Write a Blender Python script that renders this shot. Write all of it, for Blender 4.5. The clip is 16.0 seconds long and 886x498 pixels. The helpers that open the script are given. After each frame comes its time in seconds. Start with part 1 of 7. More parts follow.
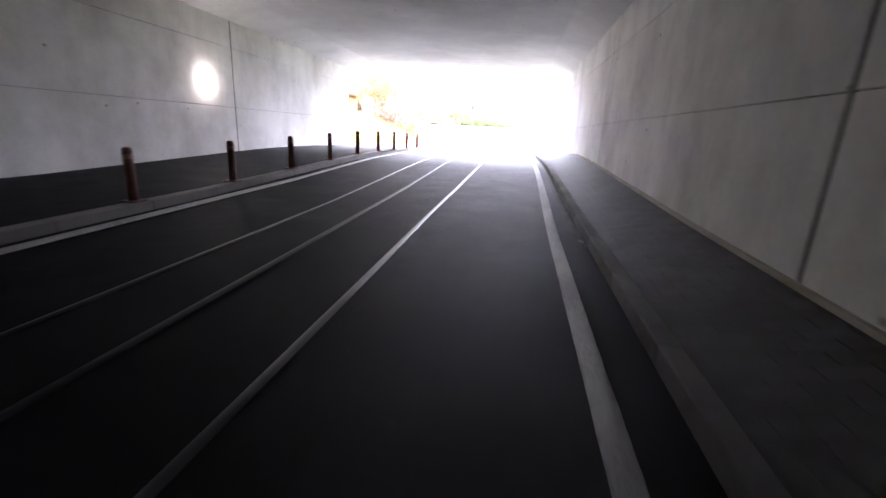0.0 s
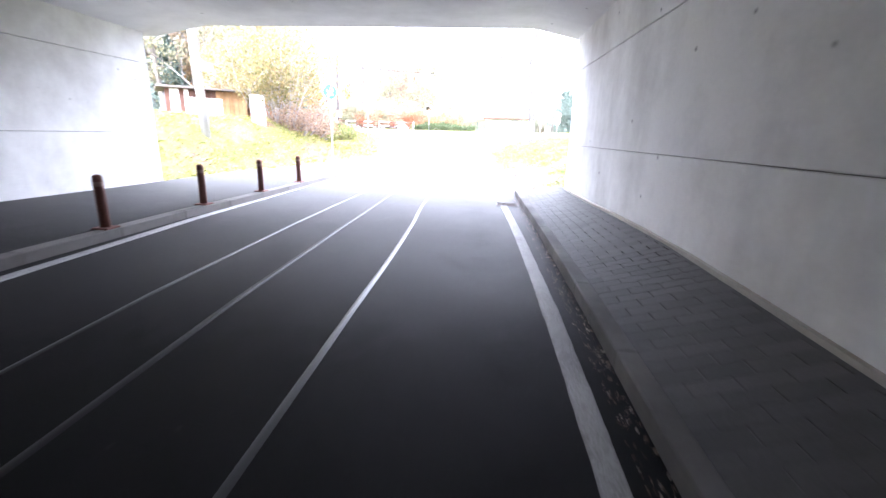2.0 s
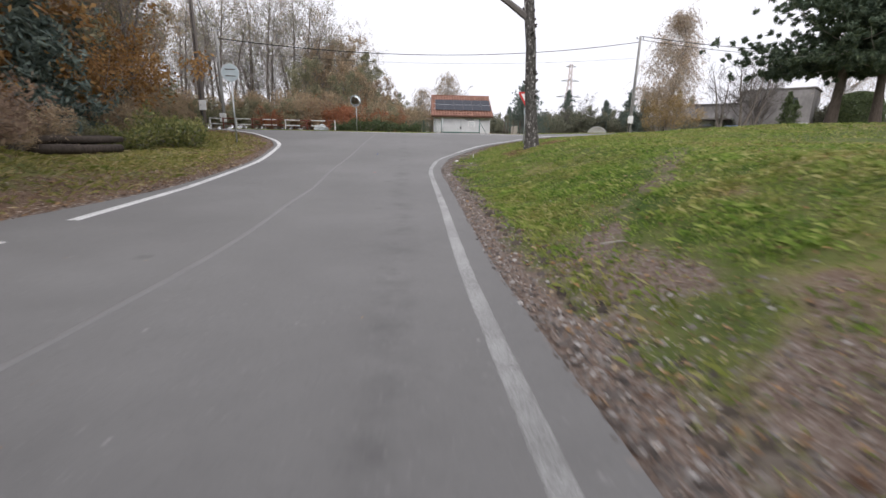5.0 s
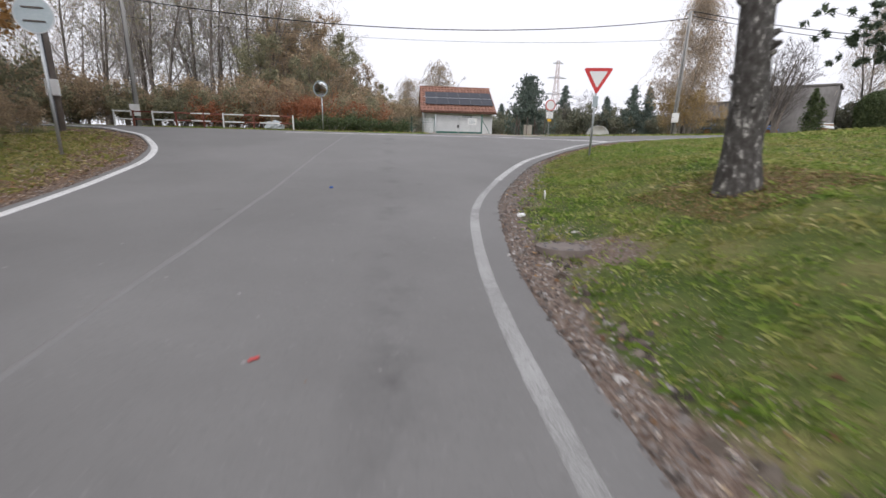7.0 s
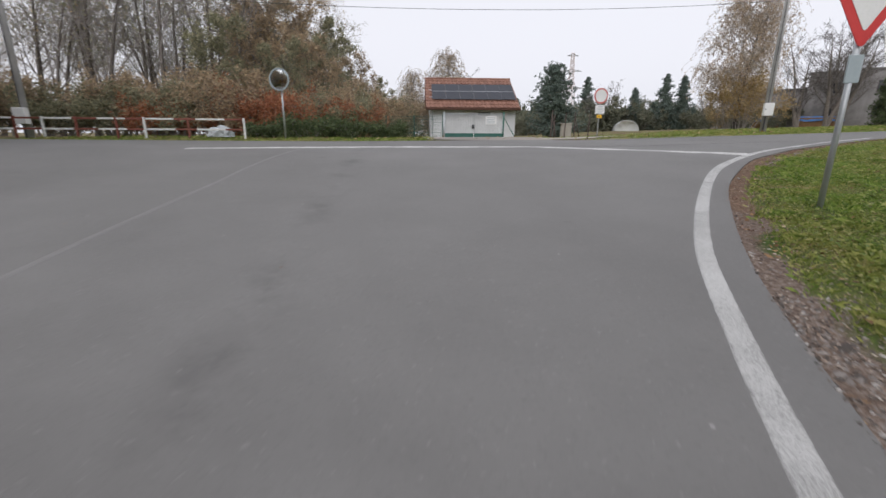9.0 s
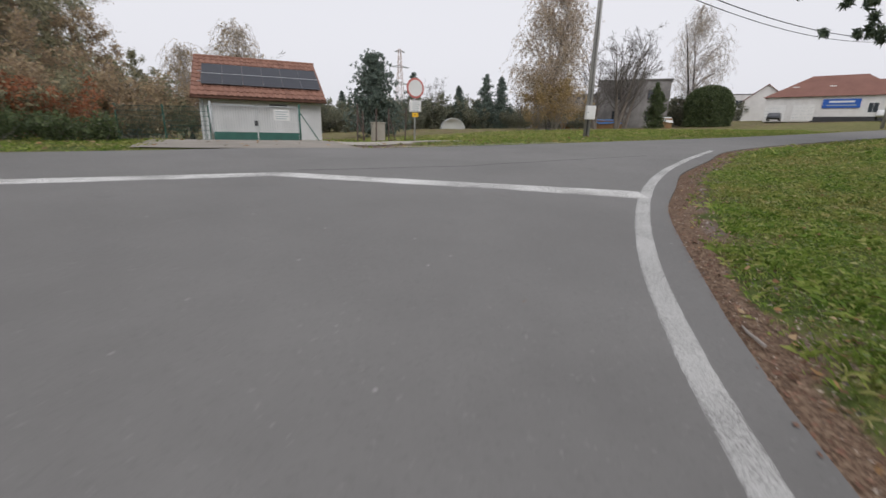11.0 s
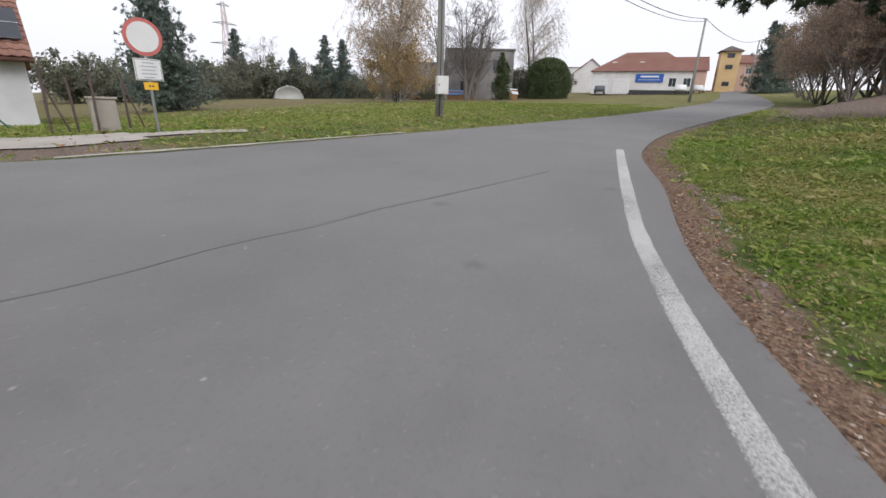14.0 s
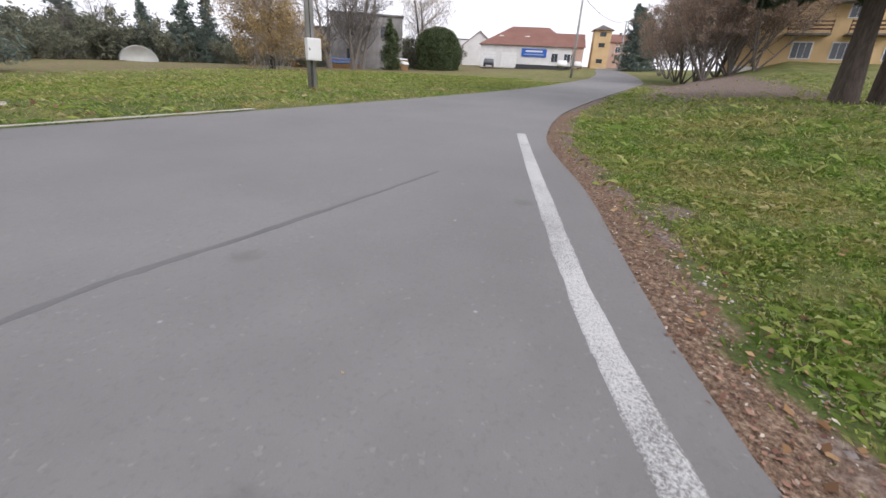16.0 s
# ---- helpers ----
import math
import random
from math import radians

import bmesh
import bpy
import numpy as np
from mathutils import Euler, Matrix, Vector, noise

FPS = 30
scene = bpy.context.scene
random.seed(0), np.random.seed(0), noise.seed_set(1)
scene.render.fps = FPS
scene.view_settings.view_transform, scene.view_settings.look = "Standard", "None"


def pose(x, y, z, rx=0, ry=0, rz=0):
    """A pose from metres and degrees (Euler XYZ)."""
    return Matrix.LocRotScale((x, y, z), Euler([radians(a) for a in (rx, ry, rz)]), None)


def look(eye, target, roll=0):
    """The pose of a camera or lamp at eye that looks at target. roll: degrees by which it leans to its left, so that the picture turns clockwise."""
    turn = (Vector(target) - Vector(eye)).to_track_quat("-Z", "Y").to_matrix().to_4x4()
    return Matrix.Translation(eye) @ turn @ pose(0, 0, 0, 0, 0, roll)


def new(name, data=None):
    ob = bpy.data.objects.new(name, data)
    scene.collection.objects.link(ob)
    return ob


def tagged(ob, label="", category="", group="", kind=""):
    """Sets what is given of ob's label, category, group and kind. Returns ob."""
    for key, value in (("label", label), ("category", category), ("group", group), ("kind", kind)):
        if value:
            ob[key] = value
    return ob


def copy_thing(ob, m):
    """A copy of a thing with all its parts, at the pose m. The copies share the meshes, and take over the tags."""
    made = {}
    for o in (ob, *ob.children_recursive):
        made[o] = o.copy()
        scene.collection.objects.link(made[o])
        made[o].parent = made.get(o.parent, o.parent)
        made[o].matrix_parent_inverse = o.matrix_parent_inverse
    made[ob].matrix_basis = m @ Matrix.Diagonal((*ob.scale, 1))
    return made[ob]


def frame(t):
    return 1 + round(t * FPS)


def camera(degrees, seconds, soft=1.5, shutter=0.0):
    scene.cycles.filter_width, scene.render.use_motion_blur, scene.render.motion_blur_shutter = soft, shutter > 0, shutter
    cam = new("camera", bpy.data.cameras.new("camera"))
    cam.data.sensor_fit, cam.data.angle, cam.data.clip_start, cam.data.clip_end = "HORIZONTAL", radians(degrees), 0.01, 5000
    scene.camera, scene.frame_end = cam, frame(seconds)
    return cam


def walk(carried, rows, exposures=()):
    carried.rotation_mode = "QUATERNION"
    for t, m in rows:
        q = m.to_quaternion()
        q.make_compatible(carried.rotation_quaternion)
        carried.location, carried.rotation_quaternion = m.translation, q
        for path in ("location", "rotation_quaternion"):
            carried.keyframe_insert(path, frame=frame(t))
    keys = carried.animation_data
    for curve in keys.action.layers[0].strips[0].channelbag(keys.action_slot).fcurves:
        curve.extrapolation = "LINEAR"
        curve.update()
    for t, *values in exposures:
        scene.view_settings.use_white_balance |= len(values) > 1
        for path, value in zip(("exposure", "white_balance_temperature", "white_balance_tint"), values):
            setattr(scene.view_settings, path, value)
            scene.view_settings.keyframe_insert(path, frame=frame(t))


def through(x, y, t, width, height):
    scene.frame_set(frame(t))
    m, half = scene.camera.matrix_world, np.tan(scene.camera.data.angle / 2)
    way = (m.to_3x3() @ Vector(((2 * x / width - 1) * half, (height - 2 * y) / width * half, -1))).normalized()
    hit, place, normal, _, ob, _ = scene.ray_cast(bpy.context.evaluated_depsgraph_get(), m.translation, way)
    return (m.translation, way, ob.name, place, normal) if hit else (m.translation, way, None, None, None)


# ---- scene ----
cam = camera(91.9, 16.0, 1.5, 0.3)
PATH = [
    (0, (0.727, -12.91, 0.767), (0.432, -11.004, 0.238), 2.9),
    (0.5, (0.662, -10.88, 0.887), (0.386, -8.968, 0.369), 3.0),
    (1, (0.688, -8.93, 0.945), (0.421, -7.011, 0.45), 2.7),
    (1.5, (0.723, -6.95, 1.027), (0.506, -5.027, 0.525), 2.0),
    (2, (0.696, -5.062, 1.171), (0.545, -3.136, 0.654), 1.7),
    (2.5, (0.673, -3.247, 1.168), (0.572, -1.317, 0.654), 1.1),
    (3, (0.634, -1.432, 1.158), (0.592, 0.501, 0.646), 0.8),
    (3.2, (0.629, -0.728, 1.142), (0.606, 1.206, 0.632), 0.6),
    (5.3, (0.35, 9.336, 1.05), (0.453, 11.271, 0.557), 1.6),
    (5.5, (0.269, 10.21, 1.052), (0.388, 12.145, 0.56), 1.9),
    (6, (0.197, 12.527, 1.149), (0.339, 14.459, 0.653), 1.9),
    (6.5, (-0.02, 14.627, 1.243), (0.142, 16.557, 0.745), 1.8),
    (7, (-0.048, 16.842, 1.35), (0.112, 18.771, 0.845), 1.5),
    (7.5, (-0.157, 19.008, 1.373), (-0.031, 20.937, 0.86), 1.5),
    (8, (-0.126, 21.091, 1.411), (-0.114, 23.024, 0.898), 0.9),
    (8.2, (-0.022, 21.877, 1.466), (-0.025, 23.81, 0.952), 1.0),
    (10.3, (2.167, 28.086, 1.984), (2.724, 29.933, 1.456), 0.5),
    (10.5, (2.568, 28.728, 1.979), (3.204, 30.549, 1.451), 1.1),
    (11, (3.329, 29.925, 2.044), (4.12, 31.683, 1.514), 1.3),
    (11.5, (4.07, 30.913, 2.087), (4.987, 32.61, 1.558), 1.0),
    (12, (4.787, 31.755, 2.155), (5.807, 33.39, 1.62), 0.7),
    (12.5, (5.333, 32.444, 2.204), (6.461, 34.002, 1.656), 0.7),
    (13, (5.973, 33.118, 2.245), (7.17, 34.616, 1.677), 0.8),
    (13.5, (6.528, 33.825, 2.367), (7.812, 35.236, 1.765), 1.8),
    (14, (7.07, 34.275, 2.417), (8.364, 35.657, 1.774), 1.6),
    (14.5, (7.546, 34.563, 2.449), (8.878, 35.893, 1.773), 1.5),
    (15, (8.104, 34.8, 2.424), (9.54, 35.999, 1.718), 1.9),
    (15.5, (8.455, 35.011, 2.413), (9.955, 36.116, 1.684), 2.2),
    (16, (8.62, 35.242, 2.433), (10.183, 36.248, 1.694), 3.2),
]
from mathutils import geometry

walk(cam, [(t, look(eye, target, roll)) for t, eye, target, roll in PATH],
     exposures=[(0.0, 5.2, 5850, 25), (0.5, 5.03, 5800, 24), (1.0, 4.86, 5820, 22), (1.5, 4.7, 5760, 20), (2.0, 4.25, 5600, 19), (2.5, 3.5, 5700, 19), (3.0, 2.32, 5780, 18), (3.2, 1.9, 5800, 17), (5.3, 0.46, 6350, 14),
                (8.2, 0.32, 6250, 13), (10.3, 0.06, 6400, 12), (12.0, 0.09, 6400, 12), (13.0, 0.2, 6350, 12), (15.0, 0.58, 6250, 14), (16.0, 0.64, 6250, 15)])

# ---- world and light: an overcast autumn noon ----
SUN_ELEV, SUN_TURN = radians(38), radians(200)
world = bpy.data.worlds.new("overcast_sky")
scene.world = world
world.use_nodes = True
wn, wl = world.node_tree.nodes, world.node_tree.links
wn.clear()
sky = wn.new("ShaderNodeTexSky")
sky.sky_type, sky.sun_disc = "NISHITA", False
sky.sun_elevation, sky.sun_rotation = SUN_ELEV, SUN_TURN
sky.air_density, sky.dust_density, sky.ozone_density = 1.0, 6.0, 1.0
soft_sky = wn.new("ShaderNodeHueSaturation")
soft_sky.inputs["Saturation"].default_value = 0.12
cloud = wn.new("ShaderNodeMix")
cloud.data_type = "RGBA"
cloud.inputs[0].default_value = 0.8
cloud.inputs[7].default_value = (8.8, 8.85, 9.2, 1)
back = wn.new("ShaderNodeBackground")
back.inputs["Strength"].default_value = 0.1
wout = wn.new("ShaderNodeOutputWorld")
wl.new(sky.outputs[0], soft_sky.inputs["Color"])
wl.new(soft_sky.outputs[0], cloud.inputs[6])
wl.new(cloud.outputs[2], back.inputs["Color"])
wl.new(back.outputs[0], wout.inputs["Surface"])

sun = new("sun", bpy.data.lights.new("sun", "SUN"))
sun.data.energy, sun.data.angle, sun.data.color = 0.8, radians(25), (1.0, 0.96, 0.9)
sun.matrix_world = look((0, 0, 60), (-60 * math.sin(SUN_TURN) / math.tan(SUN_ELEV), -60 * math.cos(SUN_TURN) / math.tan(SUN_ELEV), 0))


# ---- materials ----
def ramp_of(nt, fac, stops):
    r = nt.nodes.new("ShaderNodeValToRGB")
    while len(r.color_ramp.elements) < len(stops):
        r.color_ramp.elements.new(0.5)
    for e, (p, c) in zip(r.color_ramp.elements, stops):
        e.position, e.color = p, (*c, 1)
    nt.links.new(fac, r.inputs[0])
    return r.outputs[0]


def noise_of(nt, vec, scale, detail=4.0, rough=0.55, dist=0.0):
    n = nt.nodes.new("ShaderNodeTexNoise")
    n.inputs["Scale"].default_value, n.inputs["Detail"].default_value = scale, detail
    n.inputs["Roughness"].default_value, n.inputs["Distortion"].default_value = rough, dist
    if vec is not None:
        nt.links.new(vec, n.inputs["Vector"])
    return n.outputs["Fac"]


def mix_of(nt, fac, a, b, mode="MIX"):
    m = nt.nodes.new("ShaderNodeMix")
    m.data_type, m.blend_type = "RGBA", mode
    for sock, v in ((m.inputs[0], fac), (m.inputs[6], a), (m.inputs[7], b)):
        if isinstance(v, (int, float)):
            sock.default_value = v
        elif isinstance(v, tuple):
            sock.default_value = (*v, 1)
        else:
            nt.links.new(v, sock)
    return m.outputs[2]


def math_of(nt, op, a, b=0.0, clamp=False):
    m = nt.nodes.new("ShaderNodeMath")
    m.operation, m.use_clamp = op, clamp
    for sock, v in zip(m.inputs, (a, b)):
        if isinstance(v, (int, float)):
            sock.default_value = v
        else:
            nt.links.new(v, sock)
    return m.outputs[0]


def shell(name, rough=0.8, metal=0.0, spec=0.5):
    m = bpy.data.materials.new(name)
    m.use_nodes = True
    nt = m.node_tree
    b = nt.nodes["Principled BSDF"]
    b.inputs["Roughness"].default_value, b.inputs["Metallic"].default_value = rough, metal
    b.inputs["Specular IOR Level"].default_value = spec
    return m, nt, b


def coords(nt, kind="Object"):
    return nt.nodes.new("ShaderNodeTexCoord").outputs[kind]


def bump_of(nt, b, height, strength=0.4, distance=0.02):
    n = nt.nodes.new("ShaderNodeBump")
    n.inputs["Strength"].default_value, n.inputs["Distance"].default_value = strength, distance
    nt.links.new(height, n.inputs["Height"])
    nt.links.new(n.outputs[0], b.inputs["Normal"])


def mottled(name, dark, light, scale=3.0, fine=40.0, rough=0.8, metal=0.0, bump=0.25, spec=0.4, per_object=0.0, per_island=0.0):
    """A surface whose colour wanders between two tones at two scales."""
    m, nt, b = shell(name, rough, metal, spec)
    v = coords(nt)
    big, small = noise_of(nt, v, scale), noise_of(nt, v, fine)
    f = math_of(nt, "ADD", math_of(nt, "MULTIPLY", big, 0.65), math_of(nt, "MULTIPLY", small, 0.35))
    if per_object:
        r = nt.nodes.new("ShaderNodeObjectInfo").outputs["Random"]
        f = math_of(nt, "ADD", f, math_of(nt, "MULTIPLY", math_of(nt, "SUBTRACT", r, 0.5), per_object))
    if per_island:
        r = nt.nodes.new("ShaderNodeNewGeometry").outputs["Random Per Island"]
        f = math_of(nt, "ADD", f, math_of(nt, "MULTIPLY", math_of(nt, "SUBTRACT", r, 0.5), per_island))
    nt.links.new(ramp_of(nt, f, [(0.25, dark), (0.75, light)]), b.inputs["Base Color"])
    bump_of(nt, b, small, bump, 0.01)
    return m


def leafy(name, stops, rough=0.6, through=0.4):
    """Leaves: every loose piece takes its own tone."""
    m, nt, b = shell(name, rough, 0, 0.25)
    r = nt.nodes.new("ShaderNodeNewGeometry").outputs["Random Per Island"]
    col = ramp_of(nt, r, stops)
    nt.links.new(col, b.inputs["Base Color"])
    t = nt.nodes.new("ShaderNodeBsdfTranslucent")
    nt.links.new(col, t.inputs["Color"])
    mx = nt.nodes.new("ShaderNodeMixShader")
    mx.inputs[0].default_value = through
    nt.links.new(b.outputs[0], mx.inputs[1])
    nt.links.new(t.outputs[0], mx.inputs[2])
    nt.links.new(mx.outputs[0], nt.nodes["Material Output"].inputs["Surface"])
    return m


def asphalt_material(name, dark, light, gloss):
    """Worn asphalt: underpass shade put into the colour, an older grey stretch before the cross line, paler beyond it.
    """
    m, nt, b = shell(name, 0.72, 0, 0.45)
    v = coords(nt)
    grain = noise_of(nt, v, 160, 3, 0.7)
    patch = noise_of(nt, v, 0.35, 5, 0.6)
    wear = noise_of(nt, v, 2.2, 6, 0.65)
    col = ramp_of(nt, math_of(nt, "ADD", math_of(nt, "MULTIPLY", patch, 0.6), math_of(nt, "MULTIPLY", wear, 0.4)),
                  [(0.36, dark), (0.64, light)])
    col = mix_of(nt, math_of(nt, "MULTIPLY", math_of(nt, "SUBTRACT", grain, 0.35), 0.55, True), col, tuple(1.25 * c for c in light))
    stain = ramp_of(nt, noise_of(nt, v, 1.1, 3, 0.5, 0.6), [(0.70, (0, 0, 0)), (0.78, (1, 1, 1))])
    col = mix_of(nt, math_of(nt, "MULTIPLY", stain, 0.3), col, tuple(0.6 * c for c in dark))
    axes = nt.nodes.new("ShaderNodeSeparateXYZ")
    nt.links.new(v, axes.inputs[0])
    off = math_of(nt, "ABSOLUTE", math_of(nt, "ADD", axes.outputs[0], math_of(nt, "SUBTRACT", math_of(nt, "MULTIPLY", axes.outputs[1], 0.045), 0.72)))
    drip = math_of(nt, "SUBTRACT", 1.0, math_of(nt, "MULTIPLY", off, 3.6), True)
    drip = math_of(nt, "MULTIPLY", drip, math_of(nt, "MULTIPLY", math_of(nt, "SUBTRACT", noise_of(nt, v, 1.7, 5, 0.7), 0.46), 3.2, True), True)
    col = mix_of(nt, math_of(nt, "MULTIPLY", drip, 0.75), col, tuple(0.45 * c for c in dark))
    speck = nt.nodes.new("ShaderNodeTexVoronoi")
    speck.inputs["Scale"].default_value = 3.4
    nt.links.new(v, speck.inputs["Vector"])
    dot = ramp_of(nt, speck.outputs["Distance"], [(0.025, (1, 1, 1)), (0.05, (0, 0, 0))])
    col = mix_of(nt, math_of(nt, "MULTIPLY", dot, 0.6), col, tuple(2.3 * c for c in light))
    crumb = ramp_of(nt, noise_of(nt, v, 38, 3, 0.6), [(0.36, (1, 1, 1)), (0.44, (0, 0, 0))])
    col = mix_of(nt, math_of(nt, "MULTIPLY", crumb, 0.16), col, tuple(0.6 * c for c in dark))
    chip = ramp_of(nt, noise_of(nt, v, 30, 2, 0.5), [(0.66, (0, 0, 0)), (0.72, (1, 1, 1))])
    col = mix_of(nt, math_of(nt, "MULTIPLY", chip, 0.25), col, tuple(1.7 * c for c in light))
    blot = nt.nodes.new("ShaderNodeTexVoronoi")
    blot.inputs["Scale"].default_value = 0.8
    nt.links.new(v, blot.inputs["Vector"])
    mark = ramp_of(nt, math_of(nt, "ADD", blot.outputs["Distance"], math_of(nt, "MULTIPLY", noise_of(nt, v, 14, 3, 0.6), 0.12)), [(0.085, (1, 1, 1)), (0.14, (0, 0, 0))])
    col = mix_of(nt, math_of(nt, "MULTIPLY", mark, 0.35), col, tuple(0.5 * c for c in dark))
    # Underpass shade is painted into the asphalt, deepening inwards from the mouth.
    shade_course = math_of(nt, "SUBTRACT", axes.outputs[1], math_of(nt, "MULTIPLY", axes.outputs[0], 0.08))
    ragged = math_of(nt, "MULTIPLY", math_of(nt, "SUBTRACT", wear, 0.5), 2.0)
    ragged = math_of(nt, "MULTIPLY", ragged, math_of(nt, "LESS_THAN", shade_course, 6.5))
    shade_course = math_of(nt, "MULTIPLY", math_of(nt, "ADD", math_of(nt, "ADD", shade_course, ragged), 4.0), 0.0625)
    col = mix_of(nt, 1.0, col, ramp_of(nt, shade_course, [(0.0, (0.085, 0.085, 0.092)), (0.06, (0.11, 0.11, 0.118)), (0.2, (0.2, 0.2, 0.208)), (0.34, (0.33, 0.33, 0.34)), (0.57, (0.44, 0.44, 0.45)), (0.7635, (0.5, 0.5, 0.505)), (0.765, (1, 1, 1))]), "MULTIPLY")
    # Specular is cut inside as well, to deepen that shade.
    nt.links.new(ramp_of(nt, shade_course, [(0.06, (0.03,) * 3), (0.3, (0.2,) * 3), (0.5, (0.45,) * 3)]), b.inputs["Specular IOR Level"])
    nt.links.new(col, b.inputs["Base Color"])
    sheen = ramp_of(nt, shade_course, [(0.1, (0.85,) * 3), (0.45, (1, 1, 1))])
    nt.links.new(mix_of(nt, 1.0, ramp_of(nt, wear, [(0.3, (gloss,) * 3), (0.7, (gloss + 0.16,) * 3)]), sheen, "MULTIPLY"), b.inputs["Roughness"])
    bump_of(nt, b, grain, 0.5, 0.006)
    return m


def paint_material(name="road_paint", wear=0.0, white=0.77):
    """Road paint, worn through to the asphalt in flakes."""
    m, nt, b = shell(name, 0.65, 0, 0.4)
    v = coords(nt)
    flake, big = noise_of(nt, v, 85, 5, 0.8), noise_of(nt, v, 1.6, 4, 0.6)
    rim = nt.nodes.new("ShaderNodeAttribute")
    rim.attribute_name = "rim"
    f = math_of(nt, "ADD", math_of(nt, "MULTIPLY", flake, 0.8), math_of(nt, "MULTIPLY", big, 0.3))
    f = math_of(nt, "SUBTRACT", f, math_of(nt, "MULTIPLY", rim.outputs["Fac"], 0.14))
    stone = nt.nodes.new("ShaderNodeTexVoronoi")
    stone.feature = "DISTANCE_TO_EDGE"
    stone.inputs["Scale"].default_value = 95
    nt.links.new(v, stone.inputs["Vector"])
    col = ramp_of(nt, f, [(0.4 + wear, (0.16, 0.156, 0.15)), (0.46 + wear, (0.55 * white, 0.545 * white, 0.525 * white)), (0.53 + wear, (0.84 * white, 0.835 * white, 0.815 * white)), (0.7 + wear, (white, white, 0.975 * white))])
    pit = ramp_of(nt, math_of(nt, "ADD", stone.outputs["Distance"], math_of(nt, "MULTIPLY", flake, 0.1)), [(0.06, (1, 1, 1)), (0.13, (0, 0, 0))])
    col = mix_of(nt, math_of(nt, "MULTIPLY", pit, 0.55), col, (0.2, 0.195, 0.188))
    nt.links.new(col, b.inputs["Base Color"])
    bump_of(nt, b, flake, 0.7, 0.006)
    return m


def ground_material():
    """Grass sod, bare soil, gravel and fallen leaves, by the vertex layers 'earth' and 'leaves'."""
    m, nt, b = shell("ground_cover", 0.95, 0, 0.15)
    v = coords(nt)
    big, mid, fine = noise_of(nt, v, 0.16, 4), noise_of(nt, v, 1.3, 5), noise_of(nt, v, 28, 4, 0.7)
    f = math_of(nt, "ADD", math_of(nt, "MULTIPLY", mid, 0.6), math_of(nt, "MULTIPLY", big, 0.4))
    grass = ramp_of(nt, f, [(0.36, (0.06, 0.1, 0.02)), (0.5, (0.115, 0.145, 0.038)), (0.62, (0.22, 0.2, 0.075))])
    grass = mix_of(nt, math_of(nt, "MULTIPLY", math_of(nt, "MULTIPLY", math_of(nt, "SUBTRACT", fine, 0.38), 3.4, True), 0.7), grass, (0.035, 0.045, 0.016))
    earth = ramp_of(nt, fine, [(0.3, (0.075, 0.05, 0.036)), (0.5, (0.17, 0.125, 0.1)), (0.7, (0.32, 0.28, 0.25))])
    litter = ramp_of(nt, noise_of(nt, v, 34, 6, 0.85), [(0.36, (0.05, 0.034, 0.025)), (0.5, (0.17, 0.11, 0.076)), (0.64, (0.36, 0.27, 0.19))])
    at = nt.nodes.new("ShaderNodeAttribute")
    at.attribute_name = "cover"
    sep = nt.nodes.new("ShaderNodeSeparateColor")
    nt.links.new(at.outputs["Color"], sep.inputs[0])
    edge = math_of(nt, "MULTIPLY", math_of(nt, "SUBTRACT", mid, 0.5), 1.6)
    straw = ramp_of(nt, noise_of(nt, v, 3.5, 6, 0.8), [(0.36, (0.12, 0.12, 0.045)), (0.5, (0.24, 0.21, 0.09)), (0.66, (0.36, 0.29, 0.15))])
    grass = mix_of(nt, math_of(nt, "ADD", sep.outputs[2], math_of(nt, "MULTIPLY", edge, 0.7), True), grass, straw)
    fe = math_of(nt, "ADD", sep.outputs[0], edge)
    fl = math_of(nt, "ADD", sep.outputs[1], edge)
    fe = ramp_of(nt, fe, [(0.4, (0, 0, 0)), (0.6, (1, 1, 1))])
    fl = ramp_of(nt, fl, [(0.4, (0, 0, 0)), (0.6, (1, 1, 1))])
    col = mix_of(nt, fl, grass, litter)
    col = mix_of(nt, fe, col, earth)
    nt.links.new(col, b.inputs["Base Color"])
    bump_of(nt, b, fine, 0.8, 0.03)
    return m


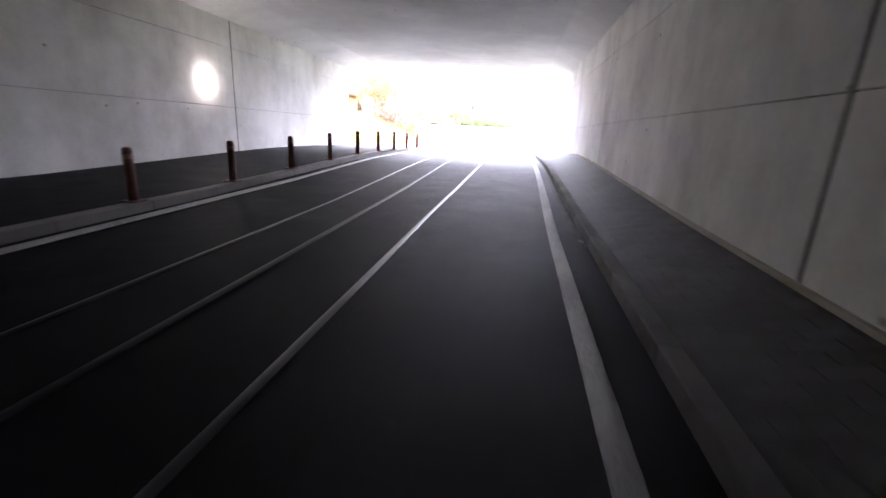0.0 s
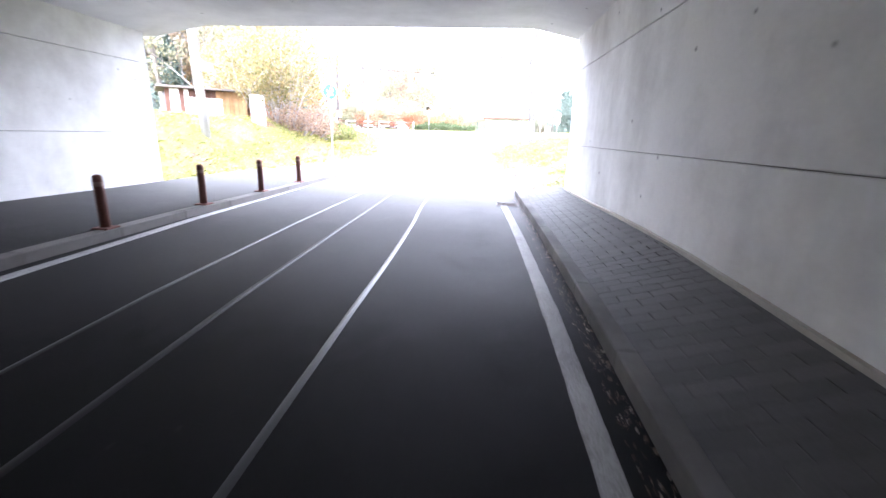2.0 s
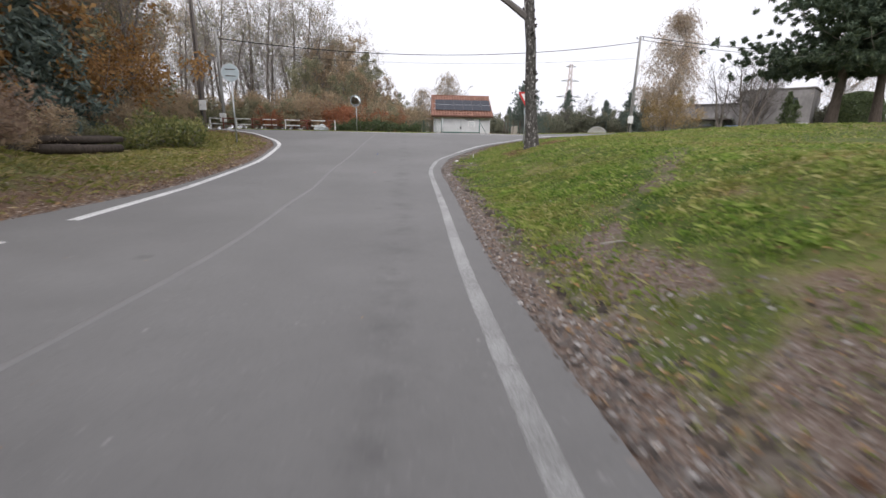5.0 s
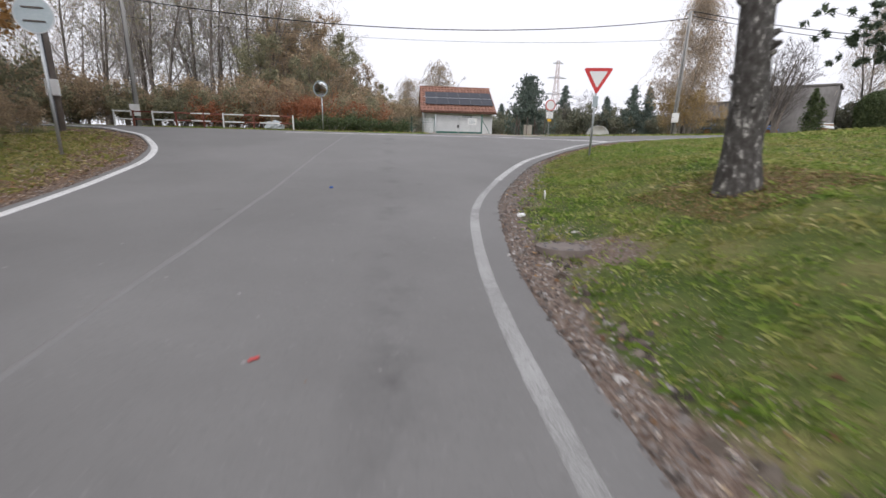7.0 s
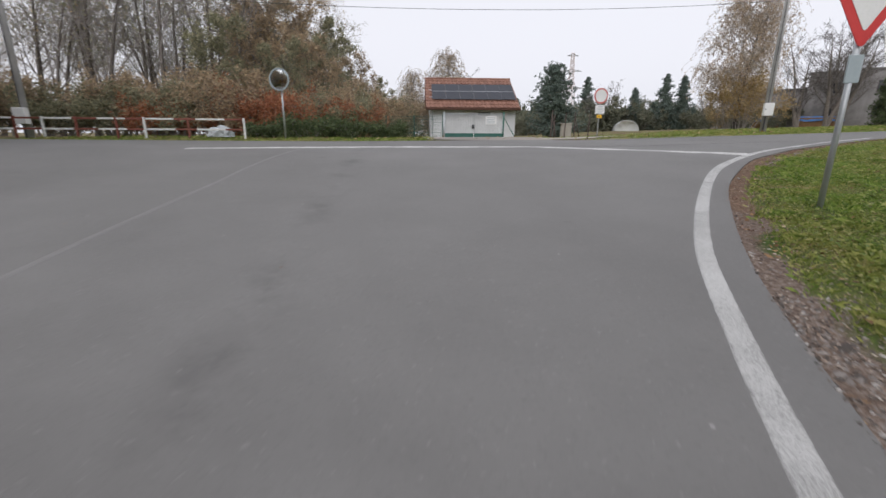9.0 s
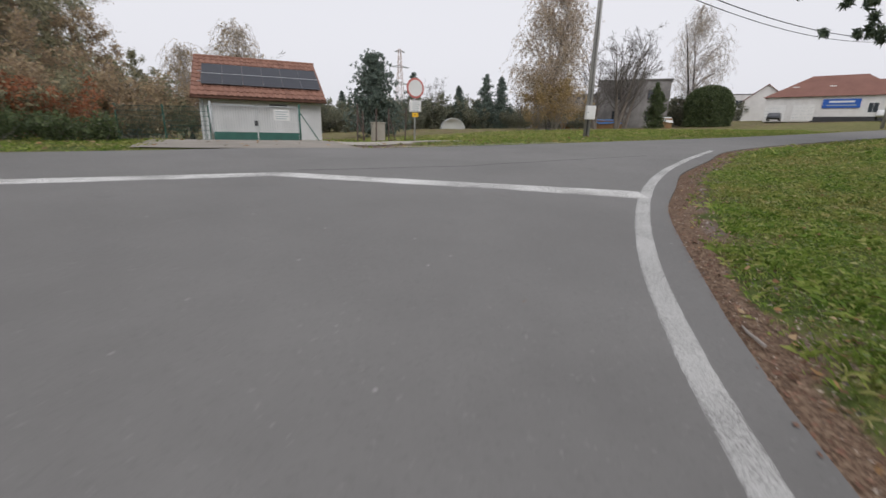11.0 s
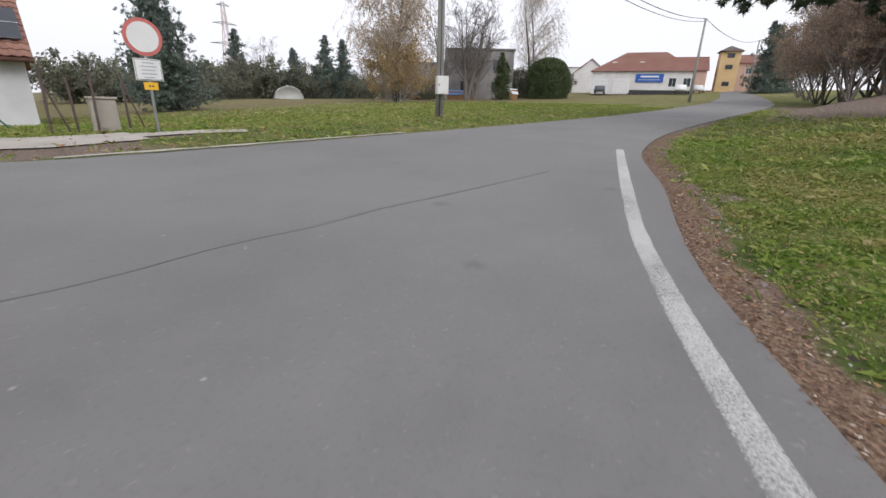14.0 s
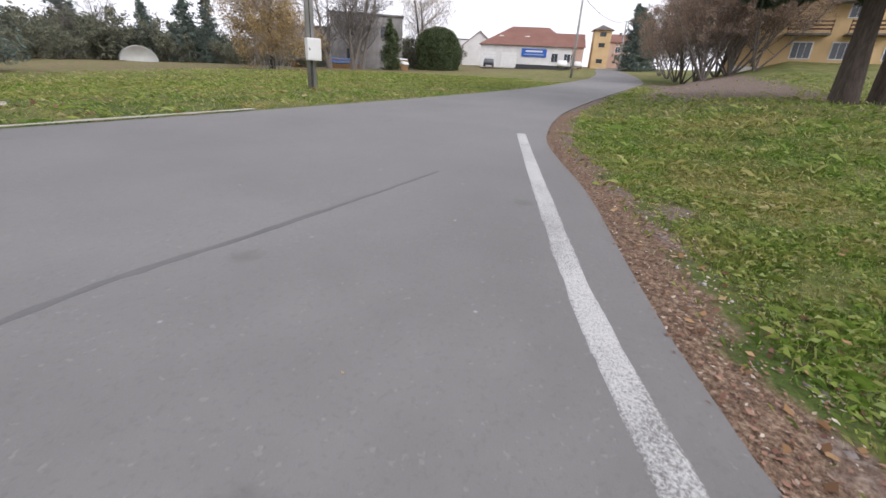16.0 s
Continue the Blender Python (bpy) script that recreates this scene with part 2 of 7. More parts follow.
def concrete_material(name, dark, light, streaks=True, rough=0.85):
    m, nt, b = shell(name, rough, 0, 0.35)
    v = coords(nt)
    big, fine = noise_of(nt, v, 0.8, 8, 0.7), noise_of(nt, v, 30, 4, 0.7)
    mp = nt.nodes.new("ShaderNodeMapping")
    mp.inputs["Scale"].default_value = (1.0, 1.0, 0.3)
    nt.links.new(v, mp.inputs["Vector"])
    run = noise_of(nt, mp.outputs[0], 1.1, 5, 0.6)
    cloud = noise_of(nt, v, 0.35, 3, 0.5)
    big = math_of(nt, "ADD", math_of(nt, "MULTIPLY", big, 0.55), math_of(nt, "MULTIPLY", cloud, 0.45))
    f = math_of(nt, "ADD", math_of(nt, "MULTIPLY", big, 0.72), math_of(nt, "MULTIPLY", run if streaks else big, 0.28))
    col = ramp_of(nt, f, [(0.41, dark), (0.58, light)])
    col = mix_of(nt, math_of(nt, "MULTIPLY", fine, 0.25), col, tuple(0.7 * c for c in dark))
    hole = nt.nodes.new("ShaderNodeTexVoronoi")
    hole.inputs["Scale"].default_value = 2.3
    nt.links.new(v, hole.inputs["Vector"])
    dot = ramp_of(nt, hole.outputs["Distance"], [(0.035, (1, 1, 1)), (0.06, (0, 0, 0))])
    col = mix_of(nt, math_of(nt, "MULTIPLY", dot, 0.7), col, (0.1, 0.1, 0.1))
    nt.links.new(col, b.inputs["Base Color"])
    bump_of(nt, b, fine, 0.25, 0.01)
    return m


def bark_material(name, dark, light, bands=False):
    m, nt, b = shell(name, 0.9, 0, 0.2)
    v = coords(nt)
    mp = nt.nodes.new("ShaderNodeMapping")
    mp.inputs["Scale"].default_value = (8, 8, 3.6) if bands else (9, 9, 1.3)
    nt.links.new(v, mp.inputs["Vector"])
    n = noise_of(nt, mp.outputs[0], 2.2, 6, 0.7)
    stops = [(0.4, dark), (0.55, tuple(0.22 * c for c in light)), (0.585, tuple(0.35 * c for c in light)), (0.61, light)] if bands else [(0.3, dark), (0.7, light)]
    nt.links.new(ramp_of(nt, n, stops), b.inputs["Base Color"])
    bump_of(nt, b, n, 0.8, 0.03)
    return m


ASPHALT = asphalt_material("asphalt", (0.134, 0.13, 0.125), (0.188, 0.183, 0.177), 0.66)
PAINT, GROUND = paint_material(), ground_material()
WORN = paint_material("worn_road_paint", 0.03, 0.6)
FADED = paint_material("faded_road_paint", 0.05, 0.46)
FLAKED = paint_material("flaked_road_paint", 0.055, 0.86)
WALL = concrete_material("tunnel_concrete", (0.5, 0.49, 0.475), (0.82, 0.815, 0.795))
CEIL = concrete_material("slab_concrete", (0.58, 0.58, 0.58), (0.75, 0.75, 0.75), False)
KERB = concrete_material("kerb_concrete", (0.1, 0.094, 0.088), (0.21, 0.2, 0.188), False)
PAVER = mottled("paving_block", (0.055, 0.053, 0.05), (0.098, 0.095, 0.09), 2, 60, 0.72, 0, 0.3, 0.3, 0.25, 0.25)
# Seam tones keyed to the asphalt's painted underpass shade, far below soft_seam.
SHADED_SEAM = mottled("shaded_seam_filler", (0.014, 0.014, 0.015), (0.024, 0.024, 0.025), 3, 60, 0.38, 0, 0.1, 0.45)
SHADED_FAINT = mottled("shaded_faint_seam", (0.011, 0.011, 0.012), (0.018, 0.018, 0.019), 3, 60, 0.5, 0, 0.2, 0.25)
CRACK = mottled("crack_tar", (0.075, 0.075, 0.077), (0.13, 0.128, 0.13), 3, 60, 0.6)
RUST = mottled("rusty_steel", (0.12, 0.05, 0.04), (0.24, 0.11, 0.085), 4, 40, 0.75, 0.2)
GALV = mottled("galvanised_steel", (0.36, 0.38, 0.39), (0.52, 0.54, 0.55), 3, 50, 0.45, 0.7, 0.1)
WHITE = mottled("white_enamel", (0.66, 0.66, 0.65), (0.8, 0.8, 0.79), 2, 40, 0.5)
SIGNRED = mottled("sign_red", (0.5, 0.03, 0.03), (0.6, 0.05, 0.045), 3, 30, 0.4, 0, 0.05)
FADERED = mottled("faded_sign_red", (0.5, 0.11, 0.1), (0.6, 0.2, 0.17), 6, 40, 0.5, 0, 0.05)
SIGNBLUE = mottled("sign_blue", (0.02, 0.09, 0.4), (0.03, 0.13, 0.5), 3, 30, 0.4, 0, 0.05)
SIGNYELLOW = mottled("sign_yellow", (0.75, 0.42, 0.02), (0.85, 0.52, 0.05), 3, 30, 0.45, 0, 0.05)
INK = mottled("dark_print", (0.03, 0.03, 0.035), (0.06, 0.06, 0.065), 3, 30, 0.5, 0, 0.05)
SIGNBACK = mottled("sign_back", (0.3, 0.36, 0.38), (0.42, 0.47, 0.49), 3, 30, 0.5, 0.4, 0.05)
CASTIRON = mottled("cast_iron", (0.09, 0.075, 0.065), (0.17, 0.145, 0.13), 5, 60, 0.75, 0.4)
POLECON = concrete_material("pole_concrete", (0.27, 0.265, 0.255), (0.42, 0.41, 0.39), True)
POLEWOOD = mottled("pole_wood", (0.12, 0.1, 0.088), (0.24, 0.21, 0.185), 3, 25, 0.85)
CABLE = mottled("cable_rubber", (0.03, 0.03, 0.033), (0.05, 0.05, 0.053), 3, 30, 0.6)
BIRCHBARK = bark_material("birch_bark", (0.05, 0.044, 0.04), (0.44, 0.42, 0.39), True)
BARK = bark_material("grey_bark", (0.1, 0.087, 0.075), (0.24, 0.215, 0.19))
BARETWIG = mottled("bare_twig_bark", (0.1, 0.088, 0.08), (0.18, 0.165, 0.155), 3, 20, 0.9)
# Twig tone is lightened to stand in for the woodland's haze.
TWIG = mottled("twig_bark", (0.23, 0.205, 0.19), (0.37, 0.34, 0.32), 3, 20, 0.9)
PALETWIG = mottled("pale_twig_bark", (0.26, 0.23, 0.2), (0.42, 0.39, 0.36), 3, 20, 0.9)


# ---- building helpers ----
def finish(bm, name, material, parent=None, label="", smooth=False, loc=None):
    me = bpy.data.meshes.new(name)
    bm.to_mesh(me)
    bm.free()
    for m in material if isinstance(material, (list, tuple)) else [material]:
        me.materials.append(m)
    if smooth:
        for p in me.polygons:
            p.use_smooth = True
    ob = new(name, me)
    if parent is not None:
        ob.parent = parent
    if loc is not None:
        ob.matrix_basis = loc
    return tagged(ob, label) if label else ob


def part(name, bm, material, parent, label="", smooth=False, loc=None):
    return finish(bm, name, material, parent, label, smooth, loc)


def thing(name, m, label, category, group="", kind=""):
    ob = new(name)
    ob.empty_display_size = 0.2
    ob.matrix_basis = m
    return tagged(ob, label, category, group, kind)


def box(bm, x0, y0, z0, x1, y1, z1, bevel=0.0, m=None):
    made = bmesh.ops.create_cube(bm, size=1.0, matrix=Matrix.LocRotScale(((x0 + x1) / 2, (y0 + y1) / 2, (z0 + z1) / 2), None, (x1 - x0, y1 - y0, z1 - z0)))
    vs = made["verts"]
    if bevel:
        es = list({e for v in vs for e in v.link_edges})
        r = bmesh.ops.bevel(bm, geom=es, offset=bevel, segments=1, affect="EDGES")
        vs = list({v for f in r["faces"] for v in f.verts} | {v for v in vs if v.is_valid})
    if m is not None:
        bmesh.ops.transform(bm, matrix=m, verts=[v for v in vs if v.is_valid])
    return bm


def boxed(x0, y0, z0, x1, y1, z1, bevel=0.0):
    return box(bmesh.new(), x0, y0, z0, x1, y1, z1, bevel)


def tube(bm, points, radii, sides=8, caps=True):
    """A round bar along points."""
    rings, ref = [], Vector((0.31, 0.17, 0.93))
    n = len(points)
    for i, p in enumerate(points):
        p = Vector(p)
        d = (Vector(points[min(i + 1, n - 1)]) - Vector(points[max(i - 1, 0)])).normalized()
        u = d.cross(ref)
        if u.length < 0.05:
            u = d.cross(Vector((1, 0, 0)))
        u.normalize()
        w = d.cross(u)
        r = radii[i] if isinstance(radii, (list, tuple)) else radii
        rings.append([bm.verts.new(p + (u * math.cos(a) + w * math.sin(a)) * r) for a in (2 * math.pi * k / sides for k in range(sides))])
    for a, b in zip(rings, rings[1:]):
        for k in range(sides):
            bm.faces.new((a[k], a[(k + 1) % sides], b[(k + 1) % sides], b[k]))
    if caps:
        bm.faces.new(rings[0][::-1])
        bm.faces.new(rings[-1])
    return bm


def disc(bm, r, y0, y1, sides=40, r_in=0.0):
    """A round plate facing -y, from y0 to y1; with r_in a ring."""
    def circle(rad, y):
        return [bm.verts.new((rad * math.cos(2 * math.pi * k / sides), y, rad * math.sin(2 * math.pi * k / sides))) for k in range(sides)]
    a, b = circle(r, y0), circle(r, y1)
    if r_in:
        c, d = circle(r_in, y0), circle(r_in, y1)
    for k in range(sides):
        j = (k + 1) % sides
        bm.faces.new((a[k], b[k], b[j], a[j]))
        if r_in:
            bm.faces.new((a[k], a[j], c[j], c[k]))
            bm.faces.new((b[j], b[k], d[k], d[j]))
            bm.faces.new((c[k], c[j], d[j], d[k]))
    if not r_in:
        bm.faces.new(a)
        bm.faces.new(b[::-1])
    return bm


# ---- the lie of the land ----
RAMP_Y = [-90, -14, -8, -6, -4, -2.4, 0, 2, 6, 11, 16, 21, 24.2, 28, 31.7, 34.5, 37, 60]
RAMP_Z = [-1.3, -0.29, -0.155, -0.085, -0.01, 0.04, 0.045, 0.02, 0, 0.02, 0.11, 0.29, 0.47, 0.82, 1.12, 1.36, 1.42, 1.6]


def sstep(v):
    v = np.clip(v, 0, 1)
    return v * v * (3 - 2 * v)


def plain(x, y):
    """The level land round the junction."""
    z = 1.35 + 0.03 * np.clip(x - 7, 0, 55) + 0.055 * np.clip(x - 62, 0, 80) + 0.02 * (np.clip(y, 15, 46) - 33.7)
    z = z - 0.035 * np.clip(y - 46, 0, 14) * np.clip((26 - x) / 14, 0, 1)
    return z


def road_z(x, y):
    """The height of the carriageways, carried on sideways."""
    x, y = np.asarray(x, float), np.asarray(y, float)
    r = np.interp(y, RAMP_Y, RAMP_Z)
    k = np.clip((y - 31) / 6, 0, 1)
    k = np.where((x > 6) & (y > 29), np.maximum(k, np.clip((x - 6) / 6, 0, 1)), k)
    return r * (1 - k) + plain(x, y) * k


# edges of the asphalt, going up the ramp and out along the cross road
EDGE_R = [(2.6, -90), (2.6, 3.2), (1.5, 3.9), (1.36, 5), (1.24, 8), (1.04, 11.3), (0.98, 14), (0.93, 16.5), (0.87, 18.5), (0.88, 20.2), (1.06, 21.8), (1.28, 23.1), (1.51, 23.9), (2.04, 25.25),
          (3.0, 27.35), (4.22, 29.35), (5.17, 30.7), (6.1, 31.77), (7.36, 33.07), (8.6, 33.98), (9.95, 34.96), (10.95, 35.5), (12.4, 36.2), (15.1, 37.65), (19.4, 38.85), (28.7, 40.2),
          (40, 41.6), (58, 44.3), (80, 50), (106, 58), (125, 62)]
EDGE_L = [(-5.9, -90), (-5.9, 3.2), (-5.65, 4), (-5.65, 7.4), (-5.1, 10), (-4.45, 12.5), (-4.2, 15.5), (-4.5, 19.1), (-4.95, 22), (-5.4, 24.2), (-5.85, 26.4), (-6.25, 27.5),
          (-7.0, 29.2), (-8.8, 31.9), (-10.4, 33.3), (-12.6, 35.4), (-16, 37), (-24, 38.3), (-60, 40)]
EDGE_F = [(-60, 45.5), (-24, 42.4), (-10, 40.6), (-3, 40.2), (1, 41.2), (4, 42.4), (8, 42.4), (12.5, 42.5), (20, 43), (28.5, 44), (40, 46.1), (60, 50.6), (80, 55.3), (106, 63), (125, 67.5)]


def smooth_line(pts, step=0.5):
    """A curve through points, in even steps."""
    p = [Vector((*q, 0)) for q in pts]
    out = []
    for i in range(len(p) - 1):
        a, b, c, d = p[max(i - 1, 0)], p[i], p[i + 1], p[min(i + 2, len(p) - 1)]
        n = max(1, int((c - b).length / step))
        if (c - b).length > 25:
            n = 6
        m1, m2 = (c - a) / 2, (d - b) / 2
        lim = (c - b).length
        m1 = m1 * min(1, lim / max(m1.length, 1e-6))
        m2 = m2 * min(1, lim / max(m2.length, 1e-6))
        for k in range(n):
            t = k / n
            out.append(((2 * t**3 - 3 * t**2 + 1) * b + (t**3 - 2 * t**2 + t) * m1 + (-2 * t**3 + 3 * t**2) * c + (t**3 - t**2) * m2).to_2d())
    out.append(p[-1].to_2d())
    return [(v.x, v.y) for v in out]


LINE_R, LINE_L, LINE_F = smooth_line(EDGE_R), smooth_line(EDGE_L), smooth_line(EDGE_F)
OUTLINE = np.array(LINE_R + LINE_F[::-1] + LINE_L[::-1])


def edge_distance(x, y):
    """Signed distance to the asphalt's outline: below 0 on it; and 1 where the nearest edge is the right-hand one."""
    x, y = np.ravel(x), np.ravel(y)
    n = len(OUTLINE)
    if x.size < 40:
        p, q = OUTLINE, np.roll(OUTLINE, -1, 0)
        dx, dy = (q - p)[:, :1], (q - p)[:, 1:]
        ax, ay = p[:, :1], p[:, 1:]
        t = np.clip(((x - ax) * dx + (y - ay) * dy) / np.maximum(dx * dx + dy * dy, 1e-9), 0, 1)
        best = np.hypot(x - ax - t * dx, y - ay - t * dy).min(0)
        cross = (ay > y) != (q[:, 1:] > y)
        inside = (cross & (x < dx * (y - ay) / np.where(dy == 0, 1e-9, dy) + ax)).sum(0) % 2 == 1
        return np.where(inside, -best, best)
    best, inside = np.full(x.shape, 1e9), np.zeros(x.shape, bool)
    for i in range(n):
        (ax, ay), (bx, by) = OUTLINE[i], OUTLINE[(i + 1) % n]
        dx, dy = bx - ax, by - ay
        t = np.clip(((x - ax) * dx + (y - ay) * dy) / max(dx * dx + dy * dy, 1e-9), 0, 1)
        best = np.minimum(best, np.hypot(x - ax - t * dx, y - ay - t * dy))
        cross = (ay > y) != (by > y)
        inside ^= cross & (x < (bx - ax) * (y - ay) / (by - ay if by != ay else 1e-9) + ax)
    return np.where(inside, -best, best)


def ground_z(x, y, d=None):
    x, y = np.asarray(x, float), np.asarray(y, float)
    shape = np.broadcast(x, y).shape
    x, y = np.broadcast_to(x, shape).ravel(), np.broadcast_to(y, shape).ravel()
    d = edge_distance(x, y) if d is None else d
    rz = road_z(x, y)
    left = (x < -1.5) & (y < 36)
    high = plain(x, y)
    high = np.where(left, high + 0.6 * sstep((17 - y) / 6), high + 0.25 * sstep((14 - y) / 6) * (x > 0))
    low = np.where(left, sstep((y - 15) / 5), 0)
    high = high * (1 - low) + (rz + 0.16) * low
    east = (x > 6) & (y < 42)
    high = high + np.where(east, 0.55 * np.exp(-(((x - 23) / 9) ** 2 + ((y - 32) / 7) ** 2)) + 0.06 * np.clip(x - 26, 0, 35) * np.clip((41 - y) / 6, 0, 1.3), 0)
    width = np.where(left, 2.7 + 2.0 * sstep((y - 12) / 6), 3.8)
    up = sstep(np.clip(d - 0.25, 0, None) / width)
    z = rz - 0.02 + (high - rz) * up
    z = np.where(d < 0, rz - 0.02 - 0.09 * sstep(-d / 0.35), z)
    z = z + 0.03 * np.sin(0.9 * x + 0.4 * y) * np.sin(0.7 * y - 0.5 * x) * np.clip(d, 0, 1)
    return z.reshape(shape)


def gz(x, y):
    return float(ground_z(np.array([x]), np.array([y]))[0])


def cover(x, y, d):
    """How bare and how leaf-strewn the ground is."""
    band = np.where((x > 0) & (y < 27), 0.6, 0.42)
    earth = np.clip(1.15 - d / band, 0, 1) * np.where((y < 41) & (y > 0), 1, 0.25)
    bend = (x > 4) & (y < 39) & (y > 27) & (x < 21)
    earth = np.where(bend, np.where(x < 7, 0.3, 0.55) * np.exp(-((d - 0.36) / 0.16) ** 2), earth)
    earth = np.maximum(earth, 0.85 * np.exp(-(((x - 2.0) / 1.0) ** 2 + ((y - 7.0) / 3.2) ** 2)))
    worn = np.exp(-((x - 2.55 - 0.76 * (y - 12.4)) / 0.55) ** 2) * np.clip((18.5 - y) / 3, 0, 1) * np.clip((y - 10.6) / 1, 0, 1)
    worn = np.maximum(worn, np.exp(-((x - 2.2 - 1.05 * (y - 7.2)) / 0.6) ** 2) * np.clip((10.5 - y) / 2, 0, 1) * (y > 6))
    worn = np.maximum(worn, 0.95 * np.exp(-(((x - 2.1) / 0.8) ** 2 + ((y - 10.9) / 1.3) ** 2)))
    earth = np.maximum(earth, 0.64 * worn)
    earth = np.maximum(earth, 0.75 * np.exp(-(((x - 1.75) / 0.55) ** 2 + ((y - 20.9) / 0.9) ** 2)))
    earth = np.maximum(earth, 0.95 * np.exp(-(((x - 40) / 16) ** 4 + ((y - 37.6 - 0.17 * (x - 40)) / 3.6) ** 4)))
    leaves = 0.36 * np.clip((-3.5 - x) / 1.5, 0, 1) * (y > 5) * (y < 36) * np.clip(1.5 - 0.12 * np.abs(d - 1.0), 0.55, 1)
    leaves = np.maximum(leaves, np.where((x < -3.5) & (y > 11) & (y < 34), np.clip(1.5 - d / 1.35, 0, 1), 0))
    earth = np.maximum(earth, 0.95 * np.exp(-(((x - 5.4) / 3.4) ** 4 + ((y - 43.6) / 1.1) ** 4)))
    earth = np.maximum(earth, 0.95 * np.exp(-(((x - 7.4) / 2.6) ** 4 + ((y - 45.0) / 0.75) ** 4)))
    leaves = np.maximum(leaves, 0.5 * np.exp(-((x - 3.7) ** 2 + (y - 21.4) ** 2) / 0.5))
    earth = np.maximum(earth, 0.9 * np.exp(-(((x - 12.45) / 0.3) ** 2 + ((y - 35.48) / 0.2) ** 2)))
    leaves = np.maximum(leaves, 0.3 * np.clip((15.5 - y) / 3, 0, 1) * (x > 0) * (y > 4) * np.clip(1.5 - d / 3.2, 0, 1))
    leaves = np.maximum(leaves, 0.5 * ((x < -8) & (y > 43)))
    leaves = np.maximum(leaves, np.where(bend, np.clip(1.25 - d / np.where(x < 7, 0.34, 0.5), 0, 1), 0))
    leaves = np.maximum(leaves, 0.45 * np.clip((y - 60) / 10, 0, 1))
    dry = 0.12 + 0.4 * np.clip((y - 44) / 6, 0, 1) + 0.35 * ((x < -4) & (y > 3) & (y < 40)) + 0.2 * ((x > 20) & (y < 42)) + 0.1 * ((y < 14) & (x > 0))
    return earth, leaves, dry


def build_ground():
    def lines(parts):
        out = []
        for a, b, step in parts:
            out += list(np.arange(a, b, step))
        return np.array(out + [parts[-1][1]])
    xs = lines([(-900, -200, 100), (-200, -60, 20), (-60, -14, 2), (-14, -7, 0.5), (-7, 30, 0.25), (30, 60, 1.0), (60, 140, 5), (140, 300, 20), (300, 900, 100)])
    ys = lines([(-900, -200, 100), (-200, -40, 20), (-40, 2, 2), (2, 46, 0.25), (46, 50, 0.5), (50, 80, 2), (80, 140, 5), (140, 300, 20), (300, 900, 100)])
    gx, gy = np.meshgrid(xs, ys)
    d = edge_distance(gx, gy)
    z = ground_z(gx.ravel(), gy.ravel(), d)
    nx, ny = len(xs), len(ys)
    idx = np.arange(nx * ny).reshape(ny, nx)
    faces = np.stack([idx[:-1, :-1], idx[:-1, 1:], idx[1:, 1:], idx[1:, :-1]], -1).reshape(-1, 4)
    me = bpy.data.meshes.new("ground")
    me.from_pydata(np.stack([gx.ravel(), gy.ravel(), z], -1).tolist(), [], faces.tolist())
    x, y = gx.ravel(), gy.ravel()
    earth, leaves, dry = cover(x, y, d)
    layer = me.color_attributes.new("cover", "FLOAT_COLOR", "POINT")
    layer.data.foreach_set("color", np.stack([earth, leaves, dry, 0 * x + 1], -1).astype(np.float32).ravel())
    me.materials.append(GROUND)
    for p in me.polygons:
        p.use_smooth = True
    return tagged(new("ground", me), "autumn lawn with fallen leaves and bare verges", "ground", kind="structure")


def sheet(rows, name, material, lift=0.0, rise=road_z):
    """A strip of ground cover between rows of points laid across it."""
    vs, fs, n = [], [], len(rows[0])
    for row in rows:
        for x, y in row:
            vs.append((x, y, float(rise(x, y)) + lift))
    for i in range(len(rows) - 1):
        for k in range(n - 1):
            a = i * n + k
            fs.append((a, a + 1, a + n + 1, a + n))
    me = bpy.data.meshes.new(name)
    me.from_pydata(vs, [], fs)
    me.materials.append(material)
    for p in me.polygons:
        p.use_smooth = True
    return me


def build_road():
    """The asphalt as one mesh, with the underpass's shade in its colour and a paler surface from the cross line up."""
    n = len(OUTLINE)
    pts = [Vector((float(x), float(y))) for x, y in OUTLINE]
    grid = [(x, y) for y in np.arange(-24, 44.5, 0.5) for x in np.arange(-12, 22, 0.5)]
    grid += [(x, y) for y in np.arange(36, 66, 1.5) for x in np.arange(22, 124, 3.0)] + [(x, y) for y in np.arange(34, 46, 1.5) for x in np.arange(-58, -12, 3.0)]
    d = edge_distance(np.array([g[0] for g in grid]), np.array([g[1] for g in grid]))
    pts += [Vector((float(x), float(y))) for (x, y), q in zip(grid, d) if q < -0.12]
    vs, _, fs, *_ = geometry.delaunay_2d_cdt(pts, [], [list(range(n))], 1, 1e-4)
    co = np.array([v[:] for v in vs])
    z = road_z(co[:, 0], co[:, 1])
    me = bpy.data.meshes.new("road")
    rim = np.column_stack([OUTLINE, road_z(OUTLINE[:, 0], OUTLINE[:, 1])])
    base, top = len(co), np.column_stack([co, z])
    skirt = [(base + i, base + (i + 1) % n, base + n + (i + 1) % n, base + n + i) for i in range(n)]
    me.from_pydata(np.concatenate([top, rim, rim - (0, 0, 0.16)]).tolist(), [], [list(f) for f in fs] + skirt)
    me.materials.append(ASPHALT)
    me.update()
    for p in me.polygons:
        p.use_smooth = True
    if sum(p.normal.z for p in me.polygons) < 0:
        me.flip_normals()
    return tagged(new("road", me), "grey worn asphalt road climbing to a junction", "road", kind="structure")


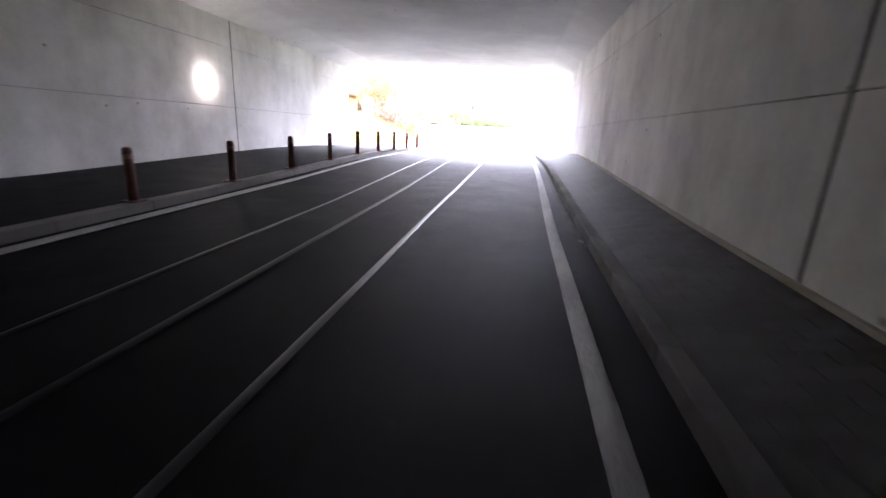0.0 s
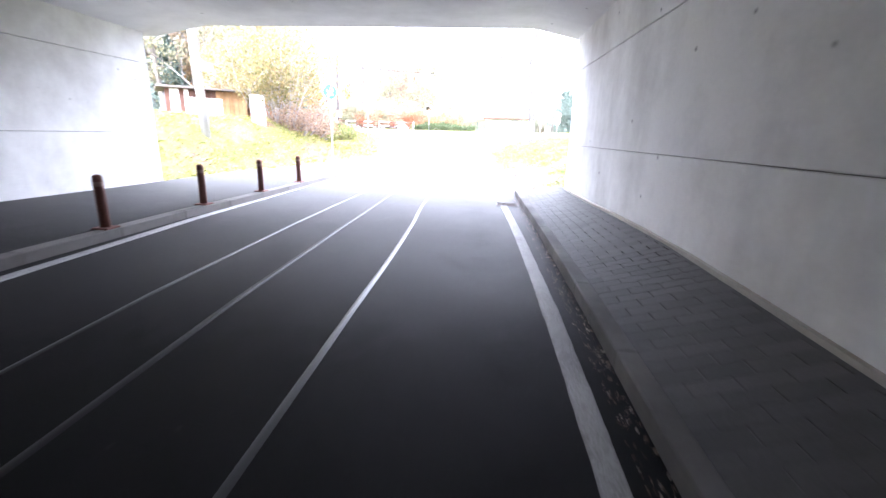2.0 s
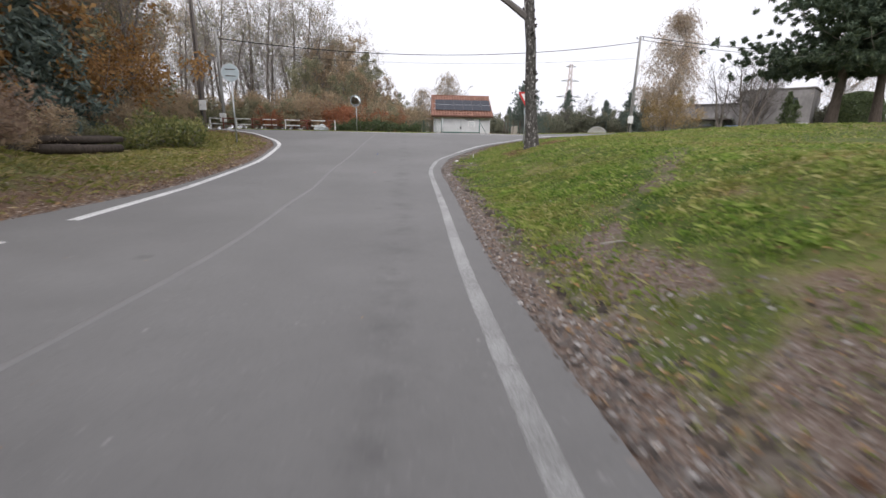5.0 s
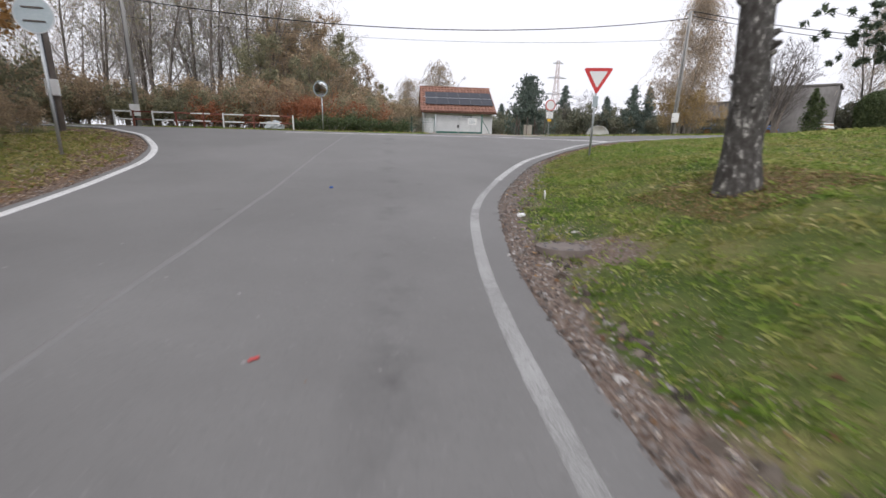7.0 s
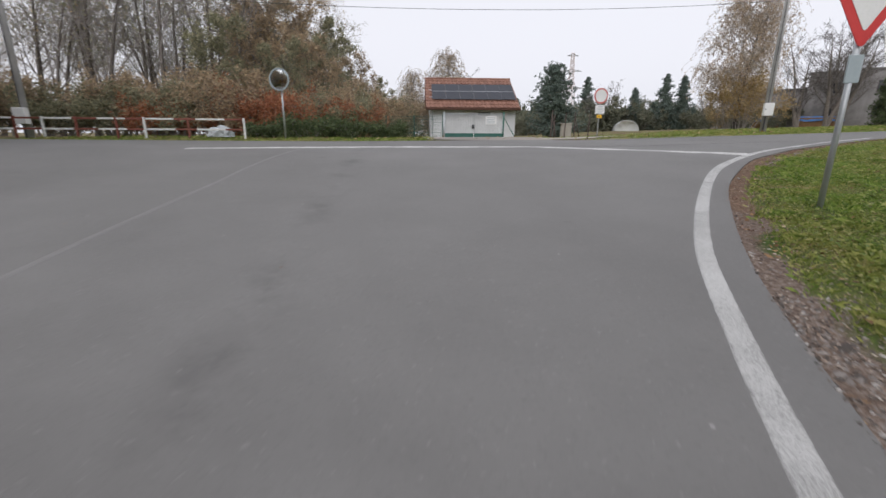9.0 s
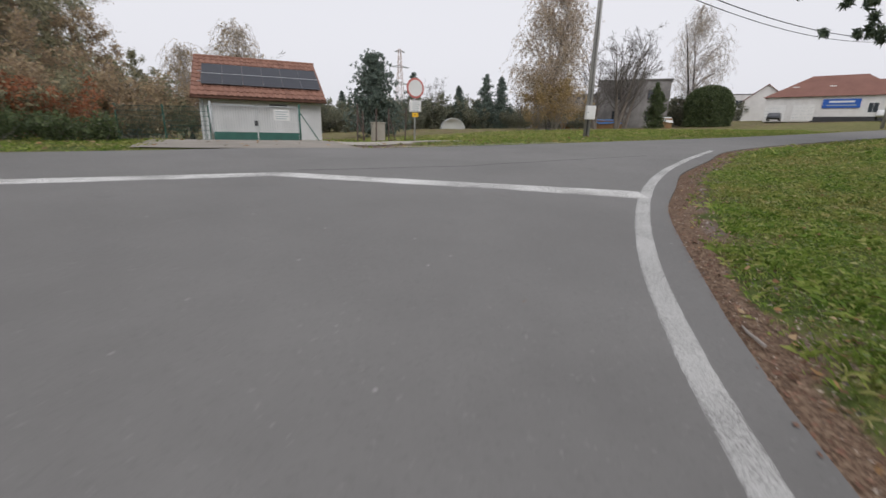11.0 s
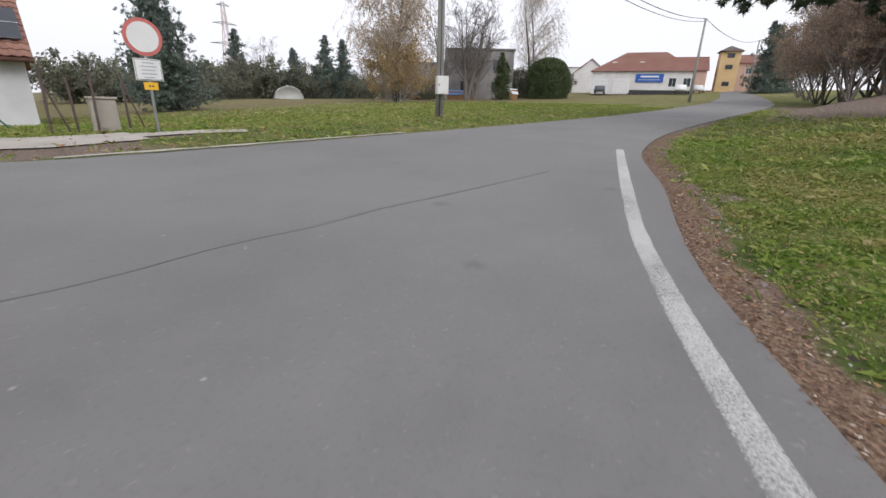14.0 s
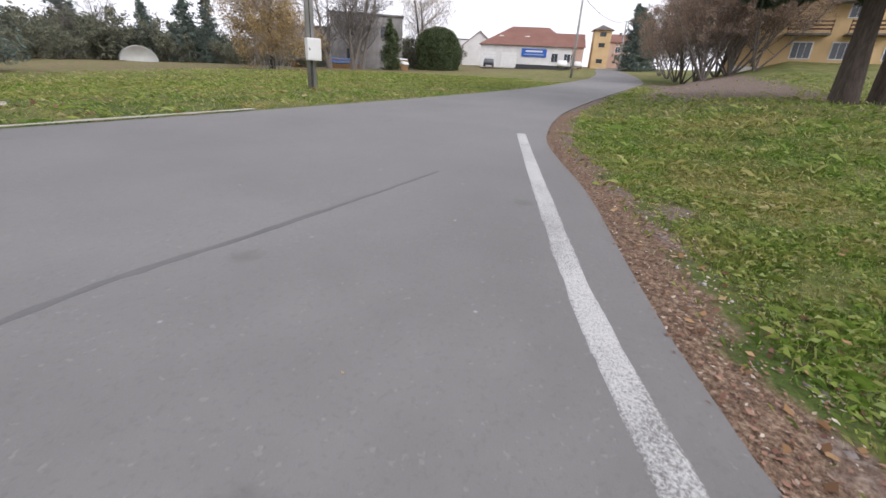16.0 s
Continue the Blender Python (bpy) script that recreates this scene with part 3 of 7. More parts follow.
def offset_line(pts, off):
    """The curve moved to its right by off."""
    out = []
    for i, (x, y) in enumerate(pts):
        (ax, ay), (bx, by) = pts[max(i - 1, 0)], pts[min(i + 1, len(pts) - 1)]
        dx, dy = bx - ax, by - ay
        n = math.hypot(dx, dy) or 1
        out.append((x + dy / n * off, y - dx / n * off))
    return out


def marking(name, pts, width, material, label, category, lift=0.005, step=0.25, ragged=0.0):
    line = smooth_line(pts, step)
    a, b = offset_line(line, -width / 2), offset_line(line, width / 2)
    if ragged:
        g = np.random.default_rng(len(line))
        a = [(x + ragged * r, y + ragged * q) for (x, y), r, q in zip(a, g.normal(0, 1, len(a)), g.normal(0, 1, len(a)))]
        b = [(x + ragged * r, y + ragged * q) for (x, y), r, q in zip(b, g.normal(0, 1, len(b)), g.normal(0, 1, len(b)))]
    rows = [[(p[0] + (q[0] - p[0]) * k, p[1] + (q[1] - p[1]) * k) for k in (-0.1, 0.12, 0.88, 1.1)] for p, q in zip(a, b)]
    me = sheet(rows, name, material, lift)
    for i, v in enumerate(me.vertices):
        if i % 4 in (0, 3):
            v.co.z -= 2 * lift
    if material in (PAINT, WORN, FADED, FLAKED) and ragged:
        me.attributes.new("rim", "FLOAT", "POINT").data.foreach_set("value", np.tile(np.array([1, 0, 0, 1], np.float32), len(rows)))
    return tagged(new(name, me), label, category, kind="structure")


build_ground()
build_road()
# ---- road markings and seams ----
INNER = [(1.14, -84), (1.14, -20), (1.16, -9), (1.2, -6), (1.22, -3.5), (1.215, -1.8), (1.195, -0.2), (1.16, 1.5), (1.14, 2.2)]
marking("edge_line_tunnel", INNER, 0.115, FADED, "worn white edge line beside the kerb", "road marking", step=0.06, ragged=0.0012)
marking("edge_line_ramp", [(1.12, 2.72), (1.03, 5), (0.93, 8), (0.79, 11), (0.74, 13), (0.71, 14.5), (0.66, 16.2), (0.6, 17.7), (0.57, 19.2), (0.61, 20.4), (0.74, 21.8), (0.88, 22.7), (1.19, 23.87), (1.66, 25.15)],
        0.12, FADED, "thin faded white edge line along the ramp", "road marking", step=0.05, ragged=0.0015)
marking("edge_line", [(1.665, 25.16), (2.14, 26.26), (2.96, 27.91), (4.415, 30.125), (5.87, 31.98), (7.882, 33.826), (10.062, 35.363), (11.99, 36.445), (15.13, 38.085)], 0.146, WORN,
        "worn white edge line sweeping round the corner", "road marking", step=0.05, ragged=0.0015)
marking("edge_line_kerb", [(-2.76, -84), (-2.77, -6), (-2.81, -2), (-2.92, 1), (-2.98, 3), (-3.02, 6.4)], 0.12, WORN, "white edge line along the raised path", "road marking")
for a, b in (((-3.08, 7.2), (-3.16, 8.2)), ((-3.26, 9.3), (-3.34, 10.2)), ((-3.45, 11.1), (-3.55, 12.0))):
    tagged(marking("edge_dash", [a, b], 0.13, PAINT, "short white dash where the path joins", "road marking"), group="dashes at the path")
marking("edge_line_left", [(-3.66, 13.0), (-3.95, 16.2), (-4.3, 19.1), (-4.72, 21.9), (-5.18, 24.1), (-5.62, 26.3), (-6.02, 27.5), (-6.8, 29.1), (-8.6, 31.85), (-10.2, 33.4),
                           (-12.4, 35.6), (-16, 37.3), (-24, 38.6)], 0.15, PAINT, "white edge line bending away to the side road", "road marking")
marking("cross_line", [(-4.9, 8.0), (-2, 8.1), (0.85, 8.25)], 0.11, PAINT, "thin white line across the road", "road marking")
marking("stop_line_right", [(7.75, 33.78), (5.71, 35.09), (3.68, 36.49)], 0.48, FLAKED, "broad worn white stop line", "road marking", lift=0.008, step=0.06, ragged=0.01)
marking("stop_line_left", [(3.72, 36.48), (2.3, 36.33), (-1.3, 36.0), (-5, 35.2)], 0.42, FLAKED, "broad worn white stop line", "road marking", lift=0.01, step=0.06, ragged=0.01)
marking("seam_tunnel", [(-1.5, -84), (-1.5, -8), (-1.53, -4), (-1.56, 0), (-1.58, 2), (-1.52, 8)], 0.034, SHADED_SEAM, "pale paving seam along the road", "paving seam")
marking("seam", [(-1.52, 8), (-1.42, 11.8), (-1.6, 14.5), (-1.72, 16.5), (-1.95, 18.8), (-2.08, 20.5), (-2.27, 24.6), (-2.42, 31), (-2.3, 35)], 0.06, mottled("soft_seam", (0.165, 0.16, 0.155), (0.215, 0.21, 0.204), 3, 60, 0.6),
        "pale paving seam along the road", "paving seam")
marking("seam_right", [(-0.2, -84), (-0.19, -8.5), (-0.14, -6), (-0.1, -3.5), (-0.09, -1.5), (-0.13, 0.3), (-0.2, 1.5), (-0.25, 3), (-0.27, 5)], 0.045, SHADED_SEAM, "pale paving seam along the road", "paving seam")
marking("seam_middle", [(-0.85, -84), (-0.9, -6), (-0.92, -2), (-0.94, 0.5), (-1.0, 3), (-1.02, 6)], 0.05, SHADED_FAINT, "faint paving seam along the road", "paving seam", lift=0.004)
marking("crack", [(4.0, 36.95), (5.2, 37.02), (6.2, 37.17), (7.1, 37.2), (7.9, 37.33), (8.4, 37.34)], 0.016, CRACK, "dark crack sealed with tar across the junction", "crack", step=0.12, ragged=0.003)
marking("crack_seal", [(8.35, 37.34), (8.8, 37.38), (9.3, 37.46), (10.0, 37.47), (10.6, 37.5), (11.4, 37.55), (12.1, 37.6)], 0.05, mottled("crack_smear", (0.1, 0.098, 0.096), (0.135, 0.132, 0.13), 3, 60, 0.6), "wider smeared stretch of the sealed crack", "crack", step=0.1, ragged=0.006)
marking("driveway", [(3.6, 42.2), (3.4, 46), (3.6, 51.4)], 4.6, mottled("pale_gravel", (0.2, 0.18, 0.155), (0.36, 0.33, 0.29), 1, 30, 0.95), "pale gravel driveway to the gate", "driveway",
        lift=0.02, step=1)
driveway = scene.objects["driveway"]
for v in driveway.data.vertices:
    v.co.z = max(gz(v.co.x, v.co.y), float(road_z(v.co.x, v.co.y)) - 0.04 if v.co.y < 43.4 else -9) + 0.03


STRIP = mottled("pale_concrete", (0.3, 0.27, 0.23), (0.46, 0.43, 0.38), 1.5, 40, 0.9)
for name, pts, w, label in (("gutter_strip", [(7.2, 42.44), (8.7, 42.44), (10, 42.46), (11.9, 42.56), (13.5, 42.62)], 0.13, "pale concrete strip along the road's far edge"),
                            ("garden_path", [(5.7, 44.95), (7.4, 44.95), (8.6, 45.1)], 1.35, "pale worn concrete slab path in the grass"),
                            ("path_end", [(8.5, 45.1), (9.4, 45.08), (10.0, 45.03), (10.7, 44.95)], 0.6, "narrow sandy end of the slab path")):
    ob = marking(name, pts, w, STRIP, label, "path", step=0.2, ragged=0.02)
    for v in ob.data.vertices:
        v.co.z = max(gz(v.co.x, v.co.y), float(road_z(v.co.x, v.co.y)) if v.co.y < 44 else -9) + 0.025


def at_ground(x, y, turn=0.0):
    return pose(x, y, gz(x, y), 0, 0, turn)


# ---- the underpass ----
# Everything behind y = -14 is unseen, drawn long to keep rear daylight out.
Y0, Y1 = -85.0, 3.25
X0, X1 = -5.57, 2.31
CEIL_Z = 3.02


def wall_panels(name, x_in, out, y_end, label):
    """A cast wall: panels with open joints between them and a line of formwork at a metre."""
    ob = thing(name, Matrix(), label, "wall", kind="structure")
    joints = [Y0, -28.6, -22.4, -16.6, -10.4, -4.06, y_end] if out > 0 else [Y0, -28.5, -20, -12.2, -3.7, y_end]
    levels = [-1.2, 1.05, 2.28, CEIL_Z + 0.25]
    for a, b in zip(joints, joints[1:]):
        for lo, hi in zip(levels, levels[1:]):
            bm = bmesh.new()
            box(bm, x_in if out > 0 else x_in - 0.6, a + 0.018, lo + 0.003, x_in + 0.6 if out > 0 else x_in, b - 0.018, hi - 0.003, 0.006)
            part("panel", bm, WALL, ob)
    bm = bmesh.new()
    box(bm, x_in + 0.03 * out, Y0, -1.2, x_in + 0.58 * out, y_end - 0.03, CEIL_Z + 0.2) if out > 0 else box(bm, x_in - 0.58, Y0, -1.2, x_in - 0.03, y_end - 0.03, CEIL_Z + 0.2)
    part("backing", bm, KERB, ob)
    for y in joints[1:-1]:
        part("joint_filler", boxed(x_in + 0.008 if out > 0 else x_in - 0.03, y - 0.017, -1.2, x_in + 0.03 if out > 0 else x_in - 0.008, y + 0.017, CEIL_Z + 0.2), INK, ob, "dark rubber joint strip")
    return ob


wall_panels("wall_east", X1, 1, Y1, "pale streaked concrete wall of the underpass with joints")
wall_panels("wall_west", X0, -1, 3.05, "pale streaked concrete wall of the underpass with joints")

bm = bmesh.new()
for a, b in zip([Y0, -18, -9.5, -6.2], [-18, -9.5, -6.2, 3.4]):
    prof = [(X0 - 0.6, CEIL_Z + 0.9), (X0 - 0.6, CEIL_Z - 0.2), (X0, CEIL_Z - 0.2), (X0 + 1.0, CEIL_Z), (X1 - 0.75, CEIL_Z), (X1, CEIL_Z - 0.17), (X1 + 0.6, CEIL_Z - 0.17), (X1 + 0.6, CEIL_Z + 0.9)]
    ra = [bm.verts.new((x, a + 0.012, z)) for x, z in prof]
    rb = [bm.verts.new((x, b - 0.012, z)) for x, z in prof]
    n = len(prof)
    for k in range(n):
        bm.faces.new((ra[k], ra[(k + 1) % n], rb[(k + 1) % n], rb[k]))
    bm.faces.new(ra[::-1])
    bm.faces.new(rb)
bmesh.ops.recalc_face_normals(bm, faces=bm.faces[:])
tagged(finish(bm, "ceiling", CEIL), "pale concrete slab with splayed corners over the underpass", "ceiling", kind="structure")
tagged(finish(boxed(X0 - 3, Y0 - 0.5, CEIL_Z + 0.92, X1 + 3, 3.5, CEIL_Z + 1.7, 0.05), "parapet_beam", CEIL), "concrete edge beam of the railway bridge", "beam", kind="structure")


def raised_path(name, x0, x1, y0, y1, height, label, material):
    """A raised walk following the road's fall."""
    ys = list(np.arange(y0, y1, 1.0)) + [y1]
    bm = bmesh.new()
    rings = []
    for y in ys:
        z = float(road_z(0, y))
        rings.append([bm.verts.new(p) for p in ((x0, y, z - 0.3), (x0, y, z + height), (x1, y, z + height), (x1, y, z - 0.3))])
    for a, b in zip(rings, rings[1:]):
        for k in range(3):
            bm.faces.new((a[k], a[k + 1], b[k + 1], b[k]))
    bm.faces.new(rings[0])
    bm.faces.new(rings[-1])
    bmesh.ops.recalc_face_normals(bm, faces=bm.faces[:])
    return tagged(finish(bm, name, material), label, "pavement", kind="structure")


def kerb_top(y):
    return 0.105 + float(road_z(0, y))


def wall_top(y):
    """The height of the pavement along the wall."""
    return float(np.interp(y, [-85, -14, -8.8, -6.2, -3.5, -1.5, 0, 1.3, 4], [-1.0, -0.06, 0.08, 0.18, 0.29, 0.34, 0.31, 0.265, 0.24]))


def build_pavement():
    """A narrow walk that falls from the wall to the kerb, its blocks laid on a bed."""
    ob = thing("pavement", Matrix(), "narrow raised pavement of grey concrete blocks", "pavement", kind="structure")
    bm = bmesh.new()
    ys = list(np.arange(Y0, 3.7, 1.0)) + [3.72]
    rings = []
    for y in ys:
        k, w = kerb_top(y) - 0.021, wall_top(y) + 0.001
        rings.append([bm.verts.new(p) for p in ((1.55, y, k - 0.5), (1.55, y, k), (X1, y, w), (X1, y, w - 0.6))])
    for p, q in zip(rings, rings[1:]):
        for j in range(3):
            bm.faces.new((p[j], p[j + 1], q[j + 1], q[j]))
    bm.faces.new(rings[-1])
    bmesh.ops.recalc_face_normals(bm, faces=bm.faces[:])
    part("bed", bm, PAVER, ob)
    block = boxed(0.001, 0.001, -0.02, 0.199, 0.099, 0.003, 0.0015)
    me = bpy.data.meshes.new("paving_block")
    block.to_mesh(me)
    block.free()
    me.materials.append(PAVER)
    older = bmesh.new()
    row, y = 0, 3.62
    while y > -13:
        x = 1.55 if row % 2 else 1.45
        rise = wall_top(y) - kerb_top(y) + 0.022
        tilt = math.degrees(math.atan2(rise, X1 - 1.55))
        dip = math.degrees(math.atan2(kerb_top(y + 0.1) - kerb_top(y), 0.1))
        while x < X1 - 0.03:
            lo, hi = max(x, 1.55), min(x + 0.2, X1 - 0.005)
            m = pose(lo, y, kerb_top(y) - 0.02 + rise * (lo - 1.55) / (X1 - 1.55), dip, -tilt, 0)
            if y > -3.4 and hi - lo > 0.19:
                b = new("paving_block", me)
                b.parent = ob
                b.matrix_basis = m
            else:
                box(older, 0.001, 0.001, -0.02, hi - lo - 0.001, 0.099, 0.003, 0.0, m)
            x += 0.2
        y -= 0.1
        row += 1
    tagged(part("older_blocks", older, PAVER, ob), kind="stuff")
    fillet = bmesh.new()
    for j in range(89):
        a, e = Y0 + j * 0.99, Y0 + (j + 1) * 0.99
        seen = len(fillet.verts)
        box(fillet, X1 - 0.035, a, -0.03, X1 + 0.02, min(e, 3.2), 0.03)
        fillet.verts.ensure_lookup_table()
        for v in fillet.verts[seen:]:
            v.co.z += wall_top(v.co.y)
    part("fillet", fillet, STRIP, ob, "mortar fillet along the wall")
    return ob


build_pavement()
# The path's asphalt carries the same painted underpass shade.
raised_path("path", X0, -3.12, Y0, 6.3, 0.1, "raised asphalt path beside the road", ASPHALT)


def kerb_run(name, x0, x1, y0, y1, top, label):
    ob = thing(name, Matrix(), label, "kerb", kind="structure")
    y = y0
    while y < y1 - 0.2:
        e = min(y + 1.0, y1)
        za, zb = top(y), top(e)
        bm = boxed(x0, 0.002, -0.5, x1, e - y, 0, 0.008)
        for v in bm.verts:
            v.co.z += za + (zb - za) * v.co.y / (e - y)
        part("kerbstone", bm, KERB, ob, loc=pose(0, y, 0))
        y = e
    return ob


kerb_run("kerb_east", 1.44, 1.55, -16, 3.8, kerb_top, "grey concrete kerb along the pavement")
kerb_run("kerb_west", -3.12, -2.98, -16, 6.4, lambda y: float(road_z(0, y)) + 0.1, "grey concrete kerb along the raised path")

# the wall lamp, lit
lamp = thing("wall_lamp", pose(X0, -4.6, 1.5), "lit round bulkhead lamp on the underpass wall", "lamp")
bm = bmesh.new()
disc(bm, 0.06, 0, 0.05, 24)
bmesh.ops.rotate(bm, verts=bm.verts, matrix=Matrix.Rotation(radians(90), 3, "Z"))
part("base", bm, GALV, lamp, loc=pose(0.05, 0, 0))
glow, gnt, gb = shell("lamp_glow", 0.4)
gb.inputs["Emission Color"].default_value = (1.0, 0.9, 0.72, 1)
gb.inputs["Emission Strength"].default_value = 4
bm = bmesh.new()
bmesh.ops.create_uvsphere(bm, u_segments=16, v_segments=10, radius=0.085)
bmesh.ops.scale(bm, verts=bm.verts, vec=(0.6, 1, 1))
part("globe", bm, glow, lamp, "glowing frosted globe", True, pose(0.115, 0, 0))


# ---- bollards ----
def bollard(m):
    ob = thing("bollard", m, "rusty red steel bollard at the path's edge", "bollard", "bollards along the path")
    part("foot_plate", boxed(-0.085, -0.085, 0, 0.085, 0.085, 0.018, 0.004), RUST, ob)
    bm = bmesh.new()
    tube(bm, [(0, 0, 0.018), (0, 0, 0.5), (0, 0, 0.53), (0, 0, 0.545)], [0.045, 0.045, 0.04, 0.02], 14)
    part("post", bm, RUST, ob, smooth=True)
    bm = bmesh.new()
    tube(bm, [(0, 0, 0.43), (0, 0, 0.475)], 0.0475, 14)
    part("collar", bm, mottled("dull_band", (0.2, 0.1, 0.08), (0.34, 0.22, 0.18), 5, 50), ob)
    return ob


first = None
for k in range(9):
    y = 3.75 - 1.61 * k
    m = pose(-3.08, y, float(road_z(0, y)) + 0.1)
    first = bollard(m) if first is None else (copy_thing(first, m) and first)


# ---- signs ----
def sign_post(ob, height, r=0.03, material=GALV):
    bm = bmesh.new()
    tube(bm, [(0, 0.035, -0.3), (0, 0.035, height)], r, 12)
    part("post", bm, material, ob, smooth=True)
    bm = bmesh.new()
    tube(bm, [(0, 0.035, height), (0, 0.035, height + 0.015)], r * 1.12, 12)
    part("cap", bm, INK, ob)


def clamp(ob, z, w=0.2):
    part("clamp", boxed(-w, 0.0, z - 0.02, w, 0.075, z + 0.02, 0.004), GALV, ob)


def tri_plate(side, y0, y1, r=0.04, seg=6):
    """A triangle, point down, with rounded corners, about its middle."""
    bm = bmesh.new()
    h = side * math.sqrt(3) / 2
    corners = [(-side / 2, h / 3), (side / 2, h / 3), (0, -2 * h / 3)]
    ring = []
    for (cx, cz), start in zip(corners, (90, -30, 210)):
        n = math.hypot(cx, cz)
        ox, oz = cx * (1 - 2 * r / n), cz * (1 - 2 * r / n)
        for k in range(seg + 1):
            a = radians(start + (120 if start == 90 else 120) * (1 - k / seg)) if start == 90 else radians({-30: 90, 210: -30}[start] - 120 * k / seg)
            ring.append((ox + r * math.cos(a), oz + r * math.sin(a)))
    a = [bm.verts.new((x, y0, z)) for x, z in ring]
    b = [bm.verts.new((x, y1, z)) for x, z in ring]
    n = len(ring)
    for k in range(n):
        bm.faces.new((a[k], a[(k + 1) % n], b[(k + 1) % n], b[k]))
    bm.faces.new(a)
    bm.faces.new(b)
    bmesh.ops.recalc_face_normals(bm, faces=bm.faces[:])
    return bm


def yield_sign(x, y, turn, z_mid):
    g = gz(x, y)
    h = z_mid - g
    ob = thing("yield_sign", pose(x, y, g, 0, 0, turn), "red and white give-way triangle on a steel post", "road sign")
    sign_post(ob, h + 0.2)
    plate = part("plate", tri_plate(0.8, -0.012, 0), SIGNRED, ob, "red-bordered triangular plate", loc=pose(0, 0, h))
    part("face", tri_plate(0.5, -0.017, -0.0125, 0.02), WHITE, plate, "white inner triangle")
    clamp(ob, h + 0.12)
    clamp(ob, h - 0.12, 0.1)
    part("back_tag", boxed(-0.07, 0.0, h - 0.78, 0.07, 0.02, h - 0.5, 0.004), SIGNBACK, ob, "small grey plate below the triangle")
    return ob


def no_vehicles_sign(x, y, turn, z_mid):
    g = gz(x, y)
    h = z_mid - g
    ob = thing("no_vehicles_sign", pose(x, y, g, 0, 0, turn), "round white red-rimmed sign with text plate and yellow tag", "road sign")
    sign_post(ob, h + 0.3)
    plate = part("plate", disc(bmesh.new(), 0.35, -0.012, 0), FADERED, ob, "round plate with a faded red rim", loc=pose(0, 0, h))
    part("face", disc(bmesh.new(), 0.282, -0.017, -0.0125), WHITE, plate, "white disc")
    text = part("text_plate", boxed(-0.25, -0.012, -0.82, 0.25, 0, -0.4, 0.008), WHITE, ob, "white plate with grey lines of text", loc=pose(0, 0, h))
    part("border", boxed(-0.235, -0.0145, -0.805, 0.235, -0.0125, -0.415, 0.0), INK, text)
    part("panel", boxed(-0.225, -0.017, -0.795, 0.225, -0.015, -0.425, 0.0), WHITE, text)
    for k, w in enumerate((0.11, 0.15, 0.12, 0.14, 0.1)):
        part("text_bar", boxed(-w, -0.02, -0.488 - 0.07 * k, w, -0.0175, -0.47 - 0.07 * k), SIGNBACK, text)
    tag = part("yellow_tag", boxed(-0.13, -0.012, -1.0, 0.13, 0, -0.85, 0.006), SIGNYELLOW, ob, "small yellow plate", loc=pose(0, 0, h))
    for s in (-1, 1):
        part("arrow", boxed(0.03 * s - 0.02, -0.016, -0.94, 0.03 * s + 0.02, -0.0125, -0.91), INK, tag)
    clamp(ob, h + 0.15)
    clamp(ob, h - 0.15)
    return ob


def path_end_sign(x, y, turn, z_mid):
    g = gz(x, y)
    h = z_mid - g
    ob = thing("path_end_sign", pose(x, y, g, 0, 0, turn), "round blue sign ending the path, crossed in red", "road sign")
    sign_post(ob, h + 0.25, 0.028)
    rim = part("rim", disc(bmesh.new(), 0.26, -0.012, 0), WHITE, ob, "white rim", loc=pose(0, 0, h))
    plate = part("plate", disc(bmesh.new(), 0.248, -0.016, -0.0125), SIGNBLUE, ob, "blue disc", loc=pose(0, 0, h))
    bm = bmesh.new()
    for s in (-1, 1):
        box(bm, -0.012, -0.02, -0.12, 0.012, -0.0165, 0.1, 0, pose(0.07 * s, 0, -0.01, 0, 24 * s, 0))
        box(bm, -0.035, -0.02, -0.02, 0.035, -0.0165, 0.0, 0, pose(0.085 * s, 0, -0.08))
    part("symbol", bm, WHITE, plate, "white marks")
    bm = bmesh.new()
    box(bm, -0.02, -0.024, -0.245, 0.02, -0.0205, 0.245, 0, pose(0, 0, 0, 0, 20, 0))
    part("bar", bm, SIGNRED, plate, "red bar across")
    clamp(ob, h, 0.1)
    return ob


def turned_sign(x, y, turn, z_mid):
    g = gz(x, y)
    h = z_mid - g
    ob = thing("road_sign", pose(x, y, g, 0, 0, turn), "round sign seen from its bare grey back", "road sign")
    sign_post(ob, h + 0.1, 0.032)
    plate = part("plate", disc(bmesh.new(), 0.35, -0.012, 0), SIGNBACK, ob, "pale grey bare back", loc=pose(0, 0, h))
    part("rim", disc(bmesh.new(), 0.352, -0.016, -0.0125, 40, 0.33), GALV, plate)
    for z in (-0.12, 0.13):
        part("rail", boxed(-0.19, -0.03, h + z - 0.015, 0.19, -0.013, h + z + 0.015, 0.003), CASTIRON, ob)
    return ob


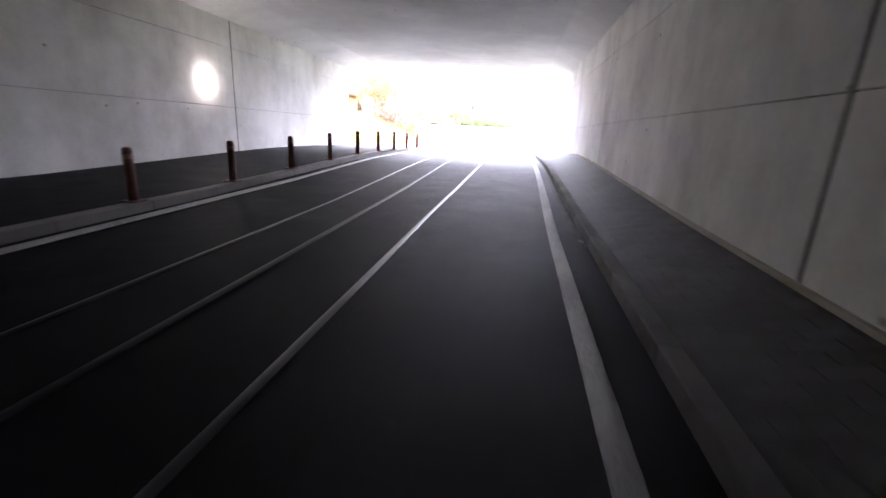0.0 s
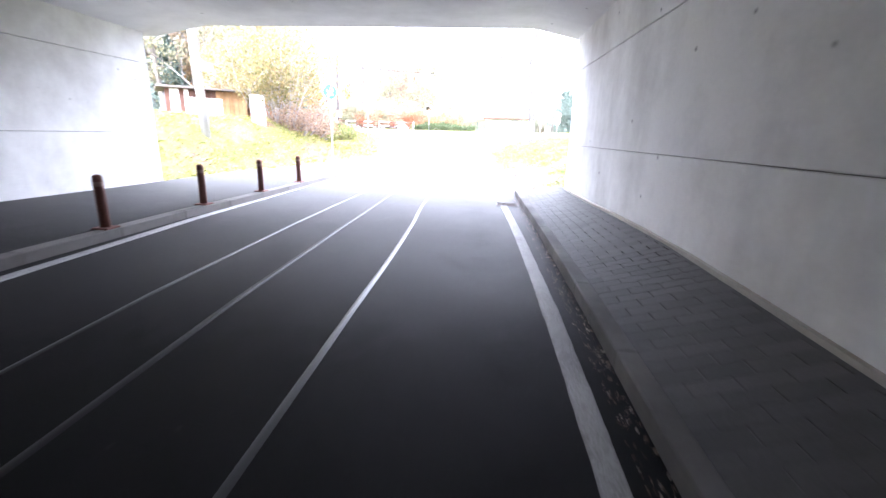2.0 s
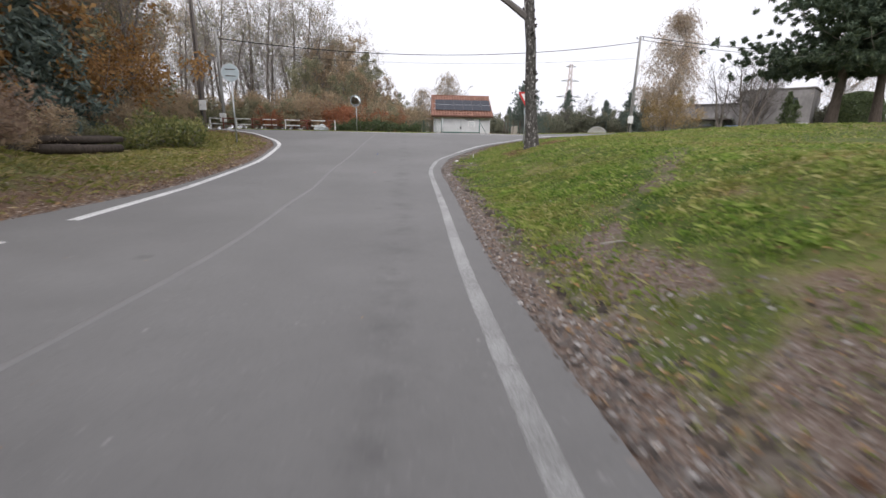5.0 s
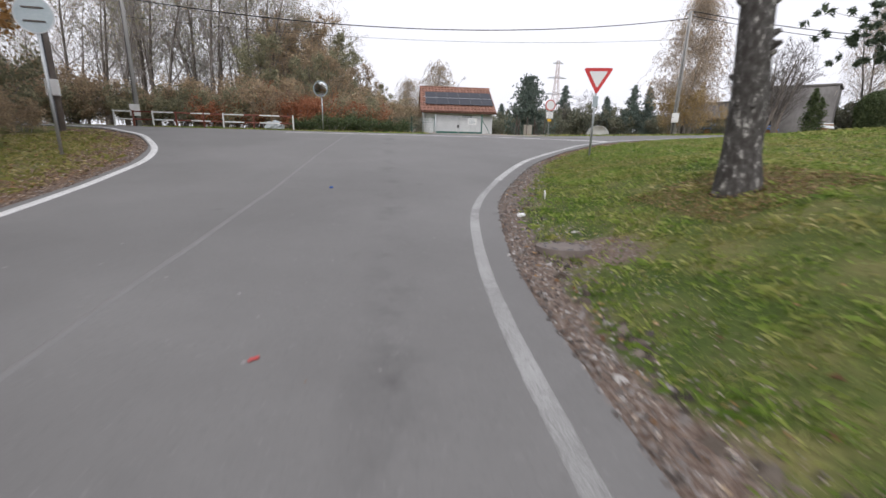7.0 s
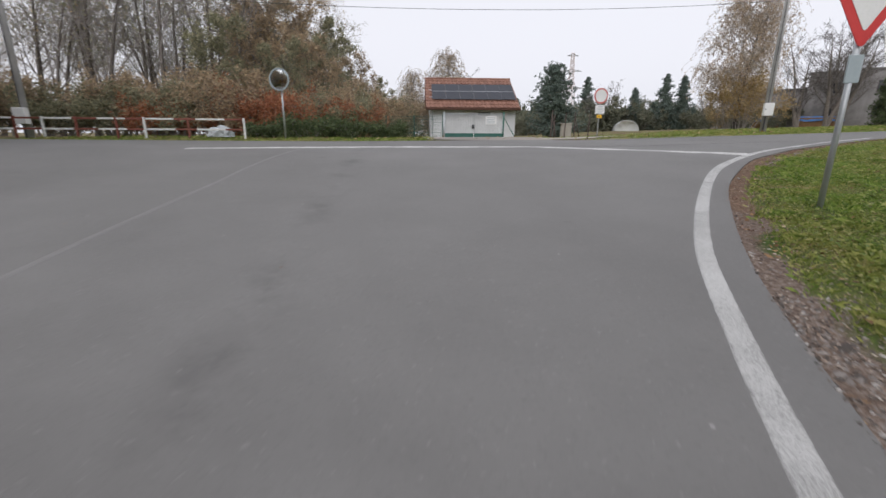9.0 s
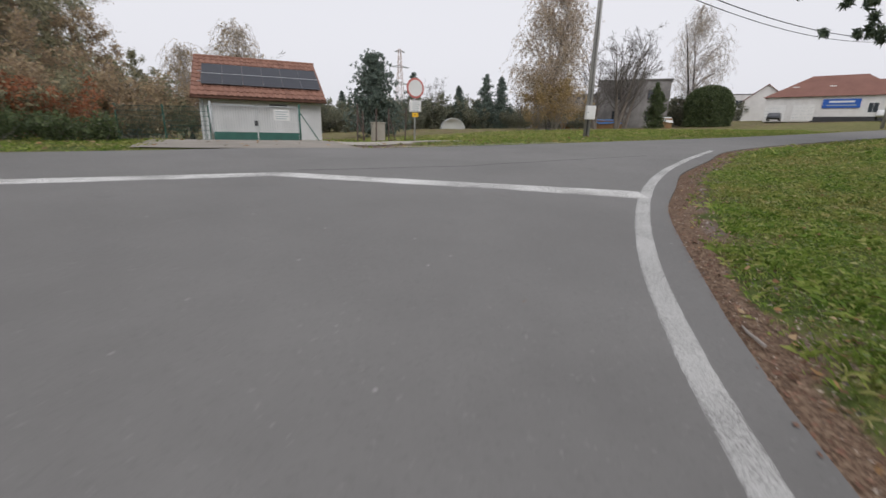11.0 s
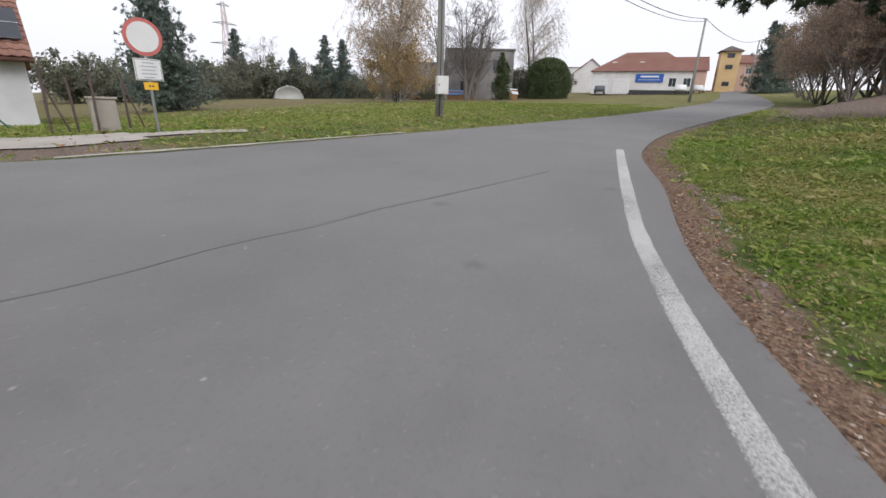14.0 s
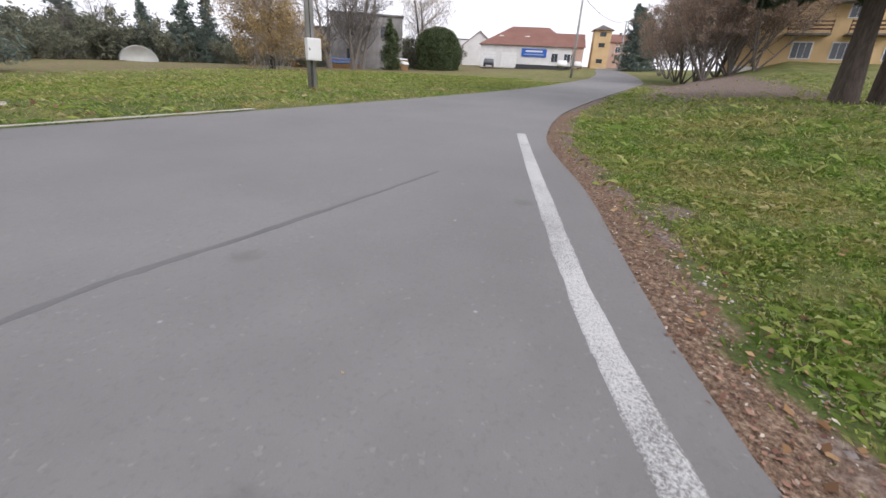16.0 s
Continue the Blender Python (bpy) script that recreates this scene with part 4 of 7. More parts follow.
def traffic_mirror(x, y, turn, z_mid):
    g = gz(x, y)
    h = z_mid - g
    ob = thing("traffic_mirror", pose(x, y, g, 0, 0, turn), "round convex traffic mirror with a white rim on a post", "traffic mirror")
    sign_post(ob, h + 0.1, 0.035)
    shell_m, nt, b = shell("mirror_glass", 0.03, 1.0)
    b.inputs["Base Color"].default_value = (0.82, 0.84, 0.85, 1)
    part("housing", disc(bmesh.new(), 0.42, -0.09, -0.02, 40), INK, ob, loc=pose(0, 0, h))
    part("rim", disc(bmesh.new(), 0.43, -0.11, -0.06, 40, 0.375), SIGNBACK, ob, "white rim", loc=pose(0, 0, h))
    bm = bmesh.new()
    rings = []
    for k in range(7):
        r = 0.37 * k / 6
        rings.append([bm.verts.new((r * math.cos(2 * math.pi * j / 32), -0.13 + 0.3 * r * r, r * math.sin(2 * math.pi * j / 32))) for j in range(32 if k else 1)])
    for k in range(1, 7):
        for j in range(32):
            i = (j + 1) % 32
            bm.faces.new((rings[0][0], rings[1][j], rings[1][i]) if k == 1 else (rings[k - 1][j], rings[k][j], rings[k][i], rings[k - 1][i]))
    part("mirror", bm, shell_m, ob, "curved mirror", True, pose(0, 0, h))
    return ob


yield_sign(5.12, 29.09, -12, 3.06)
no_vehicles_sign(9.05, 45.4, 8, 3.52)
path_end_sign(-4.7, 10.6, 0, 2.5)
turned_sign(-7.57, 26.95, 10, 3.52)
traffic_mirror(-5.0, 42.9, -14, 3.8)


# ---- poles, boxes and wires ----
def power_pole(x, y, height, r, material, label, box_z=None, box_side=-1, lean=(0, 0), box_turn=0, box_size=(0.42, 0.26, 0.62)):
    g = gz(x, y)
    ob = thing("power_pole", pose(x, y, g), label, "power pole")
    bm = bmesh.new()
    top = (lean[0], lean[1], height)
    tube(bm, [(0, 0, -0.4), (lean[0] / 2, lean[1] / 2, height / 2), top], [r, r * 0.83, r * 0.66], 12)
    part("pole", bm, material, ob, smooth=True)
    bm = bmesh.new()
    tube(bm, [(lean[0] - 0.32, lean[1], height - 0.22), (lean[0] + 0.32, lean[1], height - 0.22)], 0.03, 8)
    part("cross_arm", bm, GALV, ob)
    for dx in (-0.28, 0.28):
        bm = bmesh.new()
        tube(bm, [(lean[0] + dx, lean[1], height - 0.2), (lean[0] + dx, lean[1], height - 0.12), (lean[0] + dx, lean[1], height - 0.05)], [0.025, 0.045, 0.02], 8)
        part("insulator", bm, INK, ob)
    if box_z:
        w, d, h = box_size
        turn = pose(0, 0, 0, 0, 0, box_turn)
        bx = part("box", boxed(-w / 2, -r - d, box_z - h / 2, w / 2, -r * 0.9, box_z + h / 2, 0.012), WHITE, ob, "white meter box", loc=turn)
        part("lid", boxed(-w / 2 + 0.03, -r - d - 0.008, box_z - h / 2 + 0.03, w / 2 - 0.03, -r - d + 0.002, box_z + h / 2 - 0.03, 0.004), WHITE, bx)
        part("lock", boxed(-w / 2 + 0.05, -r - d - 0.02, box_z - 0.03, -w / 2 + 0.08, -r - d - 0.006, box_z + 0.03, 0.003), INK, bx)
        bm = bmesh.new()
        tube(bm, [(-0.05, -r - 0.05, 0.0), (-0.05, -r - 0.05, box_z - h / 2)], 0.035, 8)
        part("conduit", bm, INK, ob, "black cable conduit", loc=turn)
        bm = bmesh.new()
        tube(bm, [(-0.03, -r - 0.02, box_z + h / 2), (-0.03 + lean[0] * 0.4, -r * 0.85 - 0.03, height - 0.9)], 0.014, 6)
        part("riser_cable", bm, CABLE, ob, loc=turn)
    return ob, Vector((x + lean[0], y + lean[1], g + height))


def wire(a, b, sag, r=0.018, label="black overhead cable between poles"):
    a, b = Vector(a), Vector(b)
    pts = []
    for k in range(25):
        t = k / 24
        p = a.lerp(b, t)
        p.z -= sag * 4 * t * (1 - t)
        pts.append(p)
    bm = bmesh.new()
    tube(bm, pts, r, 5)
    return tagged(finish(bm, "cable", CABLE), label, "cable", "overhead cables")


_, TOP_A = power_pole(18.45, 46.85, 7.9, 0.15, POLECON, "grey concrete power pole with a white meter box", 1.12, box_turn=-25)
_, TOP_B = power_pole(62.0, 53.1, 8.6, 0.16, POLECON, "leaning grey concrete power pole beside the road", lean=(0.7, 0.2))
_, TOP_C = power_pole(105, 58.2, 9.0, 0.16, POLECON, "grey concrete power pole far along the road")
_, TOP_D = power_pole(-15.2, 43.2, 7.2, 0.13, POLECON, "slim concrete pole with a white box behind the railing", 0.85, box_turn=5)
_, TOP_E = power_pole(-11.6, 32.6, 7.6, 0.14, POLEWOOD, "dark wooden pole with a small grey box", 1.35, box_turn=30, box_size=(0.34, 0.22, 0.5))
_, TOP_F = power_pole(-7.45, 7.5, 6.2, 0.13, POLECON, "grey concrete lamp pole on the bank", lean=(-0.25, 0))
wire(TOP_D + Vector((0, 0, -0.7)), TOP_A + Vector((0, 0, -0.45)), 1.1, 0.028)
wire(TOP_D + Vector((0, 0, -1.6)), TOP_A + Vector((0, 0, -1.7)), 0.65, 0.01)
wire(TOP_A, TOP_B, 1.2, 0.028)
wire(TOP_A + Vector((0.3, 0.2, -0.25)), TOP_B + Vector((0.3, 0, -0.2)), 1.35, 0.022)
wire(TOP_B, TOP_C, 1.1, 0.03)
wire(TOP_E, TOP_D, 0.4, 0.02)
wire(TOP_F, TOP_E, 0.9, 0.02)
bx = thing("lamp_head", pose(-7.35, 7.4, 2.72), "pale cable box strapped to the lamp pole", "cable box")
part("body", boxed(0.0, -0.1, 0, 0.3, 0.14, 0.2, 0.02), GALV, bx)


# ---- red and white railing along the side road ----
REDRAIL = mottled("faded_red_paint", (0.16, 0.05, 0.035), (0.26, 0.09, 0.065), 3, 30, 0.6)


def railing():
    ob = thing("railing", Matrix(), "steel guard railing painted in white and faded red lengths", "railing")
    a, b = Vector((-15.8, 42.1, gz(-15.8, 42.1))), Vector((-6.75, 43.3, gz(-6.75, 43.3)))
    ln = (b - a).length
    turn = math.degrees(math.atan2(b.y - a.y, b.x - a.x))
    for k, white in ((0.0, 1), (0.92, 0), (1.86, 1), (3.0, 0), (4.4, 0), (5.4, 1), (7.0, 0), (ln, 1)):
        p = a.lerp(b, k / ln)
        part("post", boxed(-0.04, -0.03, -0.15, 0.04, 0.03, 0.84, 0.008), WHITE if white else REDRAIL, ob, loc=pose(p.x, p.y, p.z, 0, 0, turn))
    cuts = [0.05, 0.95, 1.9, 2.9, 3.75, 4.75, 5.45, 6.5, 7.3, 8.4, ln - 0.05]
    for i, (s, e) in enumerate(zip(cuts, cuts[1:])):
        p = a.lerp(b, s / ln)
        for z in (0.78, 0.38):
            part("rail", boxed(0, -0.025, z - 0.035, e - s - 0.004, 0.025, z + 0.035, 0.006), REDRAIL if i % 2 else WHITE, ob, loc=pose(p.x, p.y, p.z, 0, 0, turn))
    return ob


railing()
heap = thing("foil_heap", at_ground(-8.0, 43.9), "heap of crumpled white foil behind the railing", "foil heap")
bm = bmesh.new()
bmesh.ops.create_icosphere(bm, subdivisions=3, radius=0.5)
rng = random.Random(9)
for v in bm.verts:
    v.co = Vector((v.co.x * 1.1, v.co.y * 0.6, max(v.co.z * 0.8, -0.05) + 0.1)) * rng.uniform(0.82, 1.15)
part("foil", bm, mottled("grey_foil", (0.35, 0.38, 0.4), (0.6, 0.63, 0.65), 6, 30, 0.5), heap)
# ---- trees and shrubs ----
class Heap:
    """Vertices and faces gathered for one mesh."""
    def __init__(self):
        self.v, self.f = [], []

    def limb(self, pts, radii, sides=4):
        base = len(self.v)
        n = len(pts)
        for i, p in enumerate(pts):
            d = (pts[min(i + 1, n - 1)] - pts[max(i - 1, 0)]).normalized()
            u = d.cross(Vector((0.31, 0.95, 0.12)))
            if u.length < 0.05:
                u = d.cross(Vector((1, 0, 0)))
            u.normalize()
            w = d.cross(u)
            for k in range(sides):
                a = 2 * math.pi * k / sides
                q = p + (u * math.cos(a) + w * math.sin(a)) * radii[i]
                self.v.append((q.x, q.y, q.z))
        for i in range(n - 1):
            for k in range(sides):
                a, b = base + i * sides + k, base + i * sides + (k + 1) % sides
                self.f.append((a, b, b + sides, a + sides))

    def leaf(self, p, s, rng, droop=0.0, thin=0.45):
        u = Vector((rng.gauss(0, 1), rng.gauss(0, 1), rng.gauss(0, 1) - droop)).normalized()
        w = u.cross(Vector((rng.gauss(0, 1), rng.gauss(0, 1), rng.gauss(0, 1)))).normalized() * s * thin
        u = u * s
        b = len(self.v)
        for q in (p - u, p + w, p + u, p - w):
            self.v.append((q.x, q.y, q.z))
        self.f.append((b, b + 1, b + 2, b + 3))

    def mesh(self, name, material, smooth=False):
        me = bpy.data.meshes.new(name)
        me.from_pydata(self.v, [], self.f)
        me.materials.append(material)
        if smooth:
            for p in me.polygons:
                p.use_smooth = True
        return me

    def put(self, name, material, parent, label="", smooth=False):
        ob = new(name, self.mesh(name, material, smooth))
        ob.parent = parent
        return tagged(ob, label) if label else ob


def wander(p, d, length, n, rng, bend, lift=0.0):
    pts = [p.copy()]
    for _ in range(n):
        d = (d + Vector((rng.gauss(0, bend), rng.gauss(0, bend), rng.gauss(0, bend) + lift))).normalized()
        p = p + d * (length / n)
        pts.append(p.copy())
    return pts, d


def branchy(wood, tips, p, d, length, r, depth, rng, spread=0.6, kids=(3, 5), bend=0.12, lift=0.06, shrink=0.62, sides=5, start=0.3, fine=0.006):
    """A limb with smaller limbs along it; tips gathers where leaves may sit."""
    n = 5 if depth > 1 else 3
    pts, _ = wander(p, d, length, n, rng, bend, lift)
    radii = [r * (1 - 0.82 * i / n) for i in range(n + 1)]
    wood.limb(pts, radii, max(3, sides))
    if depth <= 1:
        tips.extend(pts[1:])
    if depth == 0:
        return
    for _ in range(rng.randint(*kids)):
        t = rng.uniform(start, 1.0)
        i = min(int(t * n), n - 1)
        q = pts[i].lerp(pts[i + 1], t * n - i)
        along = (pts[i + 1] - pts[i]).normalized()
        side = along.cross(Vector((rng.gauss(0, 1), rng.gauss(0, 1), rng.gauss(0, 1)))).normalized()
        nd = (along * (1 - spread * 0.55) + side * spread).normalized()
        branchy(wood, tips, q, nd, length * shrink * rng.uniform(0.7, 1.15) * (1.15 - 0.5 * t), max(fine, radii[i] * 0.55), depth - 1, rng, spread, kids, bend * 1.25, lift, shrink, sides - 1, 0.2, fine)


def bare_tree(name, label, seed, height, r, leaf_mat=None, leaves=0, leaf_size=0.09, bark=BARK, twig=TWIG, spread=0.55, kids=(7, 9), crown_start=0.3, depth=3, forks=1, m=None, shrink=0.45, fine=0.009):
    rng = random.Random(seed)
    ob = thing(name, m or Matrix(), label, "tree")
    for k in range(forks):
        trunk, crown, tips = Heap(), Heap(), []
        lean = Vector((rng.gauss(0, 0.07 * forks), rng.gauss(0, 0.07 * forks), 1)).normalized()
        pts, _ = wander(Vector((0, 0, -0.2)), lean, height * rng.uniform(0.85, 1), 9, rng, 0.045, 0.03)
        radii = [r * (1.25 if i == 0 else 1 - 0.93 * i / 9) for i in range(10)]
        trunk.limb(pts, radii, 8)
        n = rng.randint(*kids) * 2
        for j in range(n):
            t = crown_start + (0.97 - crown_start) * j / n
            i = min(int(t * 9), 8)
            q = pts[i].lerp(pts[i + 1], t * 9 - i)
            a = j * 2.4 + rng.gauss(0, 0.4)
            d = Vector((math.cos(a) * spread, math.sin(a) * spread, 0.75)).normalized()
            branchy(crown, tips, q, d, height * (0.36 - 0.2 * t) * rng.uniform(0.8, 1.2) + 0.4, max(radii[i] * 0.42, 0.012), depth - 1, rng, 0.6, (4, 6), 0.11, 0.05, shrink + 0.12, 4, 0.3, fine)
        trunk.put("trunk", bark, ob, smooth=True)
        crown.put("crown", twig, ob, "bare autumn branches")
        if leaf_mat:
            fol = Heap()
            for _ in range(leaves // forks):
                p = rng.choice(tips) + Vector((rng.gauss(0, 0.12), rng.gauss(0, 0.12), rng.gauss(0, 0.12)))
                fol.leaf(p, leaf_size * rng.uniform(0.6, 1.3), rng)
            fol.put("foliage", leaf_mat, ob, "thinning autumn leaves")
    return ob


def shrub(name, label, seed, width, height, leaf_mat, leaves, leaf_size=0.1, stems=16, twig=TWIG, m=None, category="shrub", arch=0.0, inner=0.35):
    rng = random.Random(seed)
    ob = thing(name, m or Matrix(), label, category)
    wood, tips = Heap(), []
    for k in range(stems):
        a = 2 * math.pi * k / stems + rng.gauss(0, 0.3)
        o = rng.uniform(0.1, 0.45) * width / 2
        d = Vector((math.cos(a) * width * 0.42 / height, math.sin(a) * width * 0.42 / height, 1)).normalized()
        branchy(wood, tips, Vector((math.cos(a) * o, math.sin(a) * o, -0.15)), d, height * rng.uniform(0.6, 1.0), 0.03, 2, rng, 0.6, (4, 6), 0.13, 0.03 - arch, 0.5, 4, inner * 0.5)
    wood.put("wood", twig, ob, "thin brown stems")
    fol = Heap()
    for _ in range(leaves):
        p = rng.choice(tips) + Vector((rng.gauss(0, 0.16), rng.gauss(0, 0.16), rng.gauss(0, 0.16)))
        p.z = max(p.z, 0.05)
        fol.leaf(p, leaf_size * rng.uniform(0.6, 1.35), rng)
    fol.put("foliage", leaf_mat, ob, "dense small autumn leaves")
    return ob


def conifer(name, label, seed, height, r, reach, needle, count, start=0.12, m=None, blunt=0.0, bark=BARK, tuft=0.16, layers=22, droop=-0.12, base_reach=1.0, flat=0.07, lean=(0, 0), thin=0.28):
    """A needle tree: rings of limbs, each set with flat tufts of needles."""
    rng = random.Random(seed)
    ob = thing(name, m or Matrix(), label, "tree")
    trunk, limbs, fol = Heap(), Heap(), Heap()
    pts, _ = wander(Vector((0, 0, -0.3)), Vector((rng.gauss(0, 0.02) + lean[0], rng.gauss(0, 0.02) + lean[1], 1)), height, 8, rng, 0.02, 0.02)
    trunk.limb(pts, [r * (1.3 if i == 0 else 1 - 0.9 * i / 8) for i in range(9)], 10)
    spots = []
    for j in range(layers):
        t = start + (0.99 - start) * j / (layers - 1)
        i = min(int(t * 8), 7)
        q = pts[i].lerp(pts[i + 1], t * 8 - i)
        ln = reach * ((1 - t) ** (0.8 - 0.5 * blunt) + 0.06) * (base_reach if t < 0.3 else 1)
        for k in range(rng.randint(4, 6)):
            a = rng.uniform(0, 6.283)
            l2 = ln * rng.uniform(0.65, 1.12)
            lp, _ = wander(q, Vector((math.cos(a), math.sin(a), 0.15 + droop + 0.5 * t)).normalized(), l2, 4, rng, 0.1, 0.03)
            limbs.limb(lp, [max(0.012, r * 0.22 * (1 - t)) * (1 - 0.2 * s) for s in range(5)], 4)
            for s in range(1, 5):
                for _ in range(2 + int(2 * l2)):
                    side = Vector((rng.gauss(0, 0.13 * l2 + 0.05), rng.gauss(0, 0.13 * l2 + 0.05), rng.gauss(0, flat * l2 + 0.03)))
                    spots.append(lp[s - 1].lerp(lp[s], rng.random()) + side)
    for _ in range(count):
        p = rng.choice(spots) + Vector((rng.gauss(0, 0.06), rng.gauss(0, 0.06), rng.gauss(0, 0.06)))
        fol.leaf(p, tuft * rng.uniform(0.6, 1.4), rng, 0.3, thin)
    trunk.put("trunk", bark, ob, smooth=True)
    limbs.put("wood", TWIG, ob)
    fol.put("needles", needle, ob, "dark green needles")
    return ob


def weeping_birch(name, label, seed, height, width, leaf_mat, strands, per, m=None, low=0.1, trunks=1):
    """An oval crown of ascending limbs hung with short strands of small leaves."""
    rng = random.Random(seed)
    ob = thing(name, m or Matrix(), label, "tree")
    crown, fol = Heap(), Heap()
    stems = []
    for k in range(trunks):
        trunk = Heap()
        lean = Vector((rng.gauss(0, 0.05 * trunks), rng.gauss(0, 0.05 * trunks), 1)).normalized()
        pts, _ = wander(Vector((0.3 * k, 0, -0.2)), lean, height * rng.uniform(0.9, 0.98), 9, rng, 0.035, 0.03)
        trunk.limb(pts, [0.19 * (1.2 if i == 0 else 1 - 0.92 * i / 9) for i in range(10)], 8)
        trunk.put("trunk", BIRCHBARK, ob, smooth=True)
        stems.append(pts)

    def reach(t):
        """The crown's half width at a share t of its height."""
        return width / 2 * math.sin(math.pi * min(1, max(0, (t - low) / (1 - low))) ** 0.72) ** 0.7

    tips = []
    for j in range(95):
        pts = stems[j % trunks]
        t = rng.uniform(low + 0.02, 0.93)
        i = min(int(t * 9), 8)
        q = pts[i].lerp(pts[i + 1], t * 9 - i)
        a = j * 2.4 + rng.gauss(0, 0.3)
        up = min(0.98, t + rng.uniform(0.06, 0.2))
        ln = max(0.5, reach(up) * rng.uniform(0.55, 1.0))
        end = Vector((math.cos(a) * ln, math.sin(a) * ln, up * height))
        mid = q.lerp(end, 0.5) + Vector((rng.gauss(0, 0.15), rng.gauss(0, 0.15), 0.25))
        crown.limb([q, mid, end, end + Vector((math.cos(a) * 0.4, math.sin(a) * 0.4, -0.3))], [0.055 * (1.1 - t), 0.035 * (1.1 - t), 0.016, 0.008], 4)
        for s in range(7):
            tips.append(mid.lerp(end, s / 6) if s else q.lerp(mid, 0.7))
    for _ in range(strands):
        p = rng.choice(tips) + Vector((rng.gauss(0, 0.42), rng.gauss(0, 0.42), rng.gauss(0, 0.35)))
        ln = min(rng.uniform(0.6, 1.9), p.z - low * height * 0.6)
        if ln < 0.25:
            continue
        lp, _ = wander(p, Vector((rng.gauss(0, 0.4), rng.gauss(0, 0.4), 0.1)).normalized(), ln, 4, rng, 0.1, -0.6)
        crown.limb(lp, [0.009] * 5, 3)
        for _ in range(per):
            k = rng.random() * 4
            i = min(int(k), 3)
            fol.leaf(lp[i].lerp(lp[i + 1], k - i) + Vector((rng.gauss(0, 0.06), rng.gauss(0, 0.06), rng.gauss(0, 0.06))), rng.uniform(0.045, 0.085), rng, 0.8)
    crown.put("crown", PALETWIG, ob, "thin hanging twigs")
    fol.put("foliage", leaf_mat, ob, "yellowing small leaves")
    return ob


# Brown, hedge and spruce tones are lightened to stand in for distant haze.
L_BROWN = leafy("brown_leaves", [(0.0, (0.27, 0.21, 0.155)), (0.5, (0.42, 0.32, 0.215)), (1.0, (0.54, 0.43, 0.27))])
L_OLIVE = leafy("olive_leaves", [(0.0, (0.18, 0.19, 0.125)), (0.5, (0.3, 0.295, 0.19)), (1.0, (0.43, 0.39, 0.25))])
L_YELLOW = leafy("yellow_green_leaves", [(0.0, (0.12, 0.115, 0.045)), (0.5, (0.225, 0.2, 0.085)), (0.85, (0.3, 0.235, 0.11)), (1.0, (0.36, 0.25, 0.12))])
L_TAN = leafy("tan_leaves", [(0.0, (0.25, 0.18, 0.085)), (0.5, (0.4, 0.29, 0.14)), (1.0, (0.5, 0.38, 0.2))])
L_HEDGE = leafy("hedge_grey_leaves", [(0.0, (0.11, 0.122, 0.09)), (0.5, (0.18, 0.19, 0.135)), (1.0, (0.26, 0.25, 0.17))])
L_RUSSET = leafy("russet_leaves", [(0.0, (0.19, 0.13, 0.098)), (0.5, (0.31, 0.22, 0.16)), (1.0, (0.43, 0.32, 0.225))])
L_RUST = leafy("rust_leaves", [(0.0, (0.21, 0.088, 0.052)), (0.5, (0.4, 0.16, 0.085)), (1.0, (0.5, 0.25, 0.135))])
L_GREEN = leafy("hedge_leaves", [(0.0, (0.06, 0.084, 0.042)), (0.6, (0.11, 0.145, 0.066)), (1.0, (0.165, 0.2, 0.09))])
L_BIRCH = leafy("birch_leaves", [(0.0, (0.37, 0.265, 0.165)), (0.5, (0.53, 0.4, 0.27)), (1.0, (0.63, 0.52, 0.38))])
L_SPRUCE = leafy("spruce_needles", [(0.0, (0.085, 0.115, 0.1)), (0.6, (0.135, 0.175, 0.15)), (1.0, (0.19, 0.23, 0.185))], 0.6, 0.1)
L_PINE = leafy("pine_needles", [(0.0, (0.045, 0.07, 0.048)), (0.6, (0.08, 0.11, 0.07)), (1.0, (0.13, 0.16, 0.09))], 0.6, 0.1)
PINEBARK = bark_material("pine_bark", (0.05, 0.04, 0.034), (0.15, 0.12, 0.1))


def at(x, y, turn=0.0, scale=1.0, dz=0.0):
    return Matrix.LocRotScale((x, y, gz(x, y) + dz), Euler((0, 0, radians(turn))), (scale, scale, scale))


def set_out(kind, spots, group):
    """Places a built plant at the first spot and copies of it at the others: x, y, turn, size."""
    for k, (x, y, turn, size) in enumerate(spots):
        m = at(x, y, turn, size)
        if k == 0:
            kind.matrix_basis = m
            tagged(kind, group=group)
        else:
            c = copy_thing(kind, pose(x, y, gz(x, y), 0, 0, turn))
            c.scale = (size, size, size)
            tagged(c, group=group)


